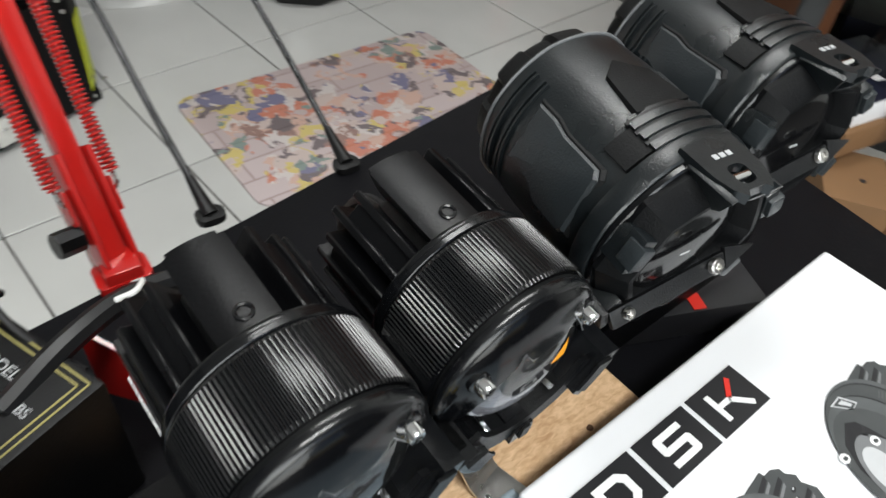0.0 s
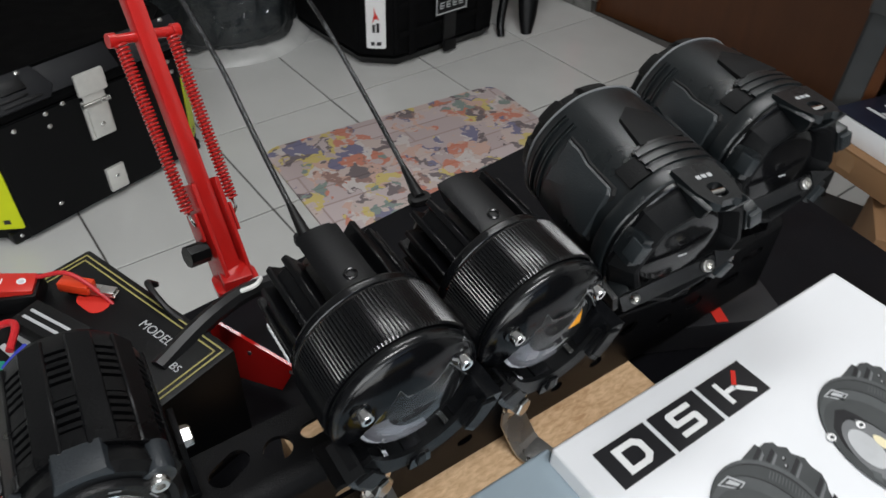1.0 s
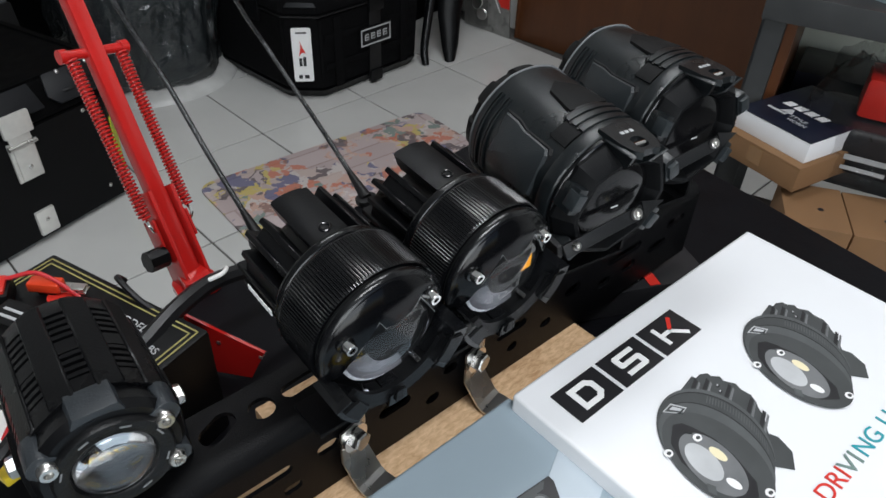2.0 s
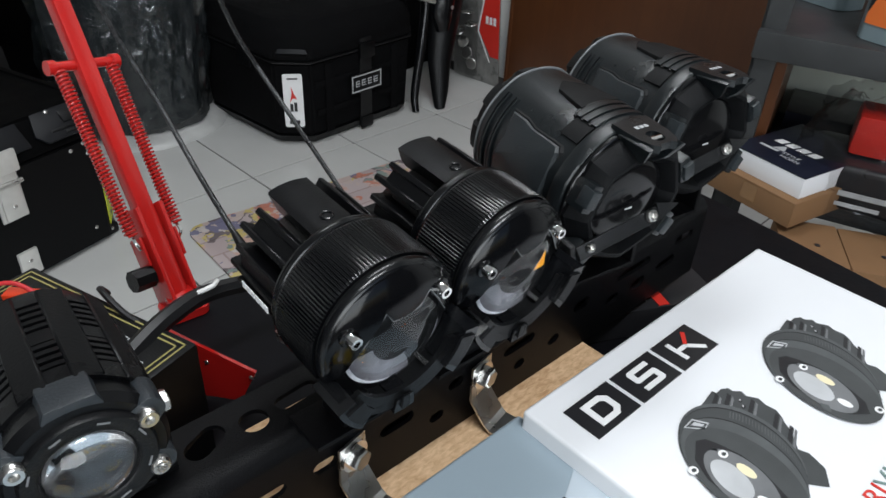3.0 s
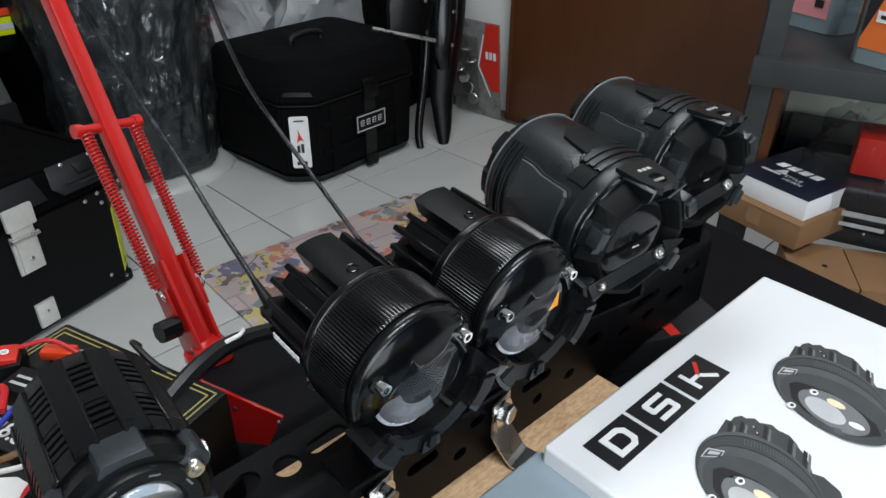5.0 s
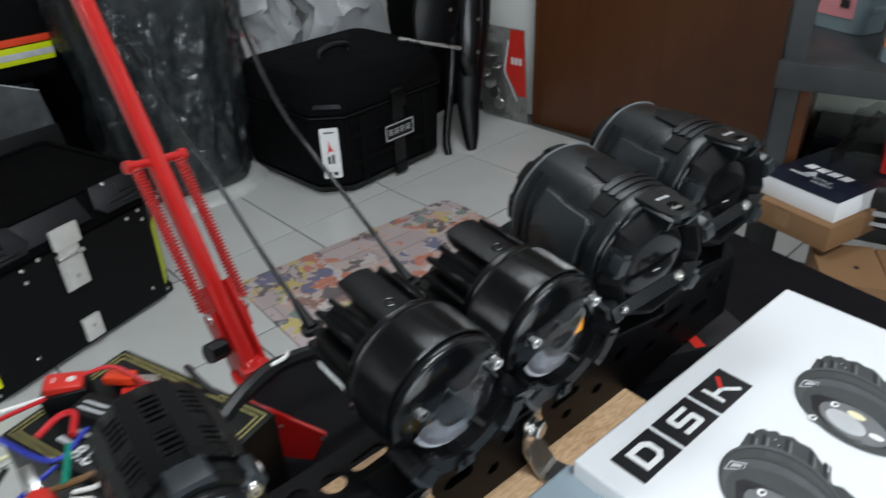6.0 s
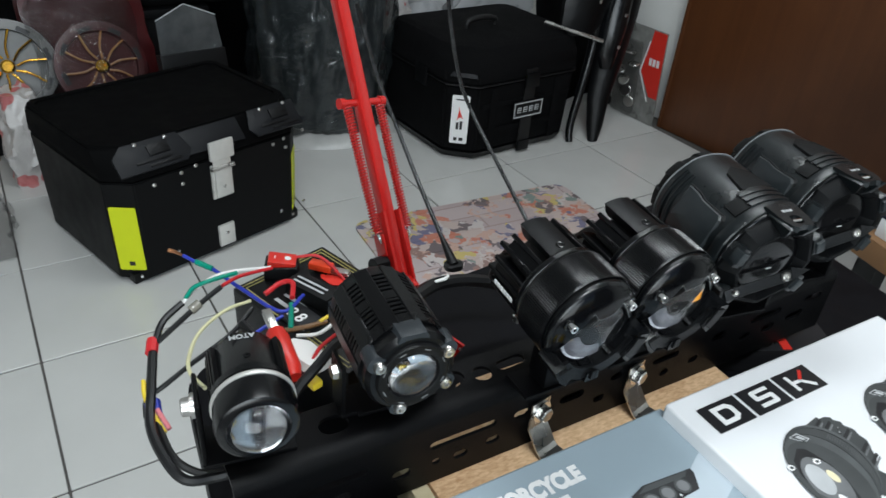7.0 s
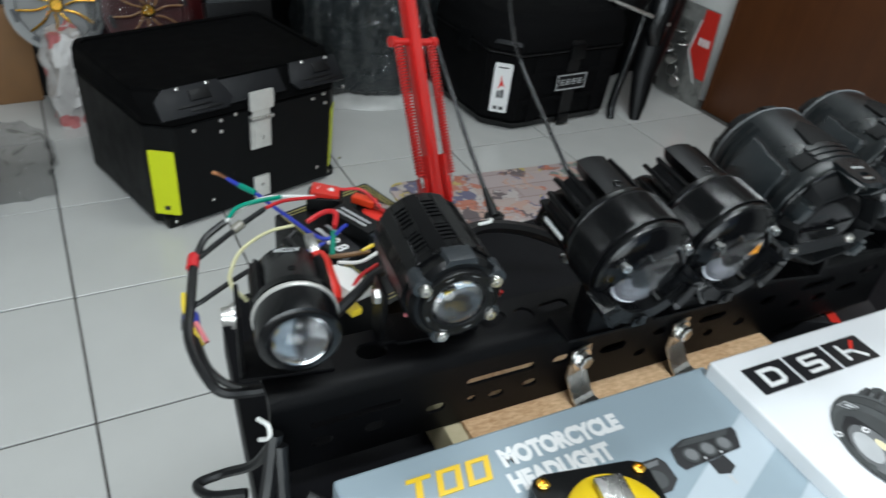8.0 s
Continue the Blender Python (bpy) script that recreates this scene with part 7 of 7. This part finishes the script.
def bottle(m, label_mat, label):
    b = thing("oil_bottle", m, label, "oil bottle", "oil bottles on the rack")
    part("body", prism(rounded(0.098, 0.062, 0.014), 0, 0.185, 0.006), BOTTLE_GREY, b)
    part("shoulder", moved(prism(rounded(0.090, 0.056, 0.014), 0, 0.045, 0.004, 0.55), pose(0, 0, 0.184)), BOTTLE_GREY, b)
    part("cap", moved(lathe([(0, 0.017), (0.028, 0.017), (0.03, 0.015), (0.03, 0)], 24, "Z"), pose(0.012, 0, 0.228)), BLACK_PLASTIC, b)
    for i in range(6):
        part("grip_rib", box(0.0488, 0.0508, -0.018, 0.018, 0.030 + 0.022 * i, 0.042 + 0.022 * i, 0.0008), BOTTLE_GREY, b)
    sticker = part("paper_label", box(-0.037, 0.030, -0.0322, -0.0312, 0.022, 0.160), label_mat, b)
    part("label_shade", prism([(-0.037, 0.035), (-0.014, 0.100), (-0.014, 0.160), (-0.037, 0.160)], 0.0326, 0.0332), INK_BLACK, sticker).matrix_local = Matrix(((1, 0, 0, 0), (0, 0, -1, 0), (0, 1, 0, 0), (0, 0, 0, 1)))
    part("label_white", box(-0.012, 0.030, -0.0336, -0.0326, 0.092, 0.118), INK_WHITE, sticker)
    part("label_band", box(-0.020, 0.026, -0.0338, -0.0326, 0.060, 0.075), INK_BLUE if label_mat is INK_PINK else INK_WHITE, sticker)
    bar_ink = INK_WHITE if label_mat is INK_PINK else INK_BLACK
    part("label_bar", box(-0.014, 0.018, -0.0346, -0.0340, 0.065, 0.070), bar_ink, sticker)
    part("label_bar", box(-0.002, 0.024, -0.0344, -0.0338, 0.098, 0.106), bar_ink, sticker)
    part("label_spot", box(0.004, 0.020, -0.0336, -0.0326, 0.038, 0.050), INK_BLACK, sticker)
    return b


RK = rk.matrix_world
bottle(RK @ pose(0.068, 0.238, 0.603, 0, 0, -36), INK_PINK, "grey oil bottle with a pink label")
bottle(RK @ pose(0.172, 0.052, 0.603, 0, 0, -34), INK_ORANGE, "grey oil bottle with an orange label")
bottle(RK @ pose(0.300, 0.070, 0.603, 0, 0, -30), INK_ORANGE, "grey oil bottle with an orange label")

kb = thing("brown_carton", pose(0.828, 0.358, 0.371, 0, 0, -96), "open brown cardboard carton on the lower shelf", "box")
part("carton", box(-0.006, 0.142, -0.012, 0.17, 0.0, 0.0365, 0.001), CARDBOARD, kb)
part("flap", box(-0.006, 0.142, -0.012, 0.078, 0.0370, 0.0384, 0.0005), CARDBOARD, kb)
part("flap", box(-0.006, 0.142, 0.080, 0.170, 0.0370, 0.0384, 0.0005), CARDBOARD, kb)
part("tape_strip", box(0.055, 0.080, -0.0128, -0.0122, 0.010, 0.036), mat("brown_tape", (0.24, 0.13, 0.055), 0.25), kb)
hb = thing("navy_horn_box", pose(0.832, 0.350, 0.4095, 0, 0, -96), "navy and white carton of a horn with white print", "box")
part("white_base", box(0.0, 0.126, 0.0, 0.165, 0.0, 0.031, 0.001), WHITE_CARD, hb)
part("navy_top", box(-0.0005, 0.1265, -0.0005, 0.1655, 0.0312, 0.0330, 0.0005), NAVY, hb)
for i in range(4):
    part("brand_bar", prism([(0.022 + 0.019 * i, 0.068), (0.036 + 0.019 * i, 0.068), (0.039 + 0.019 * i, 0.084), (0.025 + 0.019 * i, 0.084)], 0.0333, 0.0337), INK_WHITE, hb, smooth=0)
lettering("STYLE", 0.011, pose(0.056, 0.040, 0.0334), INK_PALE, hb)
lettering("HORN", 0.011, pose(0.060, 0.028, 0.0334), INK_PALE, hb)
part("emblem", prism([(0.036, 0.046), (0.056, 0.046), (0.053, 0.053), (0.049, 0.063), (0.045, 0.063), (0.040, 0.053)], 0.0333, 0.0337), INK_PALE, hb, smooth=0)
part("print_bar", box(0.018, 0.050, 0.038, 0.044, 0.0333, 0.0337), INK_PALE, hb, smooth=0)
solo("navy_carton", box(0.0, 0.15, 0.0, 0.13, 0.0, 0.060, 0.001), NAVY, "dark navy carton behind the horn box", "box", m=RK @ pose(0.06, 0.185, 0.371))
solo("dark_carton", box(0.0, 0.17, 0.0, 0.11, 0.0, 0.055, 0.001), mat("olive_dark_card", (0.03, 0.032, 0.02), 0.5), "dark olive carton on the lower shelf", "box", m=RK @ pose(0.22, 0.20, 0.371))
pk = thing("plastic_bag_of_parts", RK @ pose(0.205, -0.005, 0.371), "crumpled clear plastic bag holding red and black parcels", "bag")
part("red_parcel", box(-0.045, 0.075, 0.02, 0.10, 0.075, 0.135, 0.008), RED_PLASTIC, pk)
part("black_parcel", crumple(box(-0.085, 0.09, -0.02, 0.12, 0.0, 0.072, 0.012, 3), 0.006, 20), INK_BLACK, pk)
part("printed_bar", join(box(-0.060, 0.050, -0.0275, -0.0265, 0.030, 0.038), box(-0.050, 0.02, -0.0275, -0.0265, 0.014, 0.020)), INK_PALE, pk)
part("clear_bag", moved(pillow(0.105, 0.09, 0.0, 0.16, 0.022, 18, 15), pose(0, 0.045, 0)), FILM, pk, "clear crumpled plastic")
# stools of cartons in front of the rack
kc = thing("brown_parts_carton", pose(0.745, 0.185, 0.0, 0, 0, -52), "brown cardboard cartons stacked below the table's height", "box", "cartons by the rack")
part("carton", box(0.0, 0.085, 0.0, 0.115, 0.0, 0.360, 0.0015), CARDBOARD, kc)
part("tape_hole", lathe([(0.3595, 0.004), (0.3606, 0.004), (0.3606, 0)], 12, "Z"), INK_BLACK, kc).location = (0.05, 0.05, 0)
copy_thing(kc, pose(0.745, 0.185, 0.0, 0, 0, -52) @ pose(0.089, 0.004, -0.004, 0, 0, 0))
copy_thing(kc, pose(0.745, 0.185, 0.0, 0, 0, -52) @ pose(0.178, 0.0, -0.002, 0, 0, 0))
solo("black_cloth", crumple(box(-0.10, 0.07, -0.20, 0.10, 0.0, 0.34, 0.02, 4), 0.010, 9), FABRIC, "black cloth-covered stool between table and rack", "stool", m=pose(0.545, 0.12, 0.0, 0, 0, 20))

# ceiling tubes
for a, b in ((0.5, 0.75), (-0.1, -0.8)):
    tl = thing("ceiling_tube_lamp", pose(a, b, 2.62), "wide white fluorescent lamp fixture on the ceiling", "ceiling lamp", "tube lamps")
    part("housing", box(-0.62, 0.62, -0.14, 0.14, 0.03, 0.079, 0.005), CEIL_PAINT, tl)

add_tiles()
